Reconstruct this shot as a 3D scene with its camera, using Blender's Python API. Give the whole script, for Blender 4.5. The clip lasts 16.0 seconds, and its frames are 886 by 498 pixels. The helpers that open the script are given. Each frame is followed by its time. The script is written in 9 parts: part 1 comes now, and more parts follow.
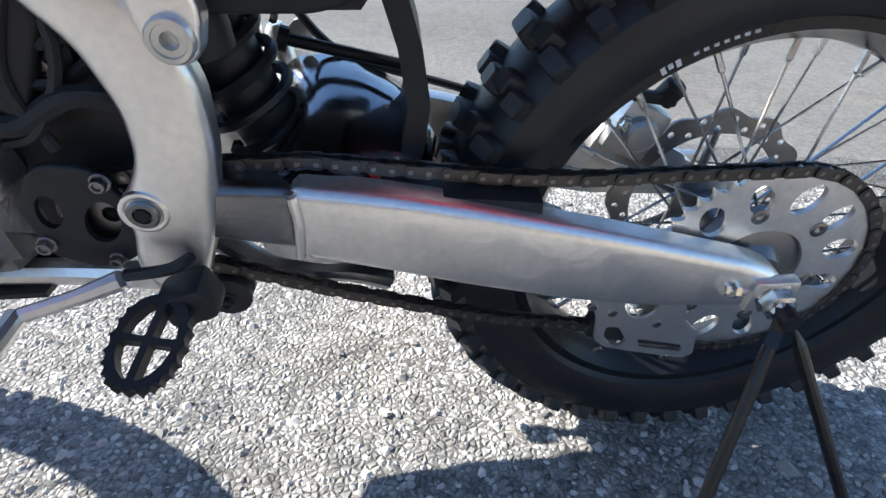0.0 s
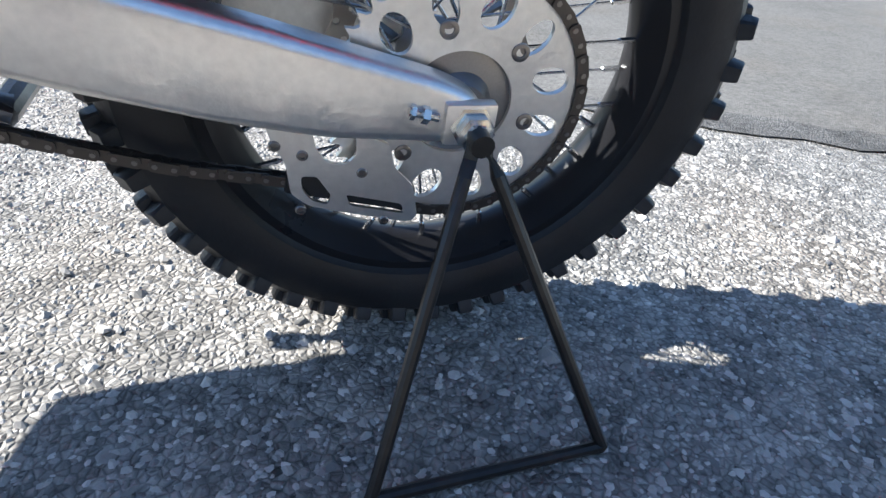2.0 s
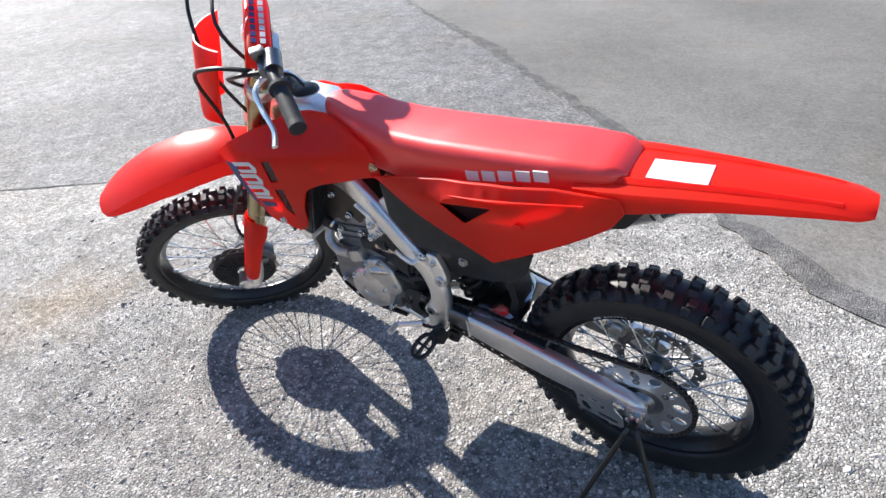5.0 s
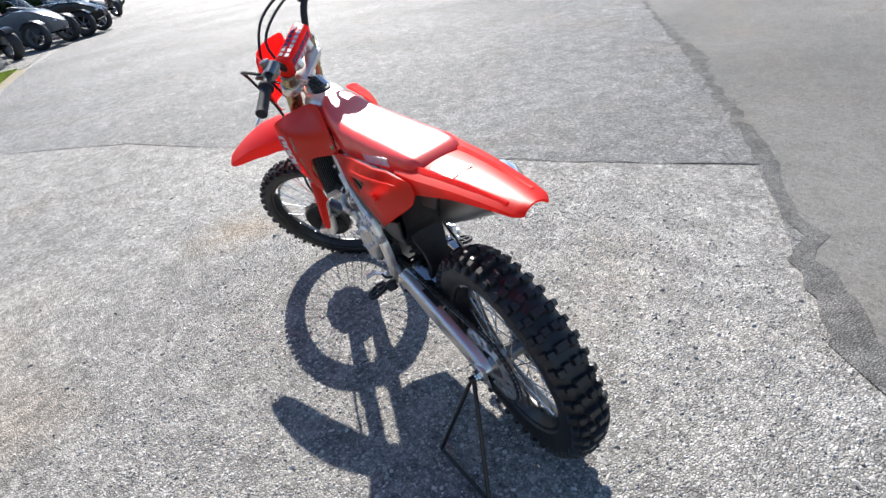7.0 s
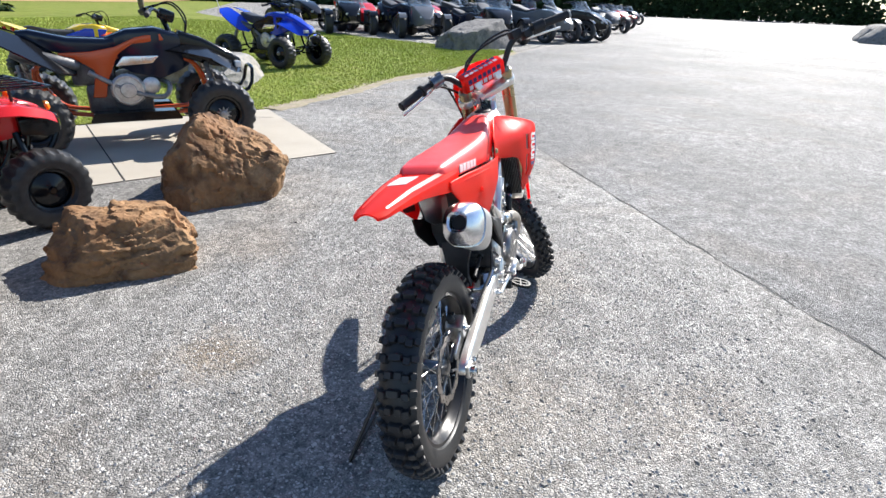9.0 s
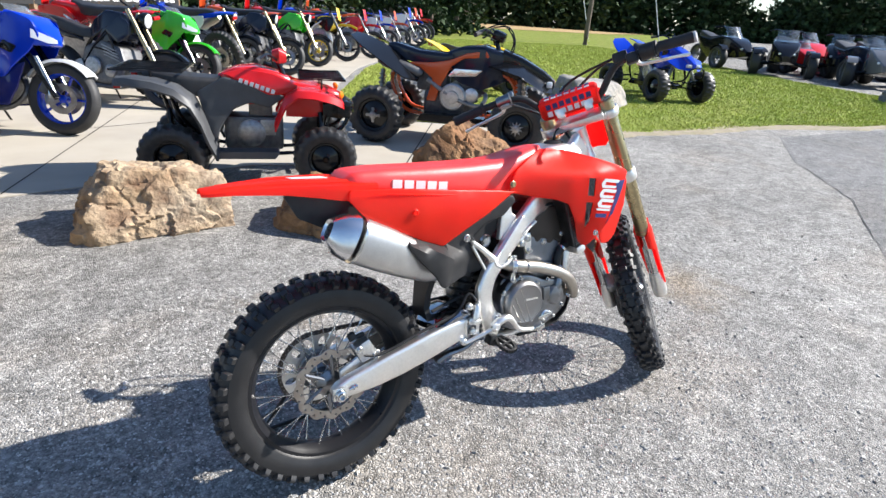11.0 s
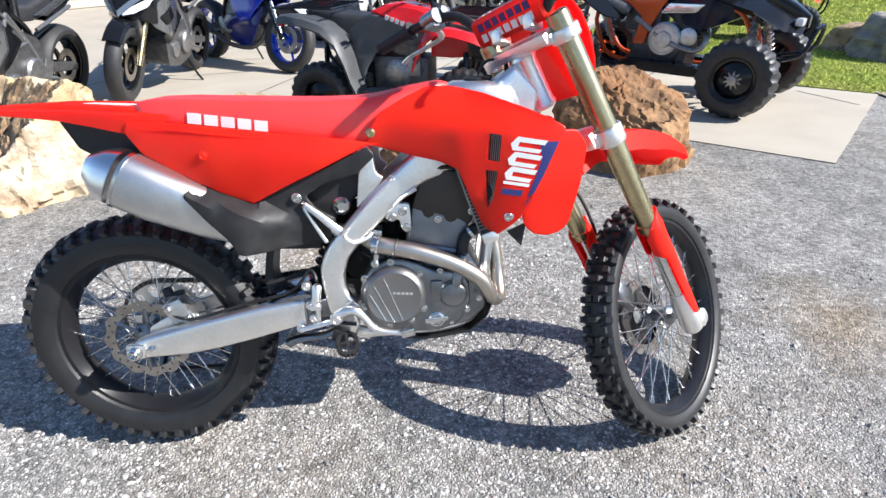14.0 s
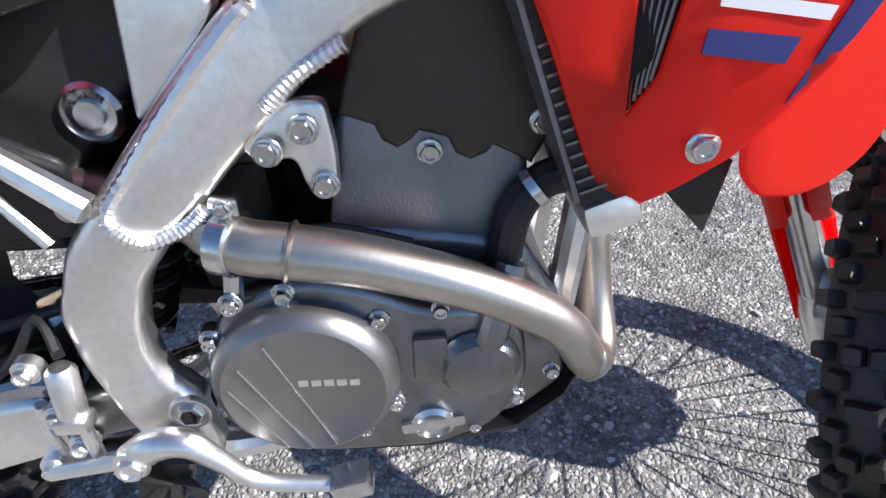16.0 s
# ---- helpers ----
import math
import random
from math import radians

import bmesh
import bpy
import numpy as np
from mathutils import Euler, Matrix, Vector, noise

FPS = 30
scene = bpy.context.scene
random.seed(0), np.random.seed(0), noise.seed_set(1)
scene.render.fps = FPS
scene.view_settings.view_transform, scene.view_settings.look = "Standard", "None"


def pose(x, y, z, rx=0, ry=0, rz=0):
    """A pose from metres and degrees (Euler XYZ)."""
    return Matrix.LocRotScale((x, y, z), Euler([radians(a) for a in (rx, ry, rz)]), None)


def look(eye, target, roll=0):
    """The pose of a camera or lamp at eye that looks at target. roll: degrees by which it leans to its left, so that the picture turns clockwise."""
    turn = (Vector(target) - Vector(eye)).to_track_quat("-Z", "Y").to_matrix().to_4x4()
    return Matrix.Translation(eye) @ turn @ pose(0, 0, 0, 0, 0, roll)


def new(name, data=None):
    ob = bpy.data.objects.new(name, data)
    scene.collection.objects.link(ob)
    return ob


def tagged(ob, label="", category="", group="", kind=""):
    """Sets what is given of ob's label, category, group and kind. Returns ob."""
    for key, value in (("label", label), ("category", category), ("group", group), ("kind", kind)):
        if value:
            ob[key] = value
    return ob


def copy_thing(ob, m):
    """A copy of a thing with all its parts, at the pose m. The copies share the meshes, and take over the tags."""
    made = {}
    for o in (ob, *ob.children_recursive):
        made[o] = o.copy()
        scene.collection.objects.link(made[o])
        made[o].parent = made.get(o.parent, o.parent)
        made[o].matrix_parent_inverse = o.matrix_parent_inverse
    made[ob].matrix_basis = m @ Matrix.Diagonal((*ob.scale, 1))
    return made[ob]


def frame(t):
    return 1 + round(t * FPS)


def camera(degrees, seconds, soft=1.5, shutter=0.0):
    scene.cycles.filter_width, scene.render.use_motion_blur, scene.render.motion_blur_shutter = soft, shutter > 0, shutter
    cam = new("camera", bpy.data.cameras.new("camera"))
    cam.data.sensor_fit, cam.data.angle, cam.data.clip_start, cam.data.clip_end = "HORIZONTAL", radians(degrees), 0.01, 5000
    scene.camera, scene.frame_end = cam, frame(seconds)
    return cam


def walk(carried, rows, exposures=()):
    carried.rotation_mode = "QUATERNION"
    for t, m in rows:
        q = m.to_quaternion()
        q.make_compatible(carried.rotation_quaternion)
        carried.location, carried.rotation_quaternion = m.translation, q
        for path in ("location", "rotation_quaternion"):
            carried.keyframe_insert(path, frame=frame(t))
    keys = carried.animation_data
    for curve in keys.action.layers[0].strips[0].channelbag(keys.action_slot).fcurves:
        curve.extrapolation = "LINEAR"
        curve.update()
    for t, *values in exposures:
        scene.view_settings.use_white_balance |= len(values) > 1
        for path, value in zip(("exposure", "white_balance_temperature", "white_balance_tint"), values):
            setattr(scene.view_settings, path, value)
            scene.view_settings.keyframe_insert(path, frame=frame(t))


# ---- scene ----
cam = camera(76.2, 16.0)
PATH = [
    (0, (0.369, 0.531, 0.65), (0.216, -1.161, -0.406), 0.7),
    (0.5, (0.244, 0.516, 0.62), (-0.077, -1.151, -0.437), 3.7),
    (1, (0.169, 0.519, 0.59), (-0.259, -1.105, -0.496), 5.1),
    (1.5, (0.154, 0.536, 0.532), (-0.354, -1.041, -0.587), 5.7),
    (2, (0.161, 0.563, 0.488), (-0.339, -1.062, -0.566), 5.3),
    (2.5, (0.179, 0.616, 0.513), (-0.233, -1.007, -0.58), 5.5),
    (3, (0.208, 0.72, 0.663), (-0.084, -0.857, -0.532), 4.8),
    (3.5, (0.297, 0.876, 0.972), (0.291, -0.682, -0.282), 0.0),
    (4, (0.232, 1.016, 1.21), (0.708, -0.518, 0.018), -3.4),
    (4.2, (0.16, 1.072, 1.281), (0.752, -0.448, 0.124), -3.1),
    (6.3, (-0.759, 0.892, 1.447), (0.663, -0.092, 0.44), -12.1),
    (6.5, (-0.86, 0.831, 1.438), (0.607, -0.086, 0.434), -12.1),
    (7, (-1.075, 0.648, 1.421), (0.511, -0.071, 0.438), -10.9),
    (7.5, (-1.247, 0.384, 1.419), (0.462, -0.064, 0.481), -8.1),
    (8, (-1.431, 0.136, 1.409), (0.373, 0.029, 0.552), -4.3),
    (8.5, (-1.512, -0.136, 1.401), (0.299, 0.083, 0.583), -0.6),
    (9, (-1.427, -0.445, 1.41), (0.33, 0.075, 0.608), 2.2),
    (9.5, (-1.308, -0.734, 1.401), (0.336, 0.082, 0.607), 3.3),
    (9.7, (-1.235, -0.841, 1.403), (0.347, 0.087, 0.607), 3.9),
    (11.8, (0.035, -1.626, 1.397), (0.569, 0.145, 0.635), 3.6),
    (12, (0.157, -1.672, 1.397), (0.574, 0.129, 0.632), 3.5),
    (12.5, (0.418, -1.739, 1.394), (0.604, 0.104, 0.64), 2.1),
    (13, (0.624, -1.692, 1.388), (0.645, 0.144, 0.595), 1.2),
    (13.5, (0.746, -1.583, 1.357), (0.77, 0.217, 0.487), 0.6),
    (14, (0.754, -1.321, 1.289), (0.83, 0.439, 0.341), -0.0),
    (14.5, (0.757, -1.03, 1.193), (0.929, 0.68, 0.169), 1.5),
    (15, (0.77, -0.752, 1.092), (1.005, 0.861, -0.066), 3.3),
    (15.5, (0.768, -0.533, 0.99), (1.079, 1.005, -0.251), 4.2),
    (16, (0.782, -0.407, 0.904), (0.88, 1.104, -0.402), -0.8),
]
EXPOSURE = [(0.0, 1.44, 5950, 9), (2.0, 1.44, 5900, 9), (3.5, 1.33, 5950, 10), (4.5, 1.27, 6050, 12), (6.5, 1.0, 6100, 11), (9.5, 1.12, 6100, 11), (12.0, 1.16, 6050, 11), (13.5, 1.16, 6000, 11), (14.5, 1.08, 5930, 12), (15.0, 1.05, 5950, 12), (16.0, 0.92, 5820, 15)]
walk(cam, [(t, look(eye, target, roll)) for t, eye, target, roll in PATH], EXPOSURE)

# ---- light ----
TO_SUN = Vector((1.26, -0.37, 1.0)).normalized()
world = bpy.data.worlds.new("sky")
scene.world = world
world.use_nodes = True
wt = world.node_tree
sky = wt.nodes.new("ShaderNodeTexSky")
sky.sky_type = "NISHITA"
sky.sun_disc = False
sky.sun_elevation = math.asin(TO_SUN.z)
sky.sun_rotation = math.atan2(TO_SUN.x, TO_SUN.y)
sky.altitude = 200
sky.dust_density = 0.3
sky.ozone_density = 2.2
wt.links.new(sky.outputs[0], wt.nodes["Background"].inputs[0])
wt.nodes["Background"].inputs[1].default_value = 0.08
sun = new("sun", bpy.data.lights.new("sun", "SUN"))
sun.data.energy = 5.0
sun.data.angle = radians(0.55)
sun.data.color = (1.0, 0.925, 0.81)
sun.matrix_world = look(TO_SUN * 30, (0, 0, 0))
tagged(sun, kind="structure")

# ---- materials ----
def nodes_of(m):
    m.use_nodes = True
    t = m.node_tree
    return t, t.nodes["Principled BSDF"], t.links


def surf(name, c1, c2=None, rough=0.5, metal=0.0, scale=6.0, bump=0.0, bscale=60.0, coat=0.0, dirt=None, dirt_amt=0.35, dirt_at=(0.42, 0.75), isl=0.0, spec=0.5, fine=0.12):
    """Two-scale mottled surface: broad tone c1 to c2, fine grain, optional dust, bump and gloss variation."""
    c2 = c2 or tuple(x * 0.8 for x in c1)
    m = bpy.data.materials.new(name)
    t, b, l = nodes_of(m)
    N = t.nodes.new
    co = N("ShaderNodeTexCoord").outputs["Object"]
    n1, n2 = N("ShaderNodeTexNoise"), N("ShaderNodeTexNoise")
    n1.inputs["Scale"].default_value, n2.inputs["Scale"].default_value = scale, bscale
    n1.inputs["Detail"].default_value, n2.inputs["Detail"].default_value = 5, 4
    l.new(co, n1.inputs["Vector"]), l.new(co, n2.inputs["Vector"])
    r1 = N("ShaderNodeValToRGB")
    r1.color_ramp.elements[0].position, r1.color_ramp.elements[1].position = 0.3, 0.7
    r1.color_ramp.elements[0].color, r1.color_ramp.elements[1].color = (*c1, 1), (*c2, 1)
    l.new(n1.outputs[0], r1.inputs[0])
    col = r1.outputs[0]
    hsv = N("ShaderNodeHueSaturation")
    mr = N("ShaderNodeMapRange")
    mr.inputs[3].default_value, mr.inputs[4].default_value = 1 - fine, 1 + fine
    l.new(n2.outputs[0], mr.inputs[0]), l.new(mr.outputs[0], hsv.inputs["Value"]), l.new(col, hsv.inputs["Color"])
    col = hsv.outputs[0]
    if isl:
        g = N("ShaderNodeNewGeometry")
        o = N("ShaderNodeObjectInfo")
        ad = N("ShaderNodeMath")
        ad.operation = "ADD"
        fr = N("ShaderNodeMath")
        fr.operation = "FRACT"
        l.new(g.outputs["Random Per Island"], ad.inputs[0]), l.new(o.outputs["Random"], ad.inputs[1]), l.new(ad.outputs[0], fr.inputs[0])
        mi = N("ShaderNodeMapRange")
        mi.inputs[3].default_value, mi.inputs[4].default_value = 1 - isl, 1 + isl
        h2 = N("ShaderNodeHueSaturation")
        l.new(fr.outputs[0], mi.inputs[0]), l.new(mi.outputs[0], h2.inputs["Value"]), l.new(col, h2.inputs["Color"])
        col = h2.outputs[0]
    if dirt:
        n3 = N("ShaderNodeTexNoise")
        n3.inputs["Scale"].default_value, n3.inputs["Detail"].default_value = scale * 2.3, 8
        l.new(co, n3.inputs["Vector"])
        m3 = N("ShaderNodeMapRange")
        m3.inputs[1].default_value, m3.inputs[2].default_value, m3.inputs[4].default_value = *dirt_at, dirt_amt
        mx = N("ShaderNodeMix")
        mx.data_type = "RGBA"
        l.new(n3.outputs[0], m3.inputs[0]), l.new(m3.outputs[0], mx.inputs[0]), l.new(col, mx.inputs[6])
        mx.inputs[7].default_value = (*dirt, 1)
        col = mx.outputs[2]
    l.new(col, b.inputs["Base Color"])
    rr = N("ShaderNodeMapRange")
    rr.inputs[3].default_value, rr.inputs[4].default_value = max(0.03, rough - 0.09), min(1, rough + 0.09)
    l.new(n1.outputs[0], rr.inputs[0]), l.new(rr.outputs[0], b.inputs["Roughness"])
    b.inputs["Metallic"].default_value = metal
    b.inputs["Specular IOR Level"].default_value = spec
    if coat:
        b.inputs["Coat Weight"].default_value, b.inputs["Coat Roughness"].default_value = coat, 0.08
    if bump:
        bp = N("ShaderNodeBump")
        bp.inputs["Strength"].default_value, bp.inputs["Distance"].default_value = bump, 0.5 / bscale
        l.new(n2.outputs[0], bp.inputs["Height"]), l.new(bp.outputs[0], b.inputs["Normal"])
    return m


def stony(name, base, dark, light, cell, rough=0.75, bump=0.8, amt=0.5, spec=0.5, grain=0.34, mid=(0.72, 1.24), spots=()):
    """Asphalt or gravel: stones of one size in a matrix, with broad worn tones."""
    m = bpy.data.materials.new(name)
    t, b, l = nodes_of(m)
    N = t.nodes.new
    co = N("ShaderNodeTexCoord").outputs["Object"]
    v1, v2, v3 = N("ShaderNodeTexVoronoi"), N("ShaderNodeTexVoronoi"), N("ShaderNodeTexVoronoi")
    for v, s in ((v1, 1 / cell), (v2, 2.3 / cell), (v3, 1 / cell)):
        v.inputs["Scale"].default_value = s
        v.inputs["Randomness"].default_value = 1.0
    v3.feature = "DISTANCE_TO_EDGE"
    nz = N("ShaderNodeTexNoise")
    nz.inputs["Scale"].default_value, nz.inputs["Detail"].default_value = 0.45, 6
    n4 = N("ShaderNodeTexNoise")
    n4.inputs["Scale"].default_value, n4.inputs["Detail"].default_value = 420, 3
    for x in (v1, v2, v3, nz, n4):
        l.new(co, x.inputs["Vector"])
    sep, sep2 = N("ShaderNodeSeparateColor"), N("ShaderNodeSeparateColor")
    l.new(v1.outputs["Color"], sep.inputs[0]), l.new(v2.outputs["Color"], sep2.inputs[0])
    rp = N("ShaderNodeValToRGB")
    e = rp.color_ramp.elements
    e[0].color, e[0].position, e[1].color, e[1].position = (*dark, 1), 0.0, (*light, 1), 1.0
    for pos, c in ((0.35, base), (0.72, tuple(x * 1.12 for x in base)), (0.9, tuple((x + y) / 2 for x, y in zip(base, light)))):
        k = e.new(pos)
        k.color = (*c, 1)
    mixr = N("ShaderNodeMath")
    mixr.operation = "MULTIPLY_ADD"
    mixr.inputs[1].default_value = 0.6
    ml = N("ShaderNodeMath")
    ml.operation = "MULTIPLY"
    ml.inputs[1].default_value = 0.4
    l.new(sep2.outputs[0], ml.inputs[0]), l.new(sep.outputs[0], mixr.inputs[0]), l.new(ml.outputs[0], mixr.inputs[2])
    l.new(mixr.outputs[0], rp.inputs[0])
    edge = N("ShaderNodeMapRange")
    edge.inputs[1].default_value, edge.inputs[2].default_value = 0.0, 0.16
    edge.inputs[3].default_value, edge.inputs[4].default_value = 1 - amt, 1.0
    l.new(v3.outputs["Distance"], edge.inputs[0])
    wear = N("ShaderNodeMapRange")
    wear.inputs[1].default_value, wear.inputs[2].default_value, wear.inputs[3].default_value, wear.inputs[4].default_value = 0.3, 0.7, 0.76, 1.2
    l.new(nz.outputs[0], wear.inputs[0])
    nm = N("ShaderNodeTexNoise")
    nm.inputs["Scale"].default_value, nm.inputs["Detail"].default_value = 7, 5
    l.new(co, nm.inputs["Vector"])
    w2 = N("ShaderNodeMapRange")
    w2.inputs[1].default_value, w2.inputs[2].default_value, w2.inputs[3].default_value, w2.inputs[4].default_value = 0.32, 0.68, *mid
    l.new(nm.outputs[0], w2.inputs[0])
    mw = N("ShaderNodeMath")
    mw.operation = "MULTIPLY"
    l.new(wear.outputs[0], mw.inputs[0]), l.new(w2.outputs[0], mw.inputs[1])
    ng = N("ShaderNodeTexNoise")
    ng.inputs["Scale"].default_value, ng.inputs["Detail"].default_value = 34, 4
    l.new(co, ng.inputs["Vector"])
    w3 = N("ShaderNodeMapRange")
    w3.inputs[1].default_value, w3.inputs[2].default_value, w3.inputs[3].default_value, w3.inputs[4].default_value = 0.38, 0.62, 1 - grain, 1 + grain * 0.8
    l.new(ng.outputs[0], w3.inputs[0])
    mg = N("ShaderNodeMath")
    mg.operation = "MULTIPLY"
    l.new(w3.outputs[0], mg.inputs[0]), l.new(mw.outputs[0], mg.inputs[1])
    mu = N("ShaderNodeMath")
    mu.operation = "MULTIPLY"
    l.new(edge.outputs[0], mu.inputs[0]), l.new(mg.outputs[0], mu.inputs[1])
    hs = N("ShaderNodeHueSaturation")
    l.new(rp.outputs[0], hs.inputs["Color"]), l.new(mu.outputs[0], hs.inputs["Value"])
    nb = N("ShaderNodeTexNoise")
    nb.inputs["Scale"].default_value, nb.inputs["Detail"].default_value = 1.1, 4
    mpb = N("ShaderNodeMapping")
    mpb.inputs["Location"].default_value = (13.7, 4.1, 0)
    l.new(co, mpb.inputs[0]), l.new(mpb.outputs[0], nb.inputs["Vector"])
    mb = N("ShaderNodeMapRange")
    mb.inputs[1].default_value, mb.inputs[2].default_value, mb.inputs[4].default_value = 0.52, 0.75, 0.55
    l.new(nb.outputs[0], mb.inputs[0])
    tint = N("ShaderNodeMix")
    tint.data_type, tint.blend_type = "RGBA", "MULTIPLY"
    tint.inputs[7].default_value = (1.06, 0.93, 0.8, 1)
    l.new(mb.outputs[0], tint.inputs[0]), l.new(hs.outputs[0], tint.inputs[6])
    out = tint.outputs[2]
    for x, y, r in spots:
        vd = N("ShaderNodeVectorMath")
        vd.operation = "DISTANCE"
        vd.inputs[1].default_value = (x, y, 0)
        l.new(co, vd.inputs[0])
        wob = N("ShaderNodeMath")
        wob.operation = "MULTIPLY_ADD"
        wob.inputs[1].default_value = r * 1.6
        l.new(nm.outputs[0], wob.inputs[0]), l.new(vd.outputs["Value"], wob.inputs[2])
        ms = N("ShaderNodeMapRange")
        ms.inputs[1].default_value, ms.inputs[2].default_value, ms.inputs[3].default_value, ms.inputs[4].default_value = r * 0.7, r * 1.7, 0.75, 0.0
        l.new(wob.outputs[0], ms.inputs[0])
        mt = N("ShaderNodeMix")
        mt.data_type, mt.blend_type = "RGBA", "MULTIPLY"
        mt.inputs[7].default_value = (1.22, 1.0, 0.74, 1)
        l.new(ms.outputs[0], mt.inputs[0]), l.new(out, mt.inputs[6])
        out = mt.outputs[2]
    l.new(out, b.inputs["Base Color"])
    rr = N("ShaderNodeMapRange")
    rr.inputs[3].default_value, rr.inputs[4].default_value = rough - 0.12, rough + 0.12
    l.new(sep.outputs[1], rr.inputs[0]), l.new(rr.outputs[0], b.inputs["Roughness"])
    b.inputs["Specular IOR Level"].default_value = spec
    hgt = N("ShaderNodeMath")
    hgt.operation = "MULTIPLY_ADD"
    e2 = N("ShaderNodeMapRange")
    e2.inputs[1].default_value, e2.inputs[2].default_value = 0.0, 0.3
    l.new(v3.outputs["Distance"], e2.inputs[0])
    l.new(sep.outputs[2], hgt.inputs[0])
    hgt.inputs[1].default_value = 0.7
    l.new(e2.outputs[0], hgt.inputs[2])
    hg2 = N("ShaderNodeMath")
    hg2.operation = "MULTIPLY_ADD"
    hg2.inputs[1].default_value = 0.3
    l.new(n4.outputs[0], hg2.inputs[0]), l.new(hgt.outputs[0], hg2.inputs[2])
    bp = N("ShaderNodeBump")
    bp.inputs["Strength"].default_value, bp.inputs["Distance"].default_value = bump, cell * 0.35
    l.new(hg2.outputs[0], bp.inputs["Height"]), l.new(bp.outputs[0], b.inputs["Normal"])
    return m


ASPHALT = stony("worn_asphalt", (0.295, 0.284, 0.264), (0.08, 0.078, 0.074), (0.66, 0.635, 0.585), 0.0105, rough=0.74, spec=0.4, amt=0.46, grain=0.3, mid=(0.68, 1.22), spots=((2.37, 0.48, 0.42), (0.2, 1.05, 0.3), (-1.4, 0.6, 0.5)))
ASPHALT_FAR = stony("smooth_asphalt", (0.2, 0.197, 0.192), (0.07, 0.07, 0.072), (0.46, 0.45, 0.44), 0.012, rough=0.72, bump=0.9, spec=0.38, grain=0.3)
MUFFLER = surf("brushed_muffler_metal", (0.62, 0.62, 0.61), (0.5, 0.5, 0.5), rough=0.42, metal=1.0, scale=14, bump=0.1, bscale=260, fine=0.12)
ASPHALT_EDGE = stony("dark_patched_asphalt", (0.15, 0.147, 0.142), (0.07, 0.07, 0.07), (0.27, 0.26, 0.25), 0.01, rough=0.8, bump=0.7, spec=0.15, grain=0.1)
ASPHALT_DARK = stony("fresh_asphalt", (0.185, 0.179, 0.167), (0.1, 0.098, 0.093), (0.27, 0.262, 0.246), 0.007, rough=0.82, bump=0.5, spec=0.15, grain=0.1, mid=(0.92, 1.07), amt=0.3)
STONE_CHIP = surf("asphalt_stone", (0.3, 0.29, 0.275), (0.42, 0.405, 0.38), rough=0.75, scale=30, isl=0.55, bump=0.2, bscale=300)
RED = surf("red_plastic", (0.95, 0.05, 0.014), (0.91, 0.03, 0.013), rough=0.35, scale=5, fine=0.03, spec=0.7)


def shine_through(m, share, col):
    """Thin plastic that lets part of the light through."""
    t, b, l = nodes_of(m)
    tr, mx = t.nodes.new("ShaderNodeBsdfTranslucent"), t.nodes.new("ShaderNodeMixShader")
    tr.inputs[0].default_value = (*col, 1)
    mx.inputs[0].default_value = share
    out = t.nodes["Material Output"].inputs[0]
    l.new(b.outputs[0], mx.inputs[1]), l.new(tr.outputs[0], mx.inputs[2]), l.new(mx.outputs[0], out)


shine_through(RED, 0.62, (1.0, 0.035, 0.05))
RED_SEAT = surf("red_vinyl", (0.95, 0.036, 0.026), (0.9, 0.028, 0.024), spec=1.0, rough=0.4, scale=12, bump=0.25, bscale=500, fine=0.05)
BLACK = surf("black_plastic", (0.012, 0.012, 0.013), (0.02, 0.02, 0.021), rough=0.48, scale=12, bump=0.15, bscale=400, dirt=(0.2, 0.19, 0.17), dirt_amt=0.06, spec=0.35)
RUBBER = surf("tyre_rubber", (0.016, 0.016, 0.017), (0.026, 0.026, 0.027), rough=0.45, scale=14, bump=0.2, bscale=300, dirt=(0.16, 0.155, 0.145), dirt_amt=0.09, spec=0.4)
SIDEWALL = surf("smooth_sidewall_rubber", (0.011, 0.011, 0.012), (0.018, 0.018, 0.019), rough=0.45, scale=10, bump=0.15, bscale=200, dirt=(0.16, 0.155, 0.145), dirt_amt=0.04, spec=0.45)
# sun glint on black grip rubber, put in as a pale colour
GRIP_GLINT = surf("grip_end_glint", (0.5, 0.5, 0.5), (0.4, 0.4, 0.4), rough=0.45, scale=40)
GRIP = surf("grip_rubber", (0.02, 0.02, 0.022), rough=0.7, scale=30, bump=0.3, bscale=500)
ALU = surf("brushed_aluminium", (0.94, 0.915, 0.875), (0.83, 0.81, 0.775), rough=0.37, metal=1.0, scale=11, bump=0.12, bscale=120, fine=0.12)
BRIDGE = surf("dark_polished_bridge", (0.42, 0.43, 0.45), (0.3, 0.31, 0.33), rough=0.14, metal=1.0, scale=14, bump=0.05, bscale=40)
POLISHED = surf("polished_aluminium", (0.82, 0.82, 0.83), (0.76, 0.76, 0.78), rough=0.24, metal=1.0, scale=12, bump=0.04, bscale=300, fine=0.04)
ALU_CAST = surf("cast_aluminium", (0.3, 0.308, 0.325), (0.16, 0.168, 0.18), rough=0.32, metal=1.0, scale=20, bump=0.3, bscale=420, dirt=(0.2, 0.18, 0.15), dirt_amt=0.35)
ALU_CASE = surf("silver_engine_case", (0.72, 0.71, 0.69), (0.52, 0.51, 0.5), rough=0.4, metal=1.0, scale=24, bump=0.3, bscale=380, dirt=(0.2, 0.18, 0.15), dirt_amt=0.25)
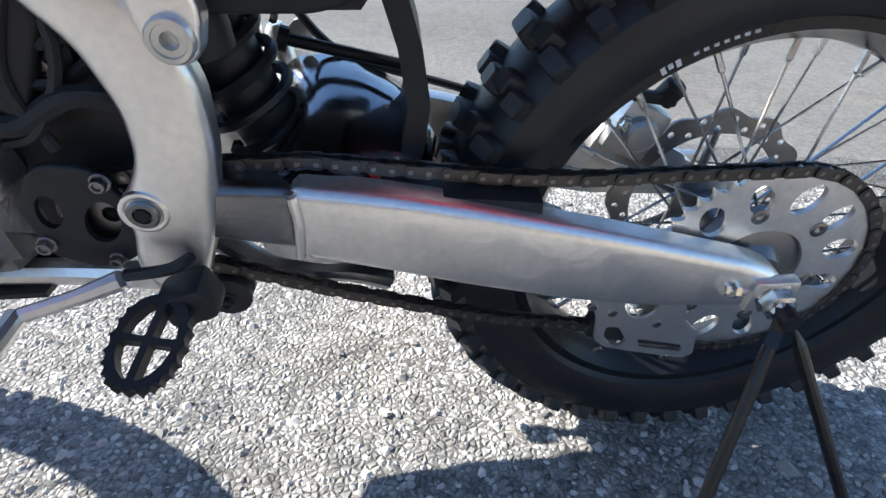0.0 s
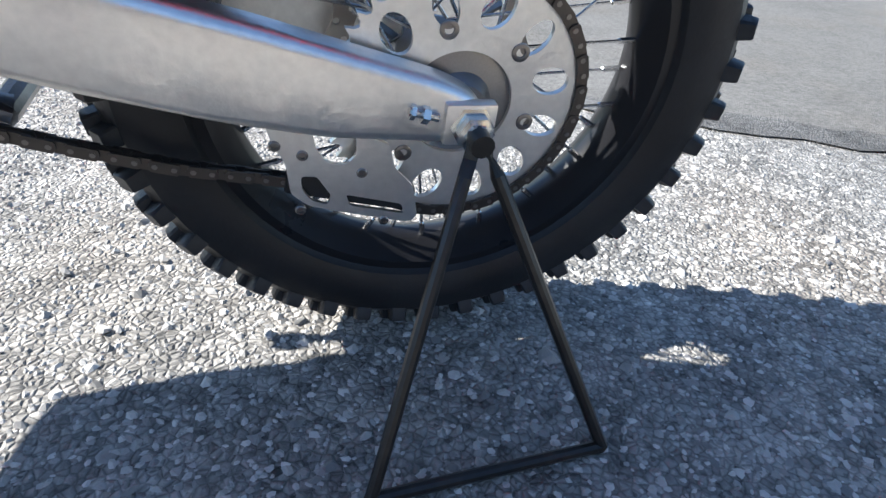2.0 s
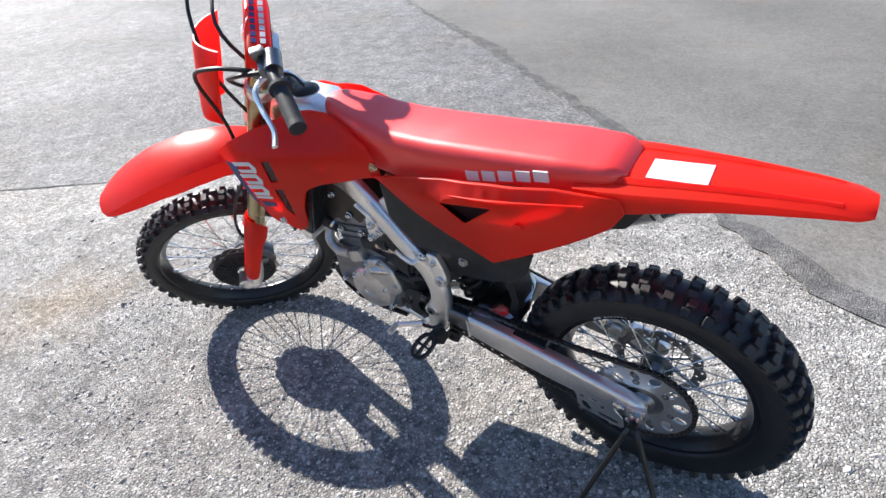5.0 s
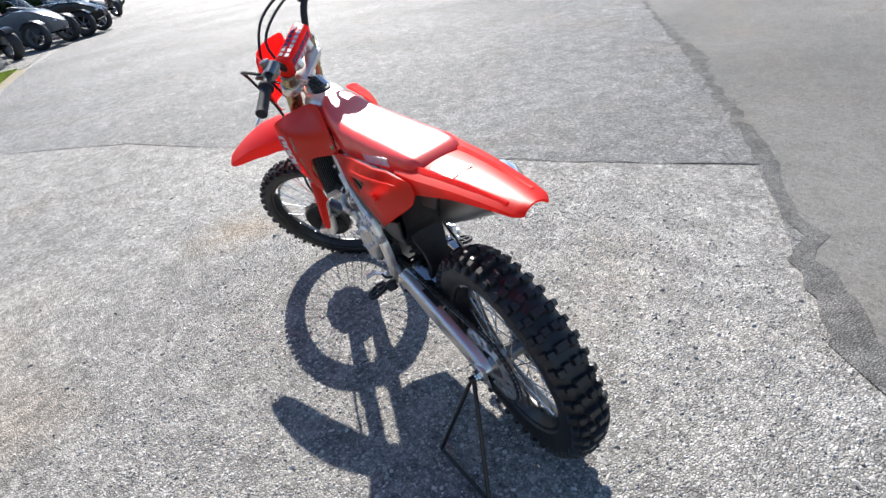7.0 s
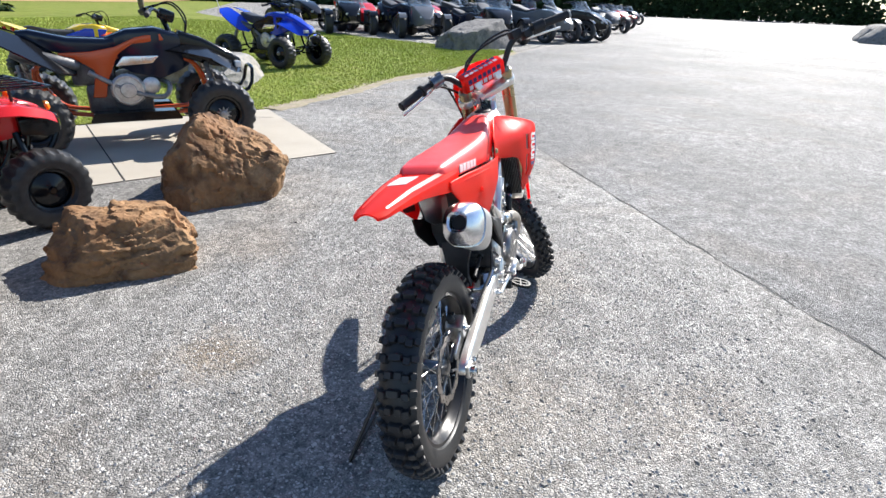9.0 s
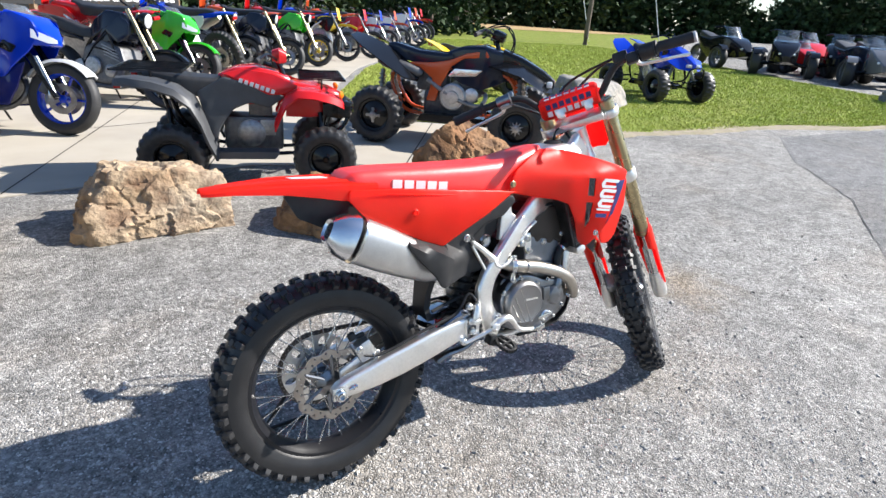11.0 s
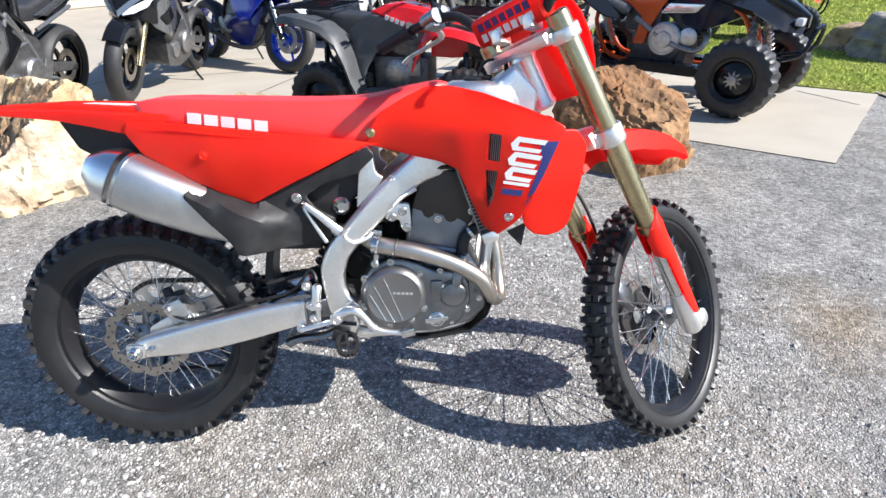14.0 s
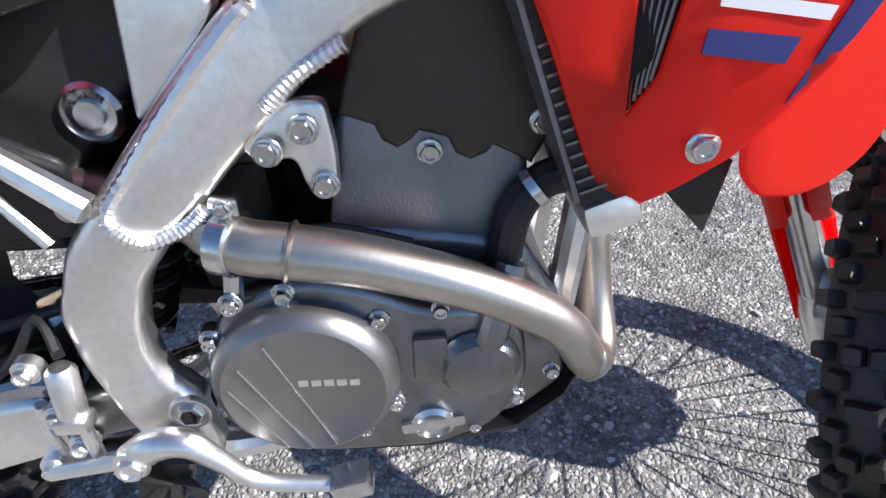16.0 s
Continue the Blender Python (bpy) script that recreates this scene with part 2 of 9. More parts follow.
ALU_GREY = surf("grey_cast_cylinder", (0.25, 0.262, 0.285), (0.19, 0.2, 0.22), rough=0.42, metal=0.7, scale=20, bump=0.3, bscale=420)
STEEL = surf("stainless_pipe", (0.56, 0.52, 0.46), (0.4, 0.36, 0.31), rough=0.37, metal=1.0, scale=9, bump=0.04, bscale=300)
CHROME = surf("zinc_bolt", (0.72, 0.72, 0.7), rough=0.22, metal=1.0, scale=60, fine=0.05)
RIM = surf("black_rim", (0.01, 0.01, 0.012), (0.015, 0.015, 0.017), rough=0.3, scale=8, spec=0.35)
SPOKE = surf("steel_spoke", (0.66, 0.66, 0.66), rough=0.25, metal=1.0, scale=60)
GOLD = surf("gold_fork_tube", (0.5, 0.41, 0.24), (0.44, 0.36, 0.21), rough=0.28, metal=1.0, scale=12, bump=0.03)
DISC = surf("brake_rotor_steel", (0.45, 0.43, 0.4), (0.36, 0.33, 0.3), rough=0.32, metal=1.0, scale=16, dirt=(0.2, 0.1, 0.05), dirt_amt=0.3)
PIN = surf("chain_pin_steel", (0.3, 0.28, 0.26), (0.22, 0.2, 0.19), rough=0.35, metal=1.0, scale=60, fine=0.2)
CHAIN = surf("oiled_chain", (0.13, 0.115, 0.1), (0.09, 0.08, 0.075), rough=0.42, metal=0.9, scale=60, fine=0.2)
WHITE = surf("white_decal", (0.78, 0.78, 0.78), rough=0.4, fine=0.02)
NAVY = surf("navy_decal", (0.03, 0.035, 0.16), rough=0.35, fine=0.03)
HEADM = surf("dark_bronze_cover", (0.045, 0.037, 0.03), (0.07, 0.058, 0.048), rough=0.45, metal=0.5, scale=9, bump=0.15, bscale=500)
MAGN = surf("magnesium_cover", (0.31, 0.3, 0.295), (0.25, 0.242, 0.238), rough=0.36, metal=0.9, scale=7, bump=0.15, bscale=500)
HOLE = surf("dark_interior", (0.012, 0.012, 0.012), rough=0.8, fine=0.02)
STANDM = surf("black_painted_rod", (0.008, 0.008, 0.008), (0.013, 0.012, 0.011), rough=0.34, scale=40, dirt=(0.2, 0.13, 0.08), dirt_amt=0.08)

# ---- shape helpers ----
def mesh_of(name, bm, mat, smooth=35):
    me = bpy.data.meshes.new(name)
    bmesh.ops.recalc_face_normals(bm, faces=bm.faces)
    bm.to_mesh(me)
    bm.free()
    me.materials.append(mat)
    if smooth:
        me.shade_smooth()
        me.set_sharp_from_angle(angle=radians(smooth))
    return me


def part(name, bm, mat, parent, label="", m=None, smooth=35):
    ob = new(name, mesh_of(name, bm, mat, smooth))
    if m is not None:
        ob.data.transform(m)
    ob.parent = parent
    return tagged(ob, label) if label else ob


def pieces(name, bm, mat, parent, label="", m=None, smooth=35):
    """Each loose piece of the shape as a part of its own."""
    left, group = set(bm.verts), []
    while left:
        v = left.pop()
        todo, got = [v], {v}
        while todo:
            for e in todo.pop().link_edges:
                for q in e.verts:
                    if q not in got:
                        got.add(q)
                        todo.append(q)
        left -= got
        group.append(got)
    group.sort(key=lambda g: min((round(v.co.x, 4), round(v.co.z, 4)) for v in g))
    for got in group:
        sub = bmesh.new()
        new_v = {v: sub.verts.new(v.co) for v in got}
        for f in {f for v in got for f in v.link_faces}:
            sub.faces.new([new_v[v] for v in f.verts])
        part(name, sub, mat, parent, label, m, smooth)
    bm.free()


def thing(name, m, label, category, group="", kind=""):
    ob = new(name)
    ob.matrix_world = m
    return tagged(ob, label, category, group, kind)


YARD = Matrix.Rotation(radians(-1.6), 4, "Z")  # the yard's heading against the motorcycle's


def solid(name, bm, mat, label, category, group="", kind="", m=None, smooth=35):
    ob = new(name, mesh_of(name, bm, mat, smooth))
    ob.matrix_world = YARD @ m if m is not None else YARD
    return tagged(ob, label, category, group, kind)


def B():
    return bmesh.new()


def ring(bm, c, x, y, r, seg, ry=None):
    ry = r if ry is None else ry
    return [bm.verts.new(c + x * (r * math.cos(2 * math.pi * i / seg)) + y * (ry * math.sin(2 * math.pi * i / seg))) for i in range(seg)]


def bridge(bm, a, b):
    n = len(a)
    for i in range(n):
        bm.faces.new((a[i], a[(i + 1) % n], b[(i + 1) % n], b[i]))


def frame_of(d):
    d = d.normalized()
    h = Vector((0, 0, 1)) if abs(d.z) < 0.95 else Vector((1, 0, 0))
    x = d.cross(h).normalized()
    return x, x.cross(d).normalized()


def smooth_path(pts, n=6):
    P = [Vector(p) for p in pts]
    if len(P) < 3 or n < 2:
        return P
    out = []
    for i in range(len(P) - 1):
        a, b, c, d = P[max(i - 1, 0)], P[i], P[i + 1], P[min(i + 2, len(P) - 1)]
        for k in range(n):
            t = k / n
            out.append(0.5 * (2 * b + (c - a) * t + (2 * a - 5 * b + 4 * c - d) * t * t + (3 * b - a - 3 * c + d) * t ** 3))
    return out + [P[-1]]


def tube(bm, pts, r, seg=10, n=5, flat=1.0, caps=True):
    """A tube along a smoothed path; r is one radius or one for each given point."""
    P = smooth_path(pts, n)
    rs = r if isinstance(r, (list, tuple)) else [r] * len(pts)
    last, x0 = None, None
    for i, p in enumerate(P):
        d = (P[min(i + 1, len(P) - 1)] - P[max(i - 1, 0)])
        k = i / max(1, len(P) - 1) * (len(rs) - 1)
        j = min(int(k), len(rs) - 2) if len(rs) > 1 else 0
        rad = rs[j] + (rs[j + 1] - rs[j]) * (k - j) if len(rs) > 1 else rs[0]
        if x0 is None:
            x, y = frame_of(d)
        else:
            x = (x0 - d.normalized() * x0.dot(d.normalized())).normalized()
            y = d.normalized().cross(x)
        x0 = x
        cur = ring(bm, p, x, y, rad, seg, rad * flat)
        if last:
            bridge(bm, last, cur)
        elif caps:
            bm.faces.new(cur[::-1])
        last = cur
    if caps:
        bm.faces.new(last)
    return bm


def lathe(bm, prof, o, d, seg=24, caps=True):
    """Turn a profile of (radius, along) round the axis d through o."""
    o, d = Vector(o), Vector(d).normalized()
    x, y = frame_of(d)
    last = None
    for r, a in prof:
        cur = ring(bm, o + d * a, x, y, max(r, 1e-4), seg)
        if last:
            bridge(bm, last, cur)
        elif caps:
            bm.faces.new(cur[::-1])
        last = cur
    if caps:
        bm.faces.new(last)
    return bm


def rod(bm, a, b, r, seg=10, r2=None):
    a, b = Vector(a), Vector(b)
    return lathe(bm, [(r, 0), (r if r2 is None else r2, (b - a).length)], a, b - a, seg)


def box(bm, c, s, m=None, bev=0.0):
    g = bmesh.ops.create_cube(bm, size=1.0)
    mm = Matrix.Translation(c) @ (m.to_4x4() if m is not None else Matrix.Identity(4)) @ Matrix.Diagonal((*s, 1))
    bmesh.ops.transform(bm, matrix=mm, verts=g["verts"])
    if bev:
        es = list({e for v in g["verts"] for e in v.link_edges})
        bmesh.ops.bevel(bm, geom=es, offset=bev, segments=2, affect="EDGES", profile=0.6)
    return bm


def bolt(bm, p, d, r=0.008, h=0.006):
    """A flanged hexagon head with a dished top."""
    p, d = Vector(p), Vector(d).normalized()
    x, y = frame_of(d)
    last = None
    for rad, a, six in ((1.4, 0, 0), (1.4, 0.25, 0), (1.3, 0.38, 0), (1.02, 0.42, 1), (1.02, 1.25, 1), (0.9, 1.45, 0), (0.62, 1.45, 0), (0.5, 1.1, 0)):
        cur = []
        for k in range(18):
            t = 2 * math.pi * k / 18
            q = rad * r * (0.866 / math.cos((t % (math.pi / 3)) - math.pi / 6) * 1.08 if six else 1)
            cur.append(bm.verts.new(p + d * (a * h) + x * (q * math.cos(t)) + y * (q * math.sin(t))))
        if last:
            bridge(bm, last, cur)
        else:
            bm.faces.new(cur[::-1])
        last = cur
    bm.faces.new(last)
    return bm


def loft(bm, rings, closed=True, caps=True):
    last = None
    for rg in rings:
        cur = [bm.verts.new(p) for p in rg]
        if last:
            n = len(cur)
            for i in range(n if closed else n - 1):
                bm.faces.new((last[i], last[(i + 1) % n], cur[(i + 1) % n], cur[i]))
        elif caps and closed:
            bm.faces.new(cur[::-1])
        last = cur
    if caps and closed:
        bm.faces.new(last)
    return bm


def round_poly(poly, r=0.008, n=4):
    """The polygon with its corners rounded off."""
    out = []
    P = [Vector(p) for p in poly]
    for i, b in enumerate(P):
        a, c = P[i - 1], P[(i + 1) % len(P)]
        k = min(r, (a - b).length * 0.45, (c - b).length * 0.45)
        s, e = b + (a - b).normalized() * k, b + (c - b).normalized() * k
        out += [tuple(s * (1 - t) ** 2 + b * 2 * t * (1 - t) + e * t * t) for t in (j / n for j in range(n + 1))]
    return out


from mathutils.geometry import delaunay_2d_cdt


def sheet(outer, holes=(), side=None, thick=0.004, step=0.03, roll=0.0, bm=None, back=None):
    """A panel: a plan outline (u, w) with holes, its face lying at v = side(u, w), rolled edges, and a back thick behind it towards v = 0."""
    bm = bm or bmesh.new()
    side = side or (lambda u, w: 0.0)
    loops = [[Vector(p) for p in outer]] + [[Vector(p) for p in h] for h in holes]
    rim = None
    if roll:
        fine = []
        P = loops[0]
        mx = max(roll * 0.9, 0.006)
        for a, b in zip(P, P[1:] + P[:1]):
            n = max(1, math.ceil((b - a).length / mx))
            fine += [a.lerp(b, k / n) for k in range(n)]
        rim = [q for i, q in enumerate(fine) if (q - fine[i - 1]).length > 5e-4]
        n = len(rim)
        turn = 1 if sum(rim[i - 1].cross(rim[i]) for i in range(n)) > 0 else -1
        nor = []
        for i in range(n):
            d = (rim[(i + 1) % n] - rim[i]).normalized() + (rim[i] - rim[i - 1]).normalized()
            nor.append(Vector((-d.y, d.x)).normalized() * turn if d.length > 1e-6 else Vector((0, 0)))
        for _ in range(2):
            nor = [(nor[i - 1] + nor[i] * 2 + nor[(i + 1) % n]).normalized() for i in range(n)]
        loops[0] = [q + m * roll for q, m in zip(rim, nor)]
    verts, edges = [], []
    for lp in loops:
        o = len(verts)
        verts += lp
        edges += [(o + i, o + (i + 1) % len(lp)) for i in range(len(lp))]
    A = np.array([verts[a][:] for a, b in edges])
    D = np.array([verts[b][:] for a, b in edges]) - A
    L2 = np.maximum((D * D).sum(1), 1e-12)
    Q = A + D

    def dist(p):
        q = np.array(p) - A
        t = np.clip((q * D).sum(1) / L2, 0, 1)
        return float(np.sqrt(((q - D * t[:, None]) ** 2).sum(1).min()))

    def inside(p):
        m = (A[:, 1] > p[1]) != (Q[:, 1] > p[1])
        if not m.any():
            return False
        a, d = A[m], D[m]
        return bool((p[0] < d[:, 0] * (p[1] - a[:, 1]) / d[:, 1] + a[:, 0]).sum() % 2)

    extra = []
    if step:
        us, ws = [v[0] for v in loops[0]], [v[1] for v in loops[0]]
        u = min(us) + step / 2
        k = 0
        while u < max(us):
            w = min(ws) + step * (0.5 if k % 2 else 0.99)
            while w < max(ws):
                if inside((u, w)) and dist((u, w)) > step * 0.35:
                    extra.append((u, w))
                w += step
            u += step * 0.87
            k += 1
    out = delaunay_2d_cdt(verts + [Vector(e) for e in extra], edges, [], 0, 1e-6)
    V = out[0]
    F = [f for f in out[2] if inside((sum(V[i][0] for i in f) / len(f), sum(V[i][1] for i in f) / len(f)))]
    where = {}
    for i, o in enumerate(out[3]):
        for k in o:
            where[k] = i

    def rear(u, w, v):
        return (v - math.copysign(thick, v)) if back is None else back(u, w)

    f1, f2 = [], []
    for p in V:
        v = side(p[0], p[1])
        f1.append(bm.verts.new((p[0], v, p[1])))
        f2.append(bm.verts.new((p[0], rear(p[0], p[1], v), p[1])))
    cnt = {}
    seen = set()
    for f in F:
        key = frozenset(f)
        if key in seen or len(key) < 3:
            continue
        seen.add(key)
        bm.faces.new([f1[i] for i in f])
        bm.faces.new([f2[i] for i in reversed(f)])
        for i in range(len(f)):
            e = (f[i], f[(i + 1) % len(f)])
            k = (min(e), max(e))
            cnt[k] = cnt.get(k, 0) + 1
    skip = set()
    if rim:
        n = len(rim)
        rows = [[f1[where[i]] for i in range(n)]]
        for f in (0.5, 0.13, 0.0):
            row = []
            for q, m in zip(rim, nor):
                c = q + m * (roll * f)
                b = q + m * roll
                v = side(b[0], b[1])
                dip = roll * (1 - math.sqrt(max(0.0, 1 - (1 - f) ** 2)))
                row.append(bm.verts.new((c[0], v - math.copysign(dip, v), c[1])))
            rows.append(row)
        rows.append([bm.verts.new((q[0], rear(q[0], q[1], side(q[0], q[1])), q[1])) for q in rim])
        rows.append([f2[where[i]] for i in range(n)])
        for a, b in zip(rows, rows[1:]):
            for i in range(n):
                k = (i + 1) % n
                vs = [a[i], a[k], b[k], b[i]]
                if len(set(vs)) == 4:
                    bm.faces.new(vs)
        for i in range(n):
            a, b = where[i], where[(i + 1) % n]
            skip.add((min(a, b), max(a, b)))
    for (a, b), n in cnt.items():
        if n == 1 and (a, b) not in skip:
            bm.faces.new((f1[b], f1[a], f2[a], f2[b]))
    return bm


def disc_poly(c, r, n=20, ry=None, rot=0.0):
    ry = r if ry is None else ry
    out = []
    for i in range(n):
        a = 2 * math.pi * i / n
        x, y = r * math.cos(a), ry * math.sin(a)
        out.append((c[0] + x * math.cos(rot) - y * math.sin(rot), c[1] + x * math.sin(rot) + y * math.cos(rot)))
    return out


def mirror(bm):
    bmesh.ops.transform(bm, matrix=Matrix.Diagonal((1, -1, 1, 1)), verts=bm.verts)
    bmesh.ops.reverse_faces(bm, faces=bm.faces)
    return bm


def lerp_table(tab):
    """A smooth reading of a table of (x, y)."""
    xs, ys = [a for a, b in tab], [b for a, b in tab]
    return lambda x: float(np.interp(x, xs, ys))

# ---- ground ----
def flat(name, poly, z, mat, label, category, kind="structure", thick=0.0, step=None):
    bm = B()
    top = [bm.verts.new((x, y, z)) for x, y in poly]
    f = bm.faces.new(top)
    if thick:
        low = [bm.verts.new((x, y, z - thick)) for x, y in poly]
        bridge(bm, low, top)
    return solid(name, bm, mat, label, category, kind=kind, smooth=0)


CONCRETE = surf("pale_concrete", (0.43, 0.39, 0.32), (0.36, 0.325, 0.27), rough=0.8, scale=1.3, bump=0.25, bscale=240, dirt=(0.3, 0.26, 0.2), dirt_amt=0.3, fine=0.08)
SOIL = surf("lawn_soil", (0.125, 0.17, 0.027), (0.19, 0.225, 0.045), rough=0.95, scale=0.5, bump=0.9, bscale=24, dirt=(0.3, 0.26, 0.1), dirt_amt=0.5, fine=0.75, spec=0.08)
BARE = surf("bare_soil", (0.36, 0.31, 0.24), (0.27, 0.23, 0.17), rough=0.95, scale=5, bump=0.8, bscale=70, dirt=(0.16, 0.18, 0.05), dirt_amt=0.5, fine=0.3, spec=0.1)
GRAVEL = stony("grey_gravel", (0.3, 0.29, 0.27), (0.13, 0.13, 0.12), (0.55, 0.53, 0.5), 0.04, rough=0.85, bump=1.0)
DRY = surf("dry_field", (0.42, 0.27, 0.12), (0.32, 0.23, 0.1), rough=0.95, scale=0.3, bump=0.6, bscale=20)

flat("ground", [(-700, -700), (700, -700), (700, 700), (-700, 700)], 0.0, ASPHALT, "weathered grey asphalt yard with pale exposed stones", "ground")
SEAM = [(0.78, -2.1), (1.67, -1.45), (2.7, -0.77), (3.9, 0.0), (5.6, 1.1), (6.7, 2.3), (8.2, 3.4)]
flat("pavement", [(-0.6, -1.12), (0.06, -1.39), (0.4, -1.75)] + SEAM + [(17.4, 3.3), (46, 1.0), (130, -4), (400, -60), (400, -300), (20, -300), (5.6, -6.5), (2.8, -4.2), (1.1, -2.7), (0.3, -2.0), (-0.5, -1.4)], 0.002,
     ASPHALT_FAR, "smoother grey asphalt drive beyond a seam", "pavement")


def band(name, pts, widths, z, mat, label, category):
    bm = B()
    a, b = [], []
    for i, p in enumerate(pts):
        p = Vector((*p, z))
        d = Vector((*pts[min(i + 1, len(pts) - 1)], z)) - Vector((*pts[max(i - 1, 0)], z))
        n = Vector((-d.y, d.x, 0)).normalized()
        w = widths[i]
        a.append(bm.verts.new(p + n * w * 0.5))
        b.append(bm.verts.new(p - n * w * 0.5))
    for i in range(len(pts) - 1):
        bm.faces.new((a[i], a[i + 1], b[i + 1], b[i]))
    return solid(name, bm, mat, label, category, kind="structure", smooth=0)


rr = random.Random(4)
edge = [(-30, 2.0), (-8, 0.6), (-3, -0.05), (-1.38, -0.52), (-1.18, -0.62), (-0.96, -0.71), (-0.72, -0.84), (-0.49, -0.95), (-0.31, -1.03), (-0.2, -1.14), (-0.06, -1.27), (0.11, -1.37), (0.16, -1.58), (0.5, -1.84), (0.83, -2.17), (1.2, -2.5), (2.85, -3.85), (5.7, -6.1), (9, -9)]
wob = []
for a, b in zip(edge, edge[1:]):
    n = max(2, int(math.dist(a, b) / 0.1))
    wob += [(a[0] + (b[0] - a[0]) * t / n + rr.uniform(-0.02, 0.02), a[1] + (b[1] - a[1]) * t / n + rr.uniform(-0.03, 0.03)) for t in range(n)]
strip = [p for p in wob if -3.0 < p[0] < 5.4]
inn, wid = [], 0.14
for i, p in enumerate(strip):
    a, b = strip[max(0, i - 4)], strip[min(len(strip) - 1, i + 4)]
    d = Vector((b[0] - a[0], b[1] - a[1])).normalized()
    wid = min(0.19, max(0.07, wid + rr.uniform(-0.025, 0.025)))
    taper = min(1.0, max(0.3, (5.4 - p[0]) / 3.0))
    inn.append((p[0] + d.y * wid * taper, p[1] - d.x * wid * taper))
bm_ = B()
lo_, hi_ = [bm_.verts.new((*p, 0.006)) for p in strip], [bm_.verts.new((*p, 0.006)) for p in inn]
for i in range(len(strip) - 1):
    bm_.faces.new((lo_[i], hi_[i], hi_[i + 1], lo_[i + 1]))
bmesh.ops.recalc_face_normals(bm_, faces=bm_.faces[:])
solid("road_edge", bm_, ASPHALT_EDGE, "darker patched strip along the road's broken edge", "road edge", kind="structure", smooth=0)
flat("road", wob + [(20, -300), (-300, -300), (-300, 14)], 0.004, ASPHALT_DARK, "dark grey rough asphalt road", "road")
crk = [(x + rr.uniform(-0.02, 0.02), y + rr.uniform(-0.02, 0.02)) for a, b in zip(SEAM, SEAM[1:]) for x, y in [(a[0] + (b[0] - a[0]) * t / 8, a[1] + (b[1] - a[1]) * t / 8) for t in range(8)]]
band("crack", crk, [max(0.0015, rr.uniform(-0.002, 0.013)) for _ in crk], 0.0045, HOLE, "thin dark crack along the asphalt seam", "crack")


def chips():
    """Loose and exposed stones round the standing motorcycle."""
    rng = np.random.default_rng(7)
    n = 76000
    x, y = rng.uniform(-1.3, 2.5, n), rng.uniform(-1.7, 1.7, n)
    keep = (rng.uniform(0, 1, n) < np.clip((1.0 - np.hypot((x - 0.5) / 1.85, y / 1.7)) * 3.2, 0, 1)) & (y > np.interp(x, [-1.3, -0.96, -0.5, 0.02, 0.8, 2.7], [-0.48, -0.64, -0.92, -1.3, -1.95, -0.7]))
    x, y = x[keep], y[keep]
    n = len(x)
    s = rng.gamma(3.6, 0.0009, n) + 0.0014
    base = np.array([(1, 0, 0), (0.4, 0.9, 0), (-0.6, 0.75, 0), (-1, -0.1, 0), (-0.4, -0.9, 0), (0.6, -0.7, 0), (0.25, 0.3, 1), (-0.4, -0.2, 0.9)])
    tri = np.array([(0, 1, 6), (1, 2, 6), (2, 7, 6), (2, 3, 7), (3, 4, 7), (4, 5, 7), (5, 6, 7), (5, 0, 6)])
    a = rng.uniform(0, 6.283, n)
    pts = base[None] * rng.uniform(0.7, 1.3, (n, 8, 1))
    c, sn = np.cos(a)[:, None], np.sin(a)[:, None]
    el = rng.uniform(0.6, 1.0, n)[:, None]
    px, py = pts[:, :, 0] * s[:, None], pts[:, :, 1] * s[:, None] * el
    hz = rng.uniform(0.25, 0.75, n)[:, None]
    V = np.stack([x[:, None] + px * c - py * sn, y[:, None] + px * sn + py * c, pts[:, :, 2] * s[:, None] * hz - 0.0004], -1).reshape(-1, 3)
    F = (tri[None] + (np.arange(n) * 8)[:, None, None]).reshape(-1, 3)
    me = bpy.data.meshes.new("asphalt_stones")
    me.from_pydata(V.tolist(), [], F.tolist())
    me.materials.append(STONE_CHIP)
    tagged(new("asphalt_stones", me), "pale and dark exposed stones in worn asphalt", "stones", kind="stuff")


chips()


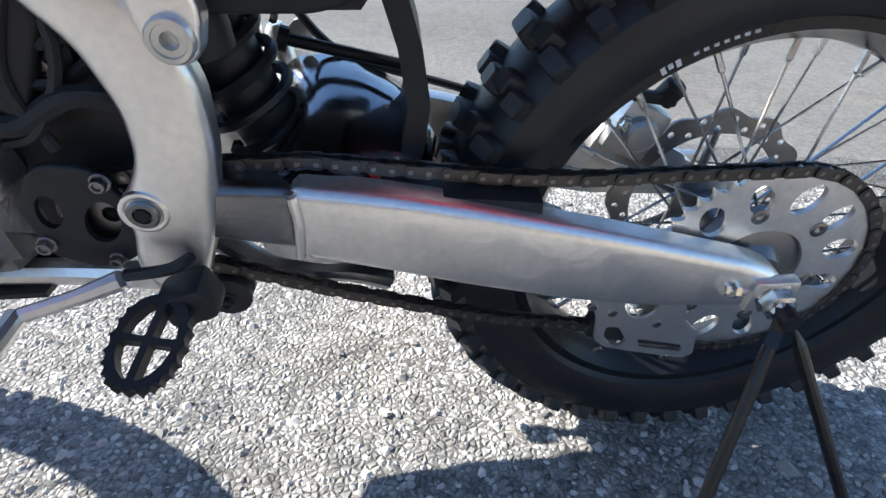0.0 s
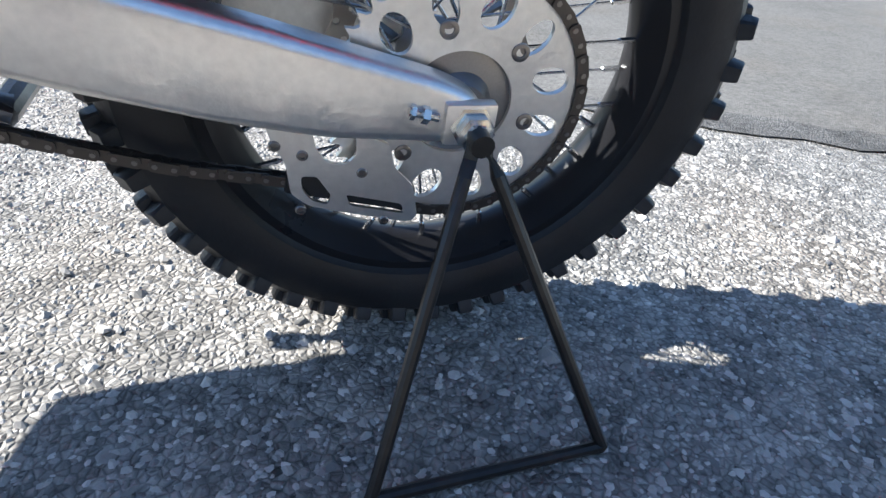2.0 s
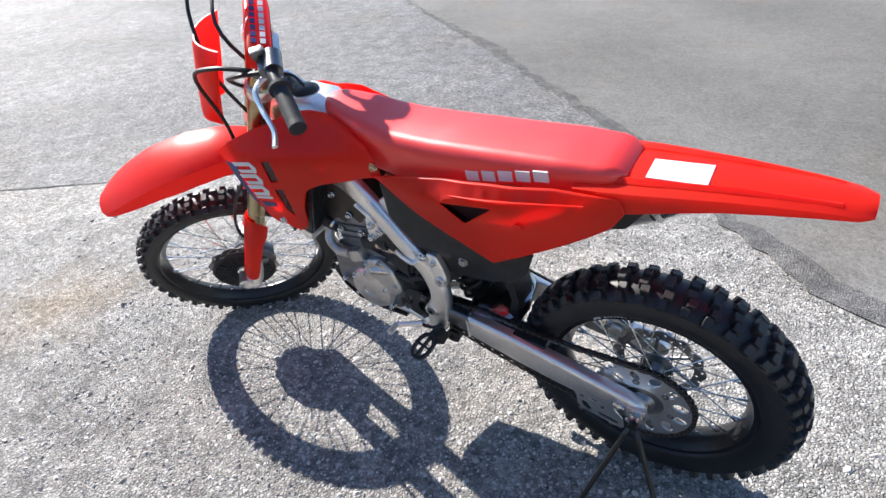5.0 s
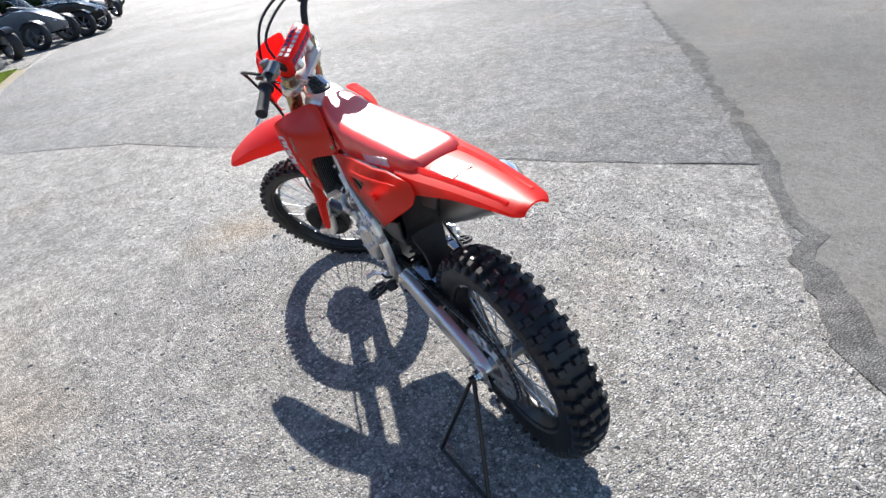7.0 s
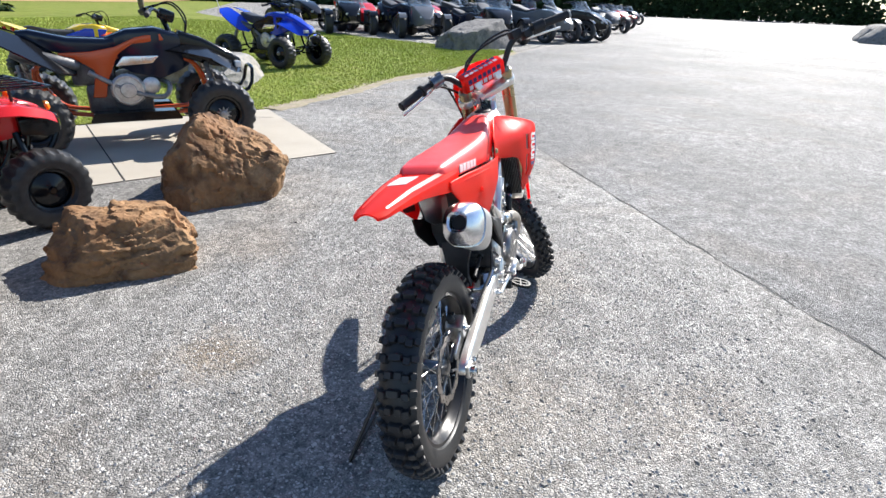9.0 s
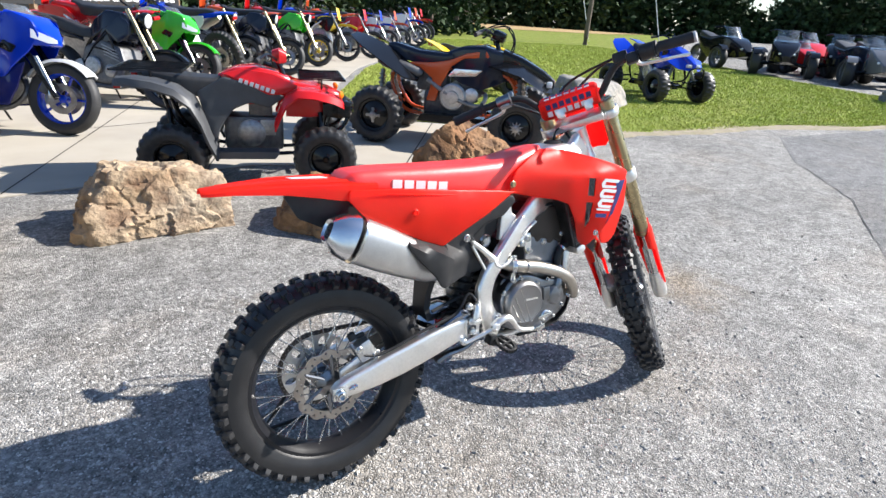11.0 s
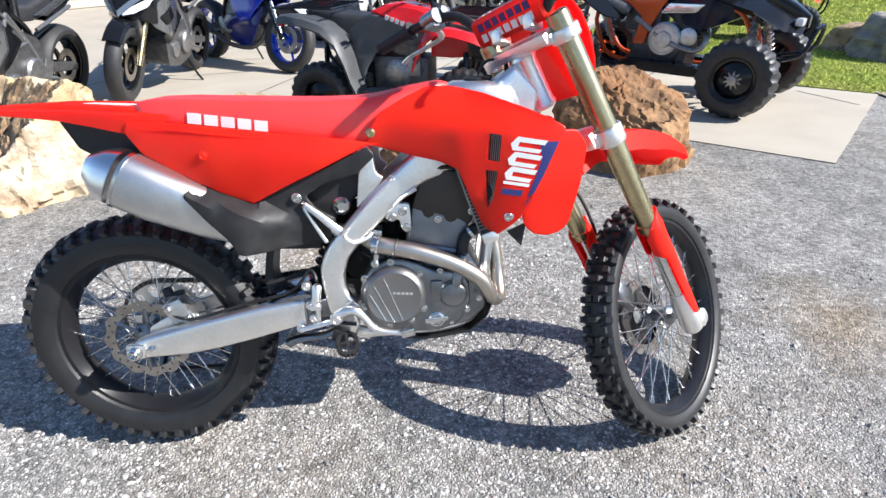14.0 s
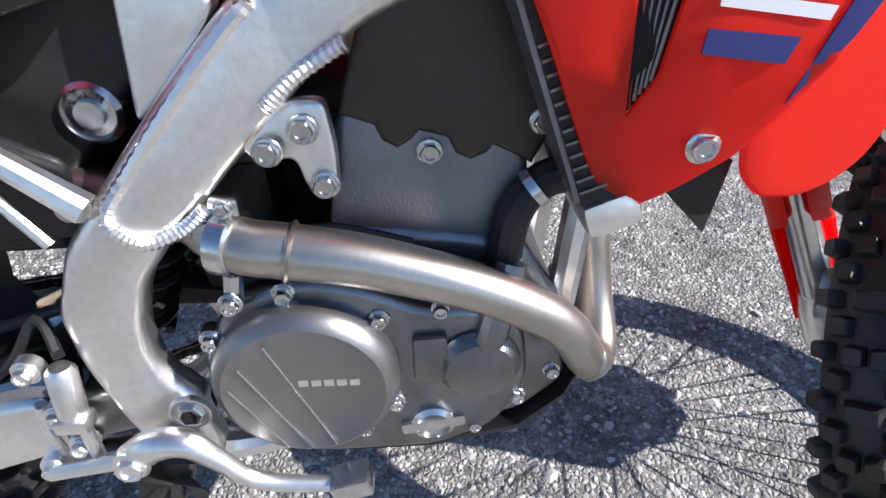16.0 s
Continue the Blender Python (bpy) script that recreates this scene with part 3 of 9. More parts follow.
def loose_stones():
    """Bigger loose bits of gravel, scattered thinly over the yard."""
    rng = np.random.default_rng(17)
    n = 2600
    x, y = rng.uniform(-3.2, 4.2, n), rng.uniform(-1.4, 3.4, n)
    ok = y > np.interp(x, [-3.2, -0.96, -0.5, 0.02, 0.8, 2.7, 4.2], [0.0, -0.64, -0.92, -1.3, -1.95, -0.7, 0.2])
    x, y = x[ok], y[ok]
    n = len(x)
    size = np.minimum(rng.gamma(3.0, 0.0012, n) + 0.0025, np.where((x > -0.6) & (x < 1.2) & (y > 0), 0.0055, 0.011))
    up = rng.normal(0, 1, (14, 3))
    up /= np.linalg.norm(up, axis=1)[:, None]
    bm = B()
    for p in up:
        bm.verts.new(p)
    hull = bmesh.ops.convex_hull(bm, input=bm.verts)
    bm.verts.ensure_lookup_table(), bm.verts.index_update()
    base = np.array([v.co[:] for v in bm.verts])
    tri = np.array([[v.index for v in f.verts] for f in bm.faces])
    bm.free()
    a = rng.uniform(0, 6.283, n)
    c, sn = np.cos(a)[:, None], np.sin(a)[:, None]
    k = base[None] * rng.uniform(0.75, 1.25, (n, len(base), 1)) * size[:, None, None]
    flat_ = rng.uniform(0.4, 0.7, n)[:, None]
    V = np.stack([x[:, None] + k[:, :, 0] * c - k[:, :, 1] * sn * 0.75, y[:, None] + k[:, :, 0] * sn + k[:, :, 1] * c * 0.75, k[:, :, 2] * flat_ + size[:, None] * 0.3], -1).reshape(-1, 3)
    F = (tri[None] + (np.arange(n) * len(base))[:, None, None]).reshape(-1, 3)
    me = bpy.data.meshes.new("loose_gravel")
    me.from_pydata(V.tolist(), [], F.tolist())
    me.materials.append(STONE_CHIP)
    ob = new("loose_gravel", me)
    ob.matrix_world = YARD
    tagged(ob, "scattered loose grey gravel on the asphalt", "gravel", kind="stuff")


loose_stones()

# concrete apron: slabs with joints
PAD = [(3.464, 2.254), (5.12, 4.2), (2.75, 5.6), (2.2, 6.6), (2.6, 7.7), (4.9, 12.0), (9.6, 18.6), (20, 36), (12, 40), (-30, 40), (-30, 3.3), (-1.6, 3.25), (0.6, 3.75), (1.56, 3.52)]
flat("pavement", PAD, 0.008, CONCRETE, "pale sunlit concrete apron beside the asphalt", "pavement", thick=0.06)
jn = B()
for a, b in (((1.9, 3.3), (3.3, 5.3)), ((0.2, 3.7), (1.6, 7.6)), ((-1.2, 3.4), (0.5, 9.5)), ((-1.9, 5.2), (2.2, 6.7)), ((-3.2, 3.3), (-1.2, 10)), ((-6, 7.6), (3.5, 9.6)), ((4.40, 4.35), (4.65, 3.79))):
    d = Vector((b[0] - a[0], b[1] - a[1], 0)).normalized()
    n = Vector((-d.y, d.x, 0)) * 0.006
    A, C = Vector((*a, 0.0105)), Vector((*b, 0.0105))
    jn.faces.new([jn.verts.new(p) for p in (A + n, C + n, C - n, A - n)])
solid("joint", jn, HOLE, "dark joints between concrete slabs", "joint", kind="structure", smooth=0)

LAWN = [(5.16, 4.2), (7.0, 4.05), (9.4, 4.05), (10.9, 3.65), (13.5, 3.6), (17.5, 3.5), (18.0, 5.2), (20, 10), (24, 17), (36, 32), (90, 70), (160, 90), (160, 180), (20, 100), (20.2, 36), (9.8, 18.6), (5.1, 12.0), (2.8, 7.7), (2.4, 6.6), (2.95, 5.6)]
flat("lawn", LAWN, 0.012, SOIL, "sunlit green mown lawn with dry patches", "lawn", thick=0.012)
ed = [(5.12, 4.18), (6.2, 4.1), (7.0, 4.05), (9.4, 4.05), (10.9, 3.65), (13.5, 3.6), (17.4, 3.5)]
lo = [(a[0] + (b[0] - a[0]) * t / 14, a[1] + (b[1] - a[1]) * t / 14) for a, b in zip(ed, ed[1:]) for t in range(14)]
wv = [0.16 * noise.noise((x * 0.55, 3.1, 0)) + 0.1 * noise.noise((x * 1.9, 8.2, 0)) + 0.05 * noise.noise((x * 5.0, 1.7, 0)) for x, y in lo]
wi = [0.14 * noise.noise((x * 0.8, 15.4, 0)) + 0.12 * noise.noise((x * 3.1, 5.5, 0)) for x, y in lo]
sb = B()
near = [sb.verts.new((x, y - 0.2 + w, 0.0015)) for (x, y), w in zip(lo, wv)]
mid = [sb.verts.new((x, y - 0.08 + 0.5 * w, 0.0165)) for (x, y), w in zip(lo, wv)]
far = [sb.verts.new((x, y + 0.12 + w, 0.017)) for (x, y), w in zip(lo, wi)]
for a, b in ((near, mid), (mid, far)):
    for k in range(len(lo) - 1):
        sb.faces.new((a[k], a[k + 1], b[k + 1], b[k]))
solid("soil_edge", sb, BARE, "bare dry soil along the lawn's edge", "soil", kind="structure", smooth=60)
flat("gravel", [(17.5, 3.45), (30, 2.8), (60, 1.8), (130, 0), (260, 30), (160, 90), (90, 70), (36, 32), (24, 17), (20, 10), (18.0, 5.2)], 0.012, GRAVEL, "grey gravel strip under parked three-wheelers", "gravel")
flat("field", [(16, 52), (60, 60), (110, 90), (140, 200), (30, 120)], 0.05, DRY, "dry orange-brown grass field beyond the lawn", "field")

# ---- wheels ----
def tyre_shape(R, hw, bead, kh):
    """The bald carcass of a knobbly tyre round the y axis."""
    H = R - kh - bead
    half = [(0.0, 0.62), (0.06, 0.7), (0.1, 0.82), (0.28, 0.96), (0.5, 1.0), (0.7, 0.94), (0.86, 0.74), (0.96, 0.4), (1.0, 0.0)]
    prof = [(bead + a * H, -b * hw) for a, b in half] + [(bead + a * H, b * hw) for a, b in half[-2::-1]]
    return lathe(B(), prof, (0, 0, 0), (0, 1, 0), 64, caps=False)


CROWN = lerp_table([(0, 1.0), (0.4, 0.96), (0.74, 0.86), (0.94, 0.7), (1.0, 0.5)])


def knob_mesh(sx, sy, h):
    """One rubber block, base at z = 0, worn round at its top."""
    bm = B()
    rows = []
    for z, k in ((-0.005, 1.14), (h * 0.45, 1.02), (h * 0.86, 0.95), (h, 0.84)):
        rows.append([(i * sx * 0.5 * k, j * sy * 0.5 * k, z) for i, j in ((-1, -0.7), (-0.8, -1), (0.8, -1), (1, -0.7), (1, 0.7), (0.8, 1), (-0.8, 1), (-1, 0.7))])
    return mesh_of("knob", loft(bm, rows), RUBBER, 30)


def knobs(parent, M, R, hw, bead, kn, kh, sx, sy, stag):
    """Rows of blocks round the tyre, each a part of the wheel."""
    H = R - kh - bead
    small, wide, edge_s, edge_w = knob_mesh(sx, sy, kh), knob_mesh(sx, sy * 1.7, kh), knob_mesh(sx * 0.92, sy * 0.95, kh), knob_mesh(sx * 0.92, sy * 1.2, kh)

    def put(me, a, f):
        r, v = bead + CROWN(abs(f)) * H, f * hw
        tilt = math.copysign(min(1.25, abs(f) ** 2 * 1.15), f)
        er, et = Vector((math.cos(a), 0, math.sin(a))), Vector((-math.sin(a), 0, math.cos(a)))
        n = er * math.cos(tilt) + Vector((0, 1, 0)) * math.sin(tilt)
        sd = n.cross(et)
        m = Matrix((et, sd, n)).transposed().to_4x4()
        m.translation = er * r + Vector((0, v, 0))
        o = new("knob", me)
        o.parent = parent
        o.matrix_basis = M @ m
    for i in range(kn):
        a = 2 * math.pi * i / kn
        b = a + stag * math.pi / kn
        if i % 2:
            put(wide, a, 0)
        else:
            put(small, a, 0.24), put(small, a, -0.24)
        for q in (1, -1):
            put(small, b, q * 0.52)
            put(edge_w if i % 2 else edge_s, a, q * 0.8)


def lug_tyre(R, hw, bead, kn, kh):
    """A blocky tyre in one skin: the tread rises and falls round the wheel."""
    bm = B()
    half = [(0.0, 0.66, 0), (0.14, 0.9, 0), (0.42, 1.0, 0), (0.66, 0.97, 0.5), (0.84, 0.84, 1), (0.95, 0.56, 1), (1.0, 0.22, 1)]
    prof = [(a, -b, k) for a, b, k in half] + [(a, b, k) for a, b, k in reversed(half)]
    H = R - kh - bead
    rings = []
    for i in range(kn * 4):
        a = 2 * math.pi * i / (kn * 4)
        row = []
        for a_, b_, k in prof:
            ph = (i + (2 if b_ > 0 else 0)) % 4
            r = bead + a_ * H + (kh * k if ph < 2 else 0)
            row.append(bm.verts.new((r * math.cos(a), b_ * hw, r * math.sin(a))))
        rings.append(row)
    for p, q in zip(rings, rings[1:] + rings[:1]):
        for k in range(len(p) - 1):
            bm.faces.new((p[k], p[k + 1], q[k + 1], q[k]))
    return bm


def spoked_wheel(parent, name, M, R, hw, bead, kn, hub_r, hub_w, label, kh, sx, sy, stag):
    """Hub with tyre, rim and thirty-six spokes under it."""
    hb = B()
    lathe(hb, [(0.012, -hub_w - 0.012), (0.02, -hub_w - 0.01), (hub_r, -hub_w), (hub_r, -hub_w + 0.005), (hub_r * 0.62, -hub_w + 0.012), (hub_r * 0.55, 0), (hub_r * 0.62, hub_w - 0.012), (hub_r, hub_w - 0.005), (hub_r, hub_w), (0.02, hub_w + 0.01), (0.012, hub_w + 0.012)], (0, 0, 0), (0, 1, 0), 28)
    hub = part(name, hb, ALU_CAST, parent, label, m=M)
    part("tyre", tyre_shape(R, hw, bead, kh), SIDEWALL, hub, "black knobbly off-road tyre", m=M, smooth=28)
    knobs(hub, M, R, hw, bead, kn, kh, sx, sy, stag)
    rb = B()
    w = hw * 0.64
    lathe(rb, [(bead + 0.008, -w), (bead + 0.008, -w - 0.003), (bead - 0.006, -w - 0.003), (bead - 0.012, -w * 0.8), (bead - 0.022, -w * 0.42), (bead - 0.026, 0), (bead - 0.022, w * 0.42), (bead - 0.012, w * 0.8), (bead - 0.006, w + 0.003), (bead + 0.008, w + 0.003), (bead + 0.008, w), (bead - 0.003, w * 0.9), (bead - 0.016, w * 0.3), (bead - 0.016, -w * 0.3), (bead - 0.003, -w * 0.9), (bead + 0.008, -w)], (0, 0, 0), (0, 1, 0), 72, caps=False)
    part("rim", rb, RIM, hub, "glossy black rim", m=M)
    A = Vector((hub_r * 0.92 * math.cos(0.95), hub_w - 0.003, hub_r * 0.92 * math.sin(0.95)))
    Bp = Vector((bead - 0.024, 0.007, 0))
    L = (Bp - A).length
    sb = B()
    lathe(sb, [(0.0019, 0), (0.0017, L - 0.022), (0.0034, L - 0.02), (0.0034, L)], (0, 0, 0), (0, 0, 1), 6)
    me = mesh_of("spoke", sb, SPOKE)
    for i in range(36):
        th = 2 * math.pi * i / 36
        s = 1 if i % 2 else -1
        off = 0.95 if (i // 2) % 2 else -0.95
        a = Vector((hub_r * 0.92 * math.cos(th + off), s * (hub_w - 0.003), hub_r * 0.92 * math.sin(th + off)))
        b = Vector((math.cos(th) * (bead - 0.024), s * 0.007, math.sin(th) * (bead - 0.024)))
        o = new("spoke", me)
        o.parent = hub
        o.matrix_basis = M @ Matrix.Translation(a) @ (b - a).to_track_quat("Z", "Y").to_matrix().to_4x4()
    return hub


def rotor(R, r_in, v, thick, waves=12):
    out = []
    for i in range(144):
        a = 2 * math.pi * i / 144
        out.append(((R - 0.004 + 0.004 * math.cos(waves * a)) * math.cos(a), (R - 0.004 + 0.004 * math.cos(waves * a)) * math.sin(a)))
    holes = [disc_poly((0, 0), r_in, 60)]
    for i in range(waves * 3):
        a = 2 * math.pi * (i + 0.5) / (waves * 3)
        r = R - 0.012 if i % 2 else R - 0.023
        holes.append(disc_poly((r * math.cos(a), r * math.sin(a)), 0.0038, 8))
    return sheet(out, holes, lambda u, w: v, thick, step=0)


# ---- the standing motorcycle ----
LEAN, YC = 8.5, -0.0557
BIKE = pose(0, YC, 0, -LEAN, 0, 0)
bike = thing("motorcycle", BIKE, "red and silver motocross motorcycle leaning on a triangle stand", "motorcycle")
RA = Vector((0.008, 0, 0.344))
MR = Matrix.Translation(RA)
rear = spoked_wheel(bike, "rear_wheel", MR, 0.337, 0.058, 0.236, 43, 0.04, 0.04, "black spoked rear wheel", 0.014, 0.021, 0.021, 0.3)
part("brake_disc", rotor(0.115, 0.085, -0.052, 0.004), DISC, rear, "drilled wavy steel brake disc", m=MR)
cb = B()
for i in range(6):
    a = i * math.pi / 3 + 0.2
    rod(cb, (0.03 * math.cos(a), -0.05, 0.03 * math.sin(a)), (0.09 * math.cos(a + 0.25), -0.05, 0.09 * math.sin(a + 0.25)), 0.005, 6)
pieces("disc_carrier", cb, ALU_CAST, rear, m=MR)
teeth = []
for i in range(200):
    a = 2 * math.pi * i / 200
    r = (0.1145, 0.1165, 0.1235, 0.1165)[i % 4]
    teeth.append((r * math.cos(a), r * math.sin(a)))
holes = [disc_poly((0, 0), 0.05, 48)]
for i in range(12):
    a = 2 * math.pi * (i + 0.5) / 12
    holes.append(disc_poly((0.0885 * math.cos(a), 0.0885 * math.sin(a)), 0.0185, 18, 0.0135 if i % 2 else 0.0115, a + (0.35 if i % 2 else -0.1)))
part("sprocket", sheet(teeth, holes, lambda u, w: 0.081, 0.006, step=0), ALU, rear, "silver drilled rear sprocket", m=MR)
bb = B()
for i in range(6):
    a = 2 * math.pi * (i + 0.25) / 6
    lathe(bb, [(0.0085, -0.001), (0.0085, 0.0008), (0.0075, 0.0014), (0.0045, 0.0014), (0.0038, -0.0004), (0.001, -0.0004)], (0.07 * math.cos(a), 0.0812, 0.07 * math.sin(a)), (0, 1, 0), 18)
pieces("bolt", bb, PIN, rear, m=MR)
hb = B()
lathe(hb, [(0.05, 0.04), (0.062, 0.055), (0.062, 0.072), (0.05, 0.076), (0.03, 0.078), (0.022, 0.09)], (0, 0, 0), (0, 1, 0), 36)
part("sprocket_carrier", hb, MAGN, rear, m=MR)

mk = B()
for i, (a, k) in enumerate(((55.6, 1.0), (57.2, 0.6), (58.8, 1.0), (62.5, 0.35), (64.5, 0.35), (66.5, 0.35), (68.5, 0.35), (70.5, 0.35), (72.5, 0.35), (74.5, 0.35))):
    r = radians(a)
    box(mk, (0.2375 * math.cos(r), 0.0405, 0.2375 * math.sin(r)), (0.0042, 0.0012, 0.008 * k), Matrix.Rotation(radians(90 - a), 3, "Y"))
pieces("rim_mark", mk, WHITE, rear, m=MR)

# chain
loop = [(0.008 + 0.119 * math.cos(a), 0.344 + 0.119 * math.sin(a)) for a in np.linspace(radians(84), radians(288), 40)]
loop += [(0.10, 0.251), (0.171, 0.268), (0.26, 0.284), (0.35, 0.31), (0.437, 0.338), (0.541, 0.378), (0.59, 0.402)]
loop += [(0.61 + 0.036 * math.cos(a), 0.437 + 0.036 * math.sin(a)) for a in np.linspace(radians(-80), radians(95), 10)]
loop += [(0.516, 0.483), (0.442, 0.484), (0.346, 0.472), (0.277, 0.463), (0.2, 0.459), (0.126, 0.461)]
LP = np.array(loop + loop[:1])
cum = np.concatenate([[0], np.cumsum(np.hypot(*np.diff(LP, axis=0).T))])
nl = int(cum[-1] / 0.0152) // 2 * 2
pos = np.stack([np.interp(np.arange(nl + 1) * cum[-1] / nl, cum, LP[:, k]) for k in (0, 1)], 1)
pins = B()
for p in pos[:-1]:
    rod(pins, (p[0], 0.0855, p[1]), (p[0], 0.0705, p[1]), 0.0026, 6)
chain = part("chain", pins, PIN, bike, "dark oiled drive chain")


def link_mesh(half):
    bm = B()
    for v in (half, -half + 0.0016):
        n = 14
        pr = []
        for i in range(n):
            a = 2 * math.pi * i / n
            x = math.cos(a)
            pr.append((0.0068 * math.copysign(1, x) + 0.0062 * x, 0.0072 * math.sin(a) * (0.8 if abs(x) < 0.3 else 1)))
        sheet(pr, (), lambda u, w: v, 0.0016, step=0, bm=bm)
    return mesh_of("link", bm, CHAIN, 40)


lm = (link_mesh(0.0068), link_mesh(0.0048))
for i in range(nl):
    a, b = pos[i], pos[i + 1]
    o = new("link", lm[i % 2])
    o.parent = chain
    o.matrix_basis = Matrix.Translation(((a[0] + b[0]) / 2, 0.078, (a[1] + b[1]) / 2)) @ Matrix.Rotation(-math.atan2(b[1] - a[1], b[0] - a[0]), 4, "Y")

# swingarm
ARM = round_poly([(0.455, 0.481), (0.38, 0.469), (0.318, 0.456), (0.18, 0.421), (0.033, 0.38), (0.004, 0.366), (-0.012, 0.346), (0.0, 0.326), (0.03, 0.322), (0.13, 0.328), (0.214, 0.343), (0.315, 0.369), (0.378, 0.388), (0.457, 0.411)], 0.014)
CAST = round_poly([(0.45, 0.476), (0.512, 0.48), (0.565, 0.482), (0.585, 0.45), (0.565, 0.42), (0.523, 0.43), (0.45, 0.414)], 0.012)
for s in (1, -1):
    arm = part("swingarm", sheet(ARM, (), lambda u, w: s * 0.117, 0.03, 0.03, 0.011), ALU, bike, "brushed aluminium swingarm")
    part("casting", sheet(CAST, (), lambda u, w: s * 0.112, 0.03, 0.03, 0.008), ALU_CAST, arm)
    wb = B()
    tube(wb, [(0.452, s * 0.117, 0.478), (0.449, s * 0.119, 0.45), (0.452, s * 0.117, 0.413)], 0.004, 8)
    part("weld", wb, ALU, arm)
    ab = B()
    box(ab, (0.01, s * 0.118, 0.346), (0.046, 0.014, 0.038), bev=0.003)
    part("axle_block", ab, ALU, arm)
    nb = B()
    lathe(nb, [(0.02, 0), (0.02, 0.003), (0.0165, 0.004), (0.0165, 0.016), (0.012, 0.018), (0.011, 0.022), (0.008, 0.022), (0.008, 0.012)], (0.008, s * 0.122, 0.344), (0, s, 0), 6 if s > 0 else 20)
    rod(nb, (0.038, s * 0.121, 0.352), (0.064, s * 0.121, 0.358), 0.004, 8)
    lathe(nb, [(0.0078, 0), (0.0078, 0.006)], (0.047, s * 0.121, 0.354), (0.97, 0, 0.22), 6)
    lathe(nb, [(0.0068, 0), (0.0068, 0.004)], (0.059, s * 0.121, 0.357), (0.97, 0, 0.22), 6)
    part("axle_nut", nb, CHROME, arm)
xb = B()
CS = [(0.485, 0.43), (0.49, 0.47), (0.478, 0.497), (0.45, 0.505), (0.41, 0.497), (0.37, 0.478), (0.348, 0.458), (0.352, 0.44), (0.385, 0.43), (0.43, 0.415)]
loft(xb, [[(u - (0.02 * (1 - abs(v) / 0.1)), v, w + dz) for u, w in round_poly(CS, 0.014)] for v, dz in ((-0.11, -0.012), (-0.098, 0), (-0.06, 0.004), (0.0, 0.002), (0.05, -0.008), (0.1, -0.028))])
part("swingarm_brace", xb, BRIDGE, bike, "polished aluminium swingarm bridge")
xb = B()
rod(xb, (0.47, -0.055, 0.535), (0.355, -0.06, 0.505), 0.006, 10)
rod(xb, (0.475, -0.055, 0.536), (0.466, -0.055, 0.533), 0.012, 10)
part("hose_guide", xb, BLACK, bike)
gb = sheet(round_poly([(0.181, 0.335), (0.176, 0.316), (0.166, 0.295), (0.163, 0.262), (0.148, 0.248), (0.11, 0.237), (0.05, 0.222), (0.041, 0.229), (0.048, 0.266), (0.067, 0.286), (0.073, 0.312), (0.104, 0.325), (0.103, 0.302), (0.112, 0.292), (0.128, 0.293), (0.139, 0.308), (0.142, 0.332)], 0.006),
           [round_poly([(0.153, 0.281), (0.139, 0.28), (0.126, 0.258), (0.13, 0.248), (0.145, 0.254), (0.153, 0.267)], 0.004), round_poly([(0.113, 0.259), (0.058, 0.245), (0.055, 0.233), (0.109, 0.246)], 0.004)], lambda u, w: 0.096, 0.004, step=0)
guide = part("chain_guide", gb, ALU, bike, "silver chain guide plate with openings")
gb = B()
box(gb, (0.106, 0.079, 0.257), (0.125, 0.022, 0.026), Matrix.Rotation(radians(-13), 3, "Y"), 0.004)
part("slider", gb, BLACK, guide)
gb = B()
for u, w in ((0.174, 0.313), (0.151, 0.303), (0.098, 0.283), (0.155, 0.244), (0.075, 0.226)):
    lathe(gb, [(0.0052, -0.002), (0.0052, 0.001), (0.0042, 0.002), (0.0026, 0.002), (0.0022, 0.0005)], (u, 0.096, w), (0, 1, 0), 14)
pieces("bolt", gb, PIN, guide)
sb = sheet([(0.245, 0.449), (0.3, 0.455), (0.4, 0.467), (0.52, 0.474), (0.57, 0.466), (0.56, 0.45), (0.46, 0.455), (0.4, 0.44), (0.3, 0.425), (0.262, 0.418), (0.245, 0.43)], (), lambda u, w: 0.1, 0.05, step=0)
part("chain_slider", sb, BLACK, bike, "black rubber chain slider over the swingarm")
rb = B()
lathe(rb, [(0.008, -0.002), (0.022, 0), (0.022, 0.006), (0.018, 0.008), (0.018, 0.016), (0.022, 0.018), (0.022, 0.024), (0.008, 0.026)], (0.532, 0.068, 0.344), (0, 1, 0), 20)
bolt(rb, (0.532, 0.094, 0.344), (0, 1, 0), 0.006)
part("chain_roller", rb, BLACK, bike)
lb = B()
tube(lb, [(0.56, 0.045, 0.4), (0.5, 0.05, 0.348), (0.42, 0.05, 0.336), (0.385, 0.04, 0.318)], [0.016, 0.013, 0.014, 0.018], 10, flat=0.8)
tube(lb, [(0.56, -0.045, 0.4), (0.5, -0.05, 0.348), (0.42, -0.05, 0.336), (0.385, -0.04, 0.318)], [0.016, 0.013, 0.014, 0.018], 10, flat=0.8)
rod(lb, (0.387, -0.05, 0.32), (0.387, 0.05, 0.32), 0.012)
part("shock_linkage", lb, ALU_CAST, bike)

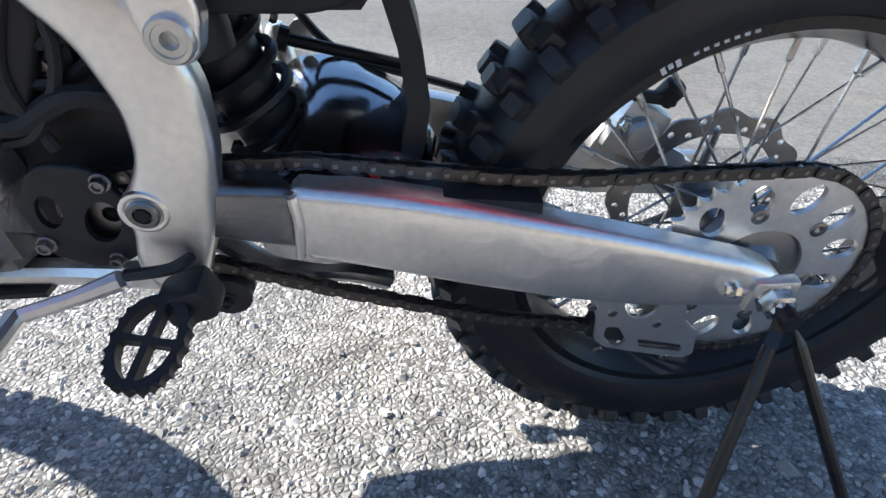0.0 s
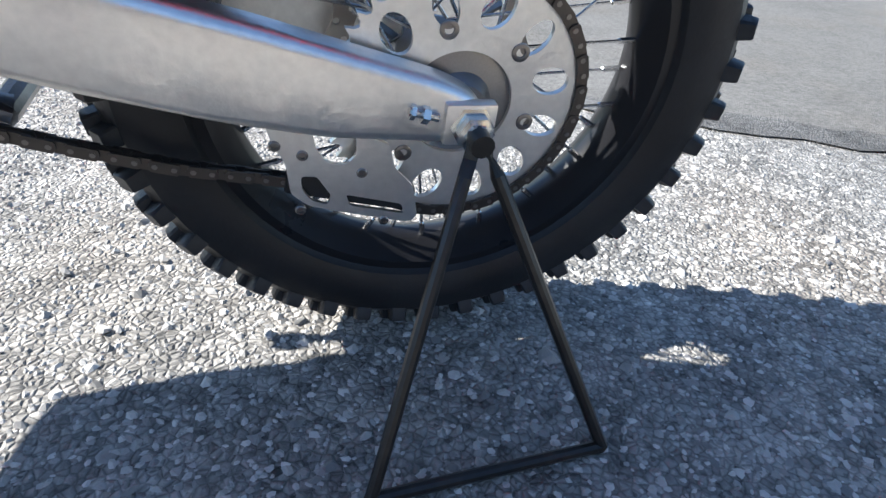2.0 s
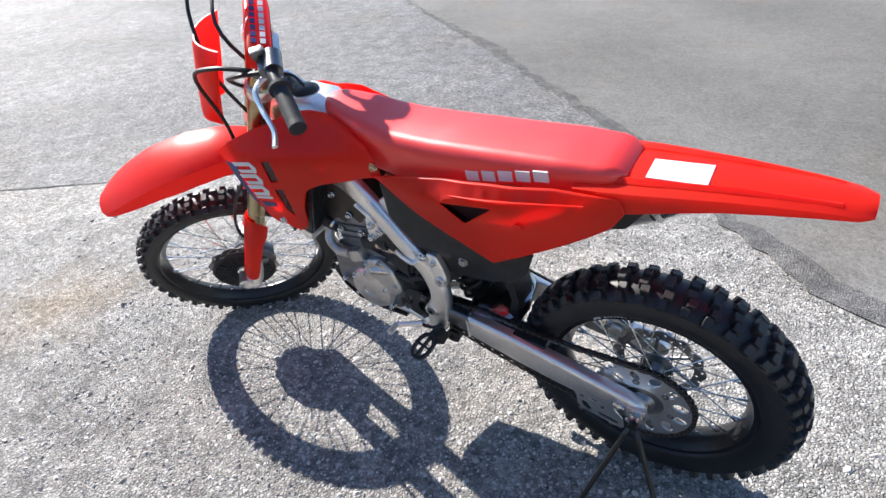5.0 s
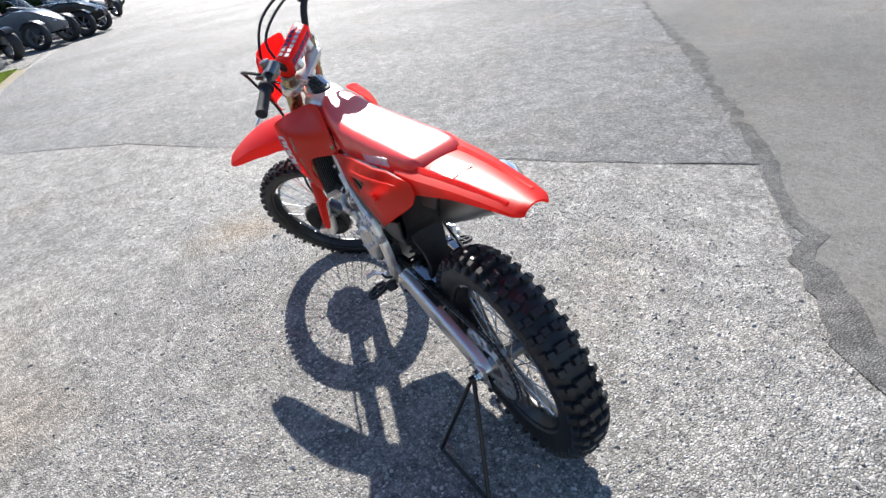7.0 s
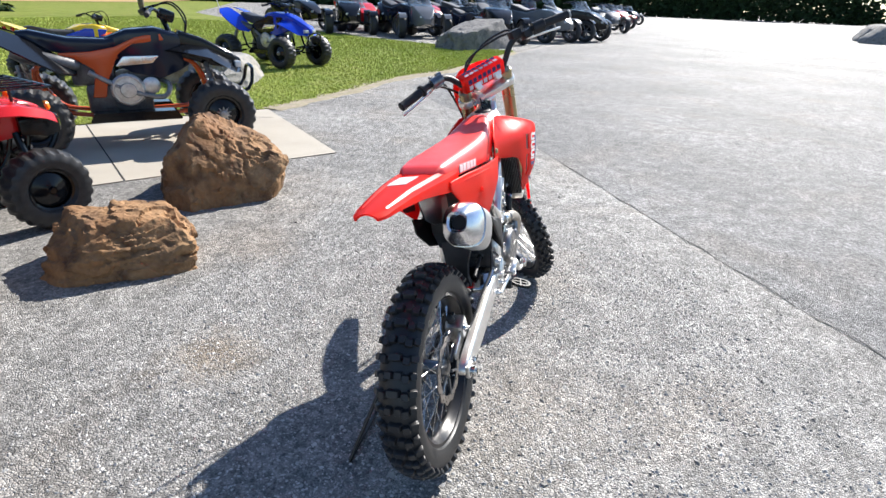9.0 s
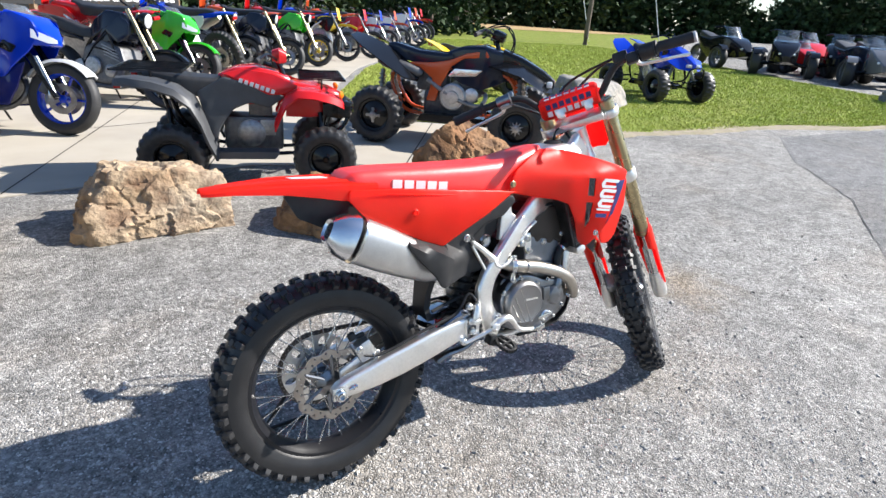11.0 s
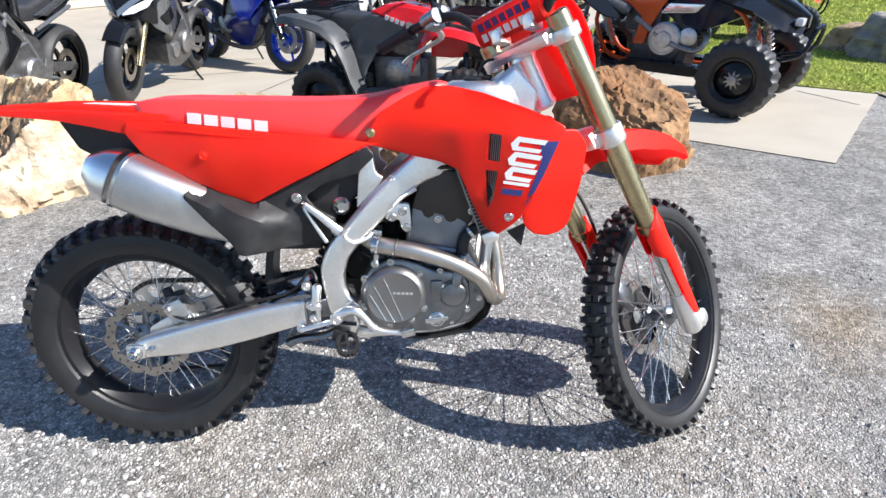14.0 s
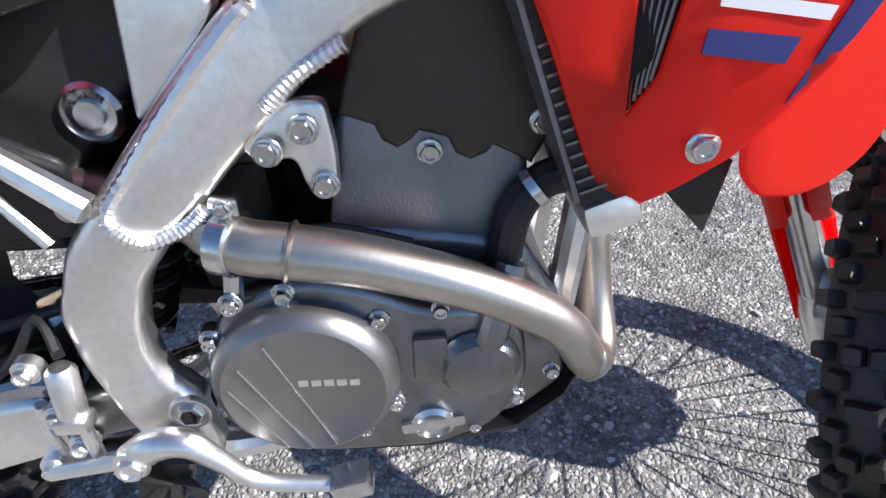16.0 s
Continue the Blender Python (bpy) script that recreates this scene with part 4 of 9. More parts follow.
# frame
SPAR = [(0.985, 1.045), (1.05, 0.985), (1.04, 0.92), (0.92, 0.83), (0.86, 0.788), (0.79, 0.784), (0.755, 0.77), (0.705, 0.728), (0.648, 0.672), (0.603, 0.627), (0.572, 0.59), (0.558, 0.545), (0.56, 0.508), (0.573, 0.482), (0.587, 0.467), (0.582, 0.443), (0.592, 0.4), (0.574, 0.374), (0.54, 0.376), (0.515, 0.44), (0.5, 0.51), (0.498, 0.565), (0.523, 0.625), (0.557, 0.664), (0.589, 0.7), (0.625, 0.74), (0.662, 0.778), (0.72, 0.83), (0.8, 0.905), (0.917, 0.99)]
spar_v = lerp_table([(0.5, 0.119), (0.6, 0.115), (0.75, 0.096), (0.88, 0.066), (1.0, 0.036), (1.05, 0.03)])
for s in (1, -1):
    fr = part("frame_spar", sheet(round_poly(SPAR, 0.014), (), lambda u, w: s * spar_v(u), 0.024, 0.022, 0.012), ALU, bike, "brushed aluminium perimeter frame spar")
    wb = B()
    P = smooth_path([(0.69, s * 0.102, 0.79), (0.645, s * 0.109, 0.746), (0.595, s * 0.113, 0.69), (0.566, s * 0.116, 0.652), (0.585, s * 0.119, 0.632), (0.615, s * 0.117, 0.64), (0.635, s * 0.115, 0.655)], 14)
    tube(wb, P, [0.0062 if i % 2 else 0.0048 for i in range(len(P))], 8, 1)
    P = smooth_path([(0.687, s * 0.108, 0.722), (0.71, s * 0.104, 0.742), (0.745, s * 0.099, 0.762)], 16)
    tube(wb, P, [0.006 if i % 2 else 0.0046 for i in range(len(P))], 8, 1)
    pieces("weld_bead", wb, ALU, fr, "rippled weld bead")
    lb = sheet(round_poly([(0.596, 0.71), (0.642, 0.755), (0.668, 0.79), (0.648, 0.8), (0.64, 0.862), (0.62, 0.868), (0.605, 0.8)], 0.01), (), lambda u, w: s * 0.095, 0.02, 0.03, 0.005)
    part("subframe_lug", lb, ALU, fr)
    eb = sheet(round_poly([(0.66, 0.695), (0.7, 0.725), (0.726, 0.725), (0.73, 0.69), (0.729, 0.655), (0.716, 0.648), (0.705, 0.66), (0.7, 0.684), (0.675, 0.68)], 0.008), (), lambda u, w: s * 0.1, 0.012, 0.03, 0.004)
    part("engine_hanger", eb, ALU, fr)
    bb = B()
    for u, w, r in ((0.683, 0.692, 0.008), (0.709, 0.706, 0.008), (0.719, 0.663, 0.008), (0.548, 0.664, 0.009)):
        bolt(bb, (u, s * (spar_v(u) + 0.001), w), (0, s, 0), r)
    pieces("bolt", bb, CHROME, fr)
    pb = B()
    PV = (0.564, s * 0.118, 0.464) if s > 0 else (0.574, s * 0.118, 0.454)
    lathe(pb, [(0.019, -0.004), (0.0185, 0.0008), (0.017, 0.0014), (0.0145, 0.0012), (0.0135, 0.0004)], PV, (0, s, 0), 28)
    pc = part("pivot_cap", pb, ALU, fr)
    pb = B()
    lathe(pb, [(0.0125, 0.0), (0.0125, 0.003), (0.011, 0.0042), (0.0075, 0.0042), (0.007, 0.0005), (0.001, 0.0005)], PV, (0, s, 0), 6 if s < 0 else 20)
    part("pivot_nut", pb, ALU_CAST if s > 0 else CHROME, pc)
    pb = B()
    lathe(pb, [(0.0066, 0.0032), (0.0062, 0.0046), (0.001, 0.0046)], PV, (0, s, 0), 6)
    part("socket", pb, HOLE, pc)
    cb = B()
    tube(cb, [(1.035, s * 0.012, 0.9), (0.965, s * 0.03, 0.74), (0.93, s * 0.055, 0.63), (0.915, s * 0.062, 0.5), (0.905, s * 0.06, 0.435), (0.87, s * 0.058, 0.387), (0.79, s * 0.058, 0.362), (0.68, s * 0.062, 0.358), (0.6, s * 0.08, 0.368), (0.575, s * 0.092, 0.38)], [0.02, 0.017, 0.015, 0.014, 0.014, 0.014, 0.013, 0.013, 0.015, 0.018], 10)
    part("cradle_tube", cb, ALU, bike, "aluminium lower frame tube")
    tb = B()
    if s < 0:
        tube(tb, [(0.47, -0.116, 0.735), (0.51, -0.119, 0.703), (0.556, -0.119, 0.662)], [0.006, 0.009, 0.012], 10)
        tube(tb, [(0.47, -0.115, 0.727), (0.495, -0.118, 0.682), (0.522, -0.119, 0.635)], 0.005, 8)
    rod(tb, (0.468, s * 0.098, 0.735), (0.2, s * 0.075, 0.86), 0.009, 10)
    rod(tb, (0.63, s * 0.075, 0.85), (0.12, s * 0.06, 0.9), 0.009, 10)
    pieces("subframe_tube", tb, ALU, bike, "aluminium subframe strut")
hb = B()
lathe(hb, [(0.03, 0), (0.034, 0.008), (0.03, 0.02), (0.03, 0.12), (0.034, 0.132), (0.03, 0.14)], (1.07, 0, 0.94), (-0.454, 0, 0.891), 24)
part("steering_head", hb, ALU, bike)

lb = sheet(round_poly([(0.535, 0.68), (0.508, 0.682), (0.492, 0.645), (0.484, 0.612), (0.491, 0.584), (0.507, 0.579), (0.522, 0.592), (0.53, 0.64)], 0.008), (), lambda u, w: 0.122, 0.02, 0.03, 0.004)
lug = part("rear_lug", lb, ALU, bike, "aluminium frame lug with a bolted boss")
lb = B()
lathe(lb, [(0.0155, -0.012), (0.0155, 0.005), (0.014, 0.007), (0.011, 0.007), (0.0105, 0.0055), (0.006, 0.0055), (0.005, 0.001)], (0.505, 0.121, 0.599), (0, 1, 0), 24)
part("boss", lb, ALU_CASE, lug)
lb = B()
bolt(lb, (0.514, 0.122, 0.658), (0, 1, 0), 0.007)
part("bolt", lb, CHROME, lug)

# shock absorber
kb = B()
lathe(kb, [(0.02, 0), (0.028, 0.02), (0.03, 0.12), (0.03, 0.22)], (0.475, 0.0, 0.45), (0.36, 0, 0.93), 16)
part("shock_body", kb, BLACK, bike)
kb = B()
P = [Vector((0.475, 0, 0.45)) + Vector((0.36, 0, 0.93)).normalized() * (0.02 + 0.19 * i / 120) + (Vector((0.93, 0, -0.36)) * math.cos(i * 0.37) + Vector((0, 1, 0)) * math.sin(i * 0.37)) * 0.038 for i in range(121)]
tube(kb, P, 0.0055, 6, 1)
part("shock_spring", kb, BLACK, bike)
kb = B()
lathe(kb, [(0.012, 0), (0.026, 0.004), (0.028, 0.02), (0.028, 0.1), (0.022, 0.11)], (0.51, 0.055, 0.56), (0.2, 0.0, 0.98), 20)
part("shock_reservoir", kb, BLACK, bike)
kb = B()
lathe(kb, [(0.023, 0), (0.023, 0.012), (0.019, 0.016), (0.017, 0.012), (0.011, 0.012), (0.01, 0.017), (0.005, 0.017)], (0.557, -0.06, 0.714), (0, -1, 0), 28)
part("shock_mount_cap", kb, CHROME, bike)

# engine
eng = part("engine", sheet(round_poly([(0.6, 0.42), (0.64, 0.385), (0.8, 0.368), (0.88, 0.388), (0.925, 0.43), (0.915, 0.52), (0.87, 0.6), (0.72, 0.62), (0.62, 0.57)], 0.02), (), lambda u, w: -0.085, 0, 0.04, 0.012, back=lambda u, w: 0.08 if u > 0.7 else 0.05), ALU_CAST, bike, "grey cast aluminium engine")
cv = sheet(round_poly([(0.597, 0.45), (0.625, 0.4), (0.68, 0.378), (0.79, 0.376), (0.85, 0.4), (0.88, 0.46), (0.872, 0.53), (0.83, 0.55), (0.785, 0.55), (0.74, 0.575), (0.69, 0.588), (0.63, 0.57), (0.595, 0.51)], 0.02), (), lambda u, w: -0.112, 0.05, 0.03, 0.01)
part("crankcase_cover", cv, ALU_CAST, eng)
cc = B()
lathe(cc, [(0.079, 0.0), (0.08, 0.012), (0.0785, 0.02), (0.072, 0.028), (0.068, 0.0305), (0.0668, 0.03), (0.03, 0.0315), (0.001, 0.0315)], (0.683, -0.108, 0.489), (0, -1, 0), 48)
cl = part("clutch_cover", cc, MAGN, eng, "round bronze-grey clutch cover with slanted lines")
lb = B()
for a, b in (((0.658, 0.545), (0.703, 0.426)), ((0.634, 0.522), (0.681, 0.423)), ((0.622, 0.5), (0.66, 0.427))):
    rod(lb, (a[0], -0.1396, a[1]), (b[0], -0.1396, b[1]), 0.0011, 5)
pieces("groove_line", lb, CHROME, cl)
lb = B()
for i in range(5):
    box(lb, (0.684 + 0.0105 * i, -0.1398, 0.503 - 0.0005 * i), (0.008, 0.001, 0.0065))
pieces("raised_mark", lb, ALU, cl)
bb = B()
for a in (95, 40, 150, 205, 260, 330, 300):
    u, w = 0.683 + 0.0855 * math.cos(radians(a)), 0.489 + 0.0855 * math.sin(radians(a))
    lathe(bb, [(0.011, -0.012), (0.0105, 0.0)], (u, -0.112, w), (0, -1, 0), 12)
    bolt(bb, (u, -0.112, w), (0, -1, 0), 0.0065)
for u, w in ((0.8, 0.548), (0.86, 0.535), (0.87, 0.44), (0.83, 0.405), (0.9, 0.47)):
    bolt(bb, (u, -0.108, w), (0, -1, 0), 0.006)
pieces("bolt", bb, CHROME, eng)
wb = B()
lathe(wb, [(0.036, 0), (0.038, 0.01), (0.03, 0.02), (0.012, 0.024)], (0.833, -0.105, 0.487), (0, -1, 0), 24)
tube(wb, [(0.833, -0.11, 0.49), (0.845, -0.115, 0.53), (0.86, -0.1, 0.585)], 0.014, 10)
box(wb, (0.79, -0.114, 0.5), (0.03, 0.014, 0.05), bev=0.005)
part("water_pump", wb, ALU_CAST, eng)
ob = B()
lathe(ob, [(0.021, 0), (0.021, 0.006), (0.016, 0.009), (0.014, 0.004), (0.006, 0.003)], (0.79, -0.11, 0.415), (0, -1, 0), 24)
box(ob, (0.79, -0.114, 0.415), (0.062, 0.008, 0.014), Matrix.Rotation(radians(-8), 3, "Y"), 0.004)
part("oil_cap", ob, CHROME, eng)
CYL = round_poly([(0.728, 0.705), (0.712, 0.6), (0.855, 0.565), (0.876, 0.66), (0.85, 0.72), (0.76, 0.745)], 0.012)
cy = part("cylinder", sheet(CYL, (), lambda u, w: -0.08, 0, 0.04, 0.008, back=lambda u, w: 0.075), ALU_GREY, eng, "matt grey cylinder block")
HEAD = [(0.73, 0.708), (0.756, 0.698), (0.761, 0.686), (0.773, 0.679), (0.785, 0.686), (0.79, 0.692), (0.81, 0.686), (0.816, 0.673), (0.828, 0.667), (0.841, 0.672), (0.846, 0.678), (0.876, 0.662), (0.9, 0.706), (0.905, 0.77), (0.86, 0.8), (0.8, 0.805), (0.755, 0.78)]
part("cylinder_head_cover", sheet(HEAD, (), lambda u, w: -0.0825, 0, 0.04, 0.006, back=lambda u, w: 0.078), HEADM, cy, "dark bronze cylinder head cover")
hb = B()
for u, w, s in ((0.797, 0.677, -1), (0.882, 0.697, -1), (0.775, 0.645, 1), (0.85, 0.64, 1), (0.8, 0.7, 1), (0.84, 0.76, 1)):
    bolt(hb, (u, s * 0.081, w), (0, s, 0), 0.0075)
pieces("bolt", hb, CHROME, cy)
fb = B()
for i in range(4):
    tube(fb, [(0.735, 0.077, 0.6 + i * 0.022), (0.8, 0.079, 0.592 + i * 0.022), (0.865, 0.077, 0.585 + i * 0.022)], 0.003, 6, 3)
pieces("cylinder_rib", fb, ALU_GREY, cy)
fl = B()
lathe(fl, [(0.072, -0.01), (0.073, 0.012), (0.066, 0.022), (0.05, 0.027), (0.022, 0.028), (0.02, 0.024), (0.001, 0.024)], (0.79, 0.078, 0.44), (0, 1, 0), 40)
part("flywheel_cover", fl, ALU_CASE, eng, "cast left engine cover")
fl = sheet(round_poly([(0.67, 0.47), (0.72, 0.43), (0.8, 0.5), (0.78, 0.56), (0.73, 0.575), (0.69, 0.54)], 0.014), (), lambda u, w: 0.1, 0.04, 0.03, 0.01)
part("gear_cover", fl, ALU_CASE, eng)
fl = B()
for u, w in ((0.69, 0.49), (0.73, 0.56), (0.775, 0.55), (0.735, 0.46), (0.79, 0.505), (0.84, 0.48), (0.85, 0.41), (0.8, 0.375), (0.73, 0.39), (0.89, 0.45)):
    lathe(fl, [(0.011, -0.03), (0.01, 0.0)], (u, 0.098, w), (0, 1, 0), 10)
    bolt(fl, (u, 0.098, w), (0, 1, 0), 0.006)
rod(fl, (0.7, 0.09, 0.535), (0.76, 0.1, 0.53), 0.011, 10)
rod(fl, (0.66, 0.07, 0.6), (0.73, 0.08, 0.62), 0.012, 10)
pieces("bolt", fl, CHROME, eng)
sm = B()
lathe(sm, [(0.02, 0), (0.028, 0.004), (0.028, 0.09), (0.022, 0.1), (0.01, 0.102)], (0.69, 0.062, 0.625), (0.94, 0.0, -0.2), 20)
part("starter_motor", sm, BLACK, eng, "black starter motor")
sm = B()
tube(sm, [(0.905, 0.05, 0.64), (0.9, 0.09, 0.6), (0.87, 0.098, 0.57), (0.83, 0.098, 0.57)], 0.014, 10)
box(sm, (0.81, 0.088, 0.565), (0.05, 0.03, 0.04), Matrix.Rotation(radians(20), 3, "Y"), 0.008)
part("coolant_pipe", sm, ALU_CASE, eng)
sm = sheet(round_poly([(0.6, 0.6), (0.64, 0.52), (0.7, 0.56), (0.735, 0.6), (0.72, 0.68), (0.66, 0.67), (0.62, 0.64)], 0.012), (), lambda u, w: 0.083, 0.02, 0.03, 0.006)
part("heat_shield", sm, BLACK, eng, "black plastic engine shield")
fl = sheet(round_poly([(0.566, 0.41), (0.69, 0.388), (0.705, 0.5), (0.7, 0.6), (0.66, 0.7), (0.56, 0.7), (0.53, 0.6), (0.545, 0.5)], 0.02), (), lambda u, w: 0.058, 0.005, 0.03, 0.003)
part("inner_shield", fl, BLACK, eng, "black plastic shield behind the front sprocket")
teeth = [((0.028, 0.0285, 0.034, 0.0285)[i % 4] * math.cos(2 * math.pi * i / 52) + 0.61, (0.028, 0.0285, 0.034, 0.0285)[i % 4] * math.sin(2 * math.pi * i / 52) + 0.437) for i in range(52)]
part("front_sprocket", sheet(teeth, [disc_poly((0.61, 0.437), 0.008, 14)], lambda u, w: 0.081, 0.006, step=0), PIN, eng, "dark steel front sprocket")
fl = sheet(round_poly([(0.585, 0.452), (0.592, 0.4), (0.63, 0.386), (0.668, 0.405), (0.674, 0.46), (0.645, 0.495), (0.605, 0.49)], 0.014), [disc_poly((0.612, 0.438), 0.014, 16, 0.022, 0.4), disc_poly((0.65, 0.45), 0.01, 14, 0.017, 0.2)], lambda u, w: 0.094, 0.006, 0.03, 0.003)
part("sprocket_cover", fl, BLACK, eng, "black front sprocket cover with openings")
fl = B()
for u, w, r in ((0.6, 0.478, 0.006), (0.664, 0.418, 0.006), (0.612, 0.4, 0.005), (0.62, 0.56, 0.007), (0.66, 0.6, 0.006), (0.585, 0.62, 0.006)):
    bolt(fl, (u, 0.094 if w < 0.5 else 0.063, w), (0, 1, 0), r)
pieces("bolt", fl, PIN, eng)
fl = B()
tube(fl, [(0.56, 0.07, 0.53), (0.6, 0.085, 0.545), (0.65, 0.08, 0.52), (0.7, 0.085, 0.53)], 0.009, 8)
tube(fl, [(0.57, 0.068, 0.6), (0.61, 0.075, 0.58), (0.66, 0.078, 0.6), (0.71, 0.085, 0.57)], 0.006, 8)
tube(fl, [(0.6, 0.07, 0.66), (0.615, 0.082, 0.62), (0.64, 0.085, 0.56), (0.63, 0.08, 0.5)], 0.005, 8)
pieces("hose", fl, GRIP, eng)
tb = B()
tube(tb, [(0.87, 0.07, 0.63), (0.9, 0.085, 0.66), (0.935, 0.1, 0.71), (0.95, 0.11, 0.74)], 0.016, 10)
tube(tb, [(0.855, -0.09, 0.58), (0.862, -0.09, 0.625), (0.885, -0.085, 0.65), (0.925, -0.09, 0.662)], 0.015, 10)
pieces("coolant_hose", tb, BLACK, eng)
tb = B()
for p, d in (((0.875, -0.088, 0.643), (0.5, 0, 0.4)), ((0.915, -0.09, 0.66), (1, 0, 0.2)), ((0.88, 0.075, 0.645), (0.6, 0.2, 0.6))):
    lathe(tb, [(0.0165, 0), (0.0168, 0.008)], p, d, 16)
pieces("hose_clamp", tb, CHROME, eng)
tb = B()
tube(tb, [(0.62, 0.02, 0.66), (0.68, 0.03, 0.7), (0.735, 0.02, 0.7)], [0.03, 0.028, 0.026], 14)
box(tb, (0.64, -0.03, 0.69), (0.07, 0.07, 0.05), bev=0.01)
box(tb, (0.625, 0.03, 0.6), (0.06, 0.08, 0.09), bev=0.012)
part("throttle_body", tb, BLACK, eng)
tb = B()
tube(tb, [(0.62, 0.06, 0.65), (0.6, 0.08, 0.58), (0.63, 0.085, 0.52), (0.67, 0.07, 0.5)], 0.005, 6)
tube(tb, [(0.63, -0.05, 0.7), (0.69, -0.07, 0.74), (0.75, -0.06, 0.77), (0.82, -0.05, 0.83)], 0.005, 6)
tube(tb, [(0.76, -0.075, 0.8), (0.82, -0.08, 0.81), (0.88, -0.06, 0.8), (0.93, -0.04, 0.84)], 0.006, 6)
tube(tb, [(0.52, 0.06, 0.54), (0.57, 0.07, 0.57), (0.62, 0.075, 0.55), (0.7, 0.08, 0.58), (0.75, 0.085, 0.6)], 0.005, 6)
tube(tb, [(0.6, -0.085, 0.6), (0.65, -0.09, 0.575), (0.7, -0.088, 0.62), (0.78, -0.086, 0.6)], 0.004, 6)
pieces("wire", tb, BLACK, eng)
sk = B()
loft(sk, [[(u, v, w - 0.018 + 0.01 * abs(v) / 0.07) for v, dw in ((-0.08, 0), (-0.04, 0), (0.04, 0), (0.08, 0))] + [(u, v, w - 0.012 + 0.01 * abs(v) / 0.07) for v in (0.08, 0.04, -0.04, -0.08)] for u, w in ((0.945, 0.46), (0.925, 0.405), (0.88, 0.364), (0.79, 0.347), (0.7, 0.349))])
part("skid_plate", sk, BLACK, bike, "black plastic skid plate")

# exhaust
PIPE = [(0.87, 0.0, 0.7), (0.925, -0.008, 0.655), (0.948, -0.02, 0.58), (0.957, -0.036, 0.505), (0.957, -0.068, 0.462), (0.939, -0.096, 0.466), (0.904, -0.112, 0.525), (0.836, -0.118, 0.571), (0.747, -0.118, 0.604), (0.689, -0.116, 0.616), (0.647, -0.112, 0.624), (0.6, -0.08, 0.637), (0.5, -0.062, 0.655), (0.44, -0.066, 0.652), (0.39, -0.076, 0.642)]
xb = B()
tube(xb, PIPE, [0.018, 0.018, 0.018, 0.018, 0.0185, 0.019, 0.02, 0.0205, 0.0215, 0.0215, 0.021, 0.021, 0.021, 0.022], 18)
ex = part("exhaust_pipe", xb, STEEL, bike, "bare stainless exhaust header pipe")
xb = B()
lathe(xb, [(0.0235, 0), (0.0262, 0.002), (0.0262, 0.016), (0.0235, 0.018)], (0.652, -0.1125, 0.623), (-1, 0.3, 0.12), 24)
box(xb, (0.646, -0.107, 0.653), (0.022, 0.012, 0.014), bev=0.003)
bolt(xb, (0.646, -0.113, 0.654), (0, -1, 0), 0.005)
rod(xb, (0.642, -0.115, 0.6), (0.637, -0.115, 0.574), 0.008, 8)
bolt(xb, (0.637, -0.122, 0.576), (0, -1, 0), 0.007)
part("exhaust_clamp", xb, CHROME, ex)
xb = B()
lathe(xb, [(0.0228, 0), (0.0252, 0.002), (0.0228, 0.005)], (0.691, -0.1162, 0.6155), (-1, 0.05, 0.22), 20)
lathe(xb, [(0.0192, 0), (0.0212, 0.003), (0.0192, 0.006)], (0.936, -0.098, 0.469), (0.75, 0.35, -0.4), 20)
pieces("weld_ring", xb, DISC, ex)
mf = B()
AX = [((0.395, -0.075, 0.637), 0.022, 0.018), ((0.37, -0.08, 0.65), 0.036, 0.03), ((0.33, -0.09, 0.672), 0.05, 0.042), ((0.25, -0.112, 0.714), 0.06, 0.05), ((0.15, -0.131, 0.765), 0.065, 0.06), ((0.075, -0.131, 0.802), 0.065, 0.06), ((0.06, -0.131, 0.81), 0.0655, 0.0605), ((0.03, -0.13, 0.822), 0.057, 0.053), ((0.008, -0.129, 0.833), 0.038, 0.036), ((0.0, -0.129, 0.837), 0.03, 0.03), ((0.006, -0.129, 0.834), 0.024, 0.024), ((0.04, -0.129, 0.82), 0.022, 0.022)]
rings = []
d = Vector((-0.89, 0, 0.46))
e1, e2 = Vector((0.46, 0, 0.89)), Vector((0, 1, 0))
for c, a, b in AX:
    rings.append([Vector(c) + e1 * (a * math.copysign(abs(math.cos(t)) ** 0.72, math.cos(t))) + e2 * (b * math.copysign(abs(math.sin(t)) ** 0.72, math.sin(t))) for t in (2 * math.pi * i / 36 for i in range(36))])
loft(mf, rings[:6])
mu = part("muffler", mf, MUFFLER, bike, "silver brushed aluminium muffler")
mf = B()
loft(mf, rings[6:])
part("end_cap", mf, POLISHED, mu, "satin muffler end cap")
mf = B()
for k, q in ((5, 0.0018),):
    c = Vector(AX[k][0])
    loft(mf, [[c + d * t + (v - c) * (1 + f) for v in rings[k]] for t, f in ((-0.004, 0.0), (-0.003, 0.035), (0.004, 0.035), (0.005, 0.0))])
pieces("band", mf, CHROME, mu)
mf = B()
lathe(mf, [(0.0215, 0), (0.001, 0.002)], (0.02, -0.129, 0.828), (-0.89, 0, 0.46), 20)
part("outlet", mf, HOLE, mu)
mf = B()
for t in (0, 60, 120, 180, 240, 300):
    c = Vector((0.03, -0.13, 0.822)) + e1 * 0.049 * math.cos(radians(t)) + e2 * 0.046 * math.sin(radians(t))
    bolt(mf, c, d + e1 * math.cos(radians(t)) + e2 * math.sin(radians(t)), 0.003, 0.002)
pieces("rivet", mf, CHROME, mu)

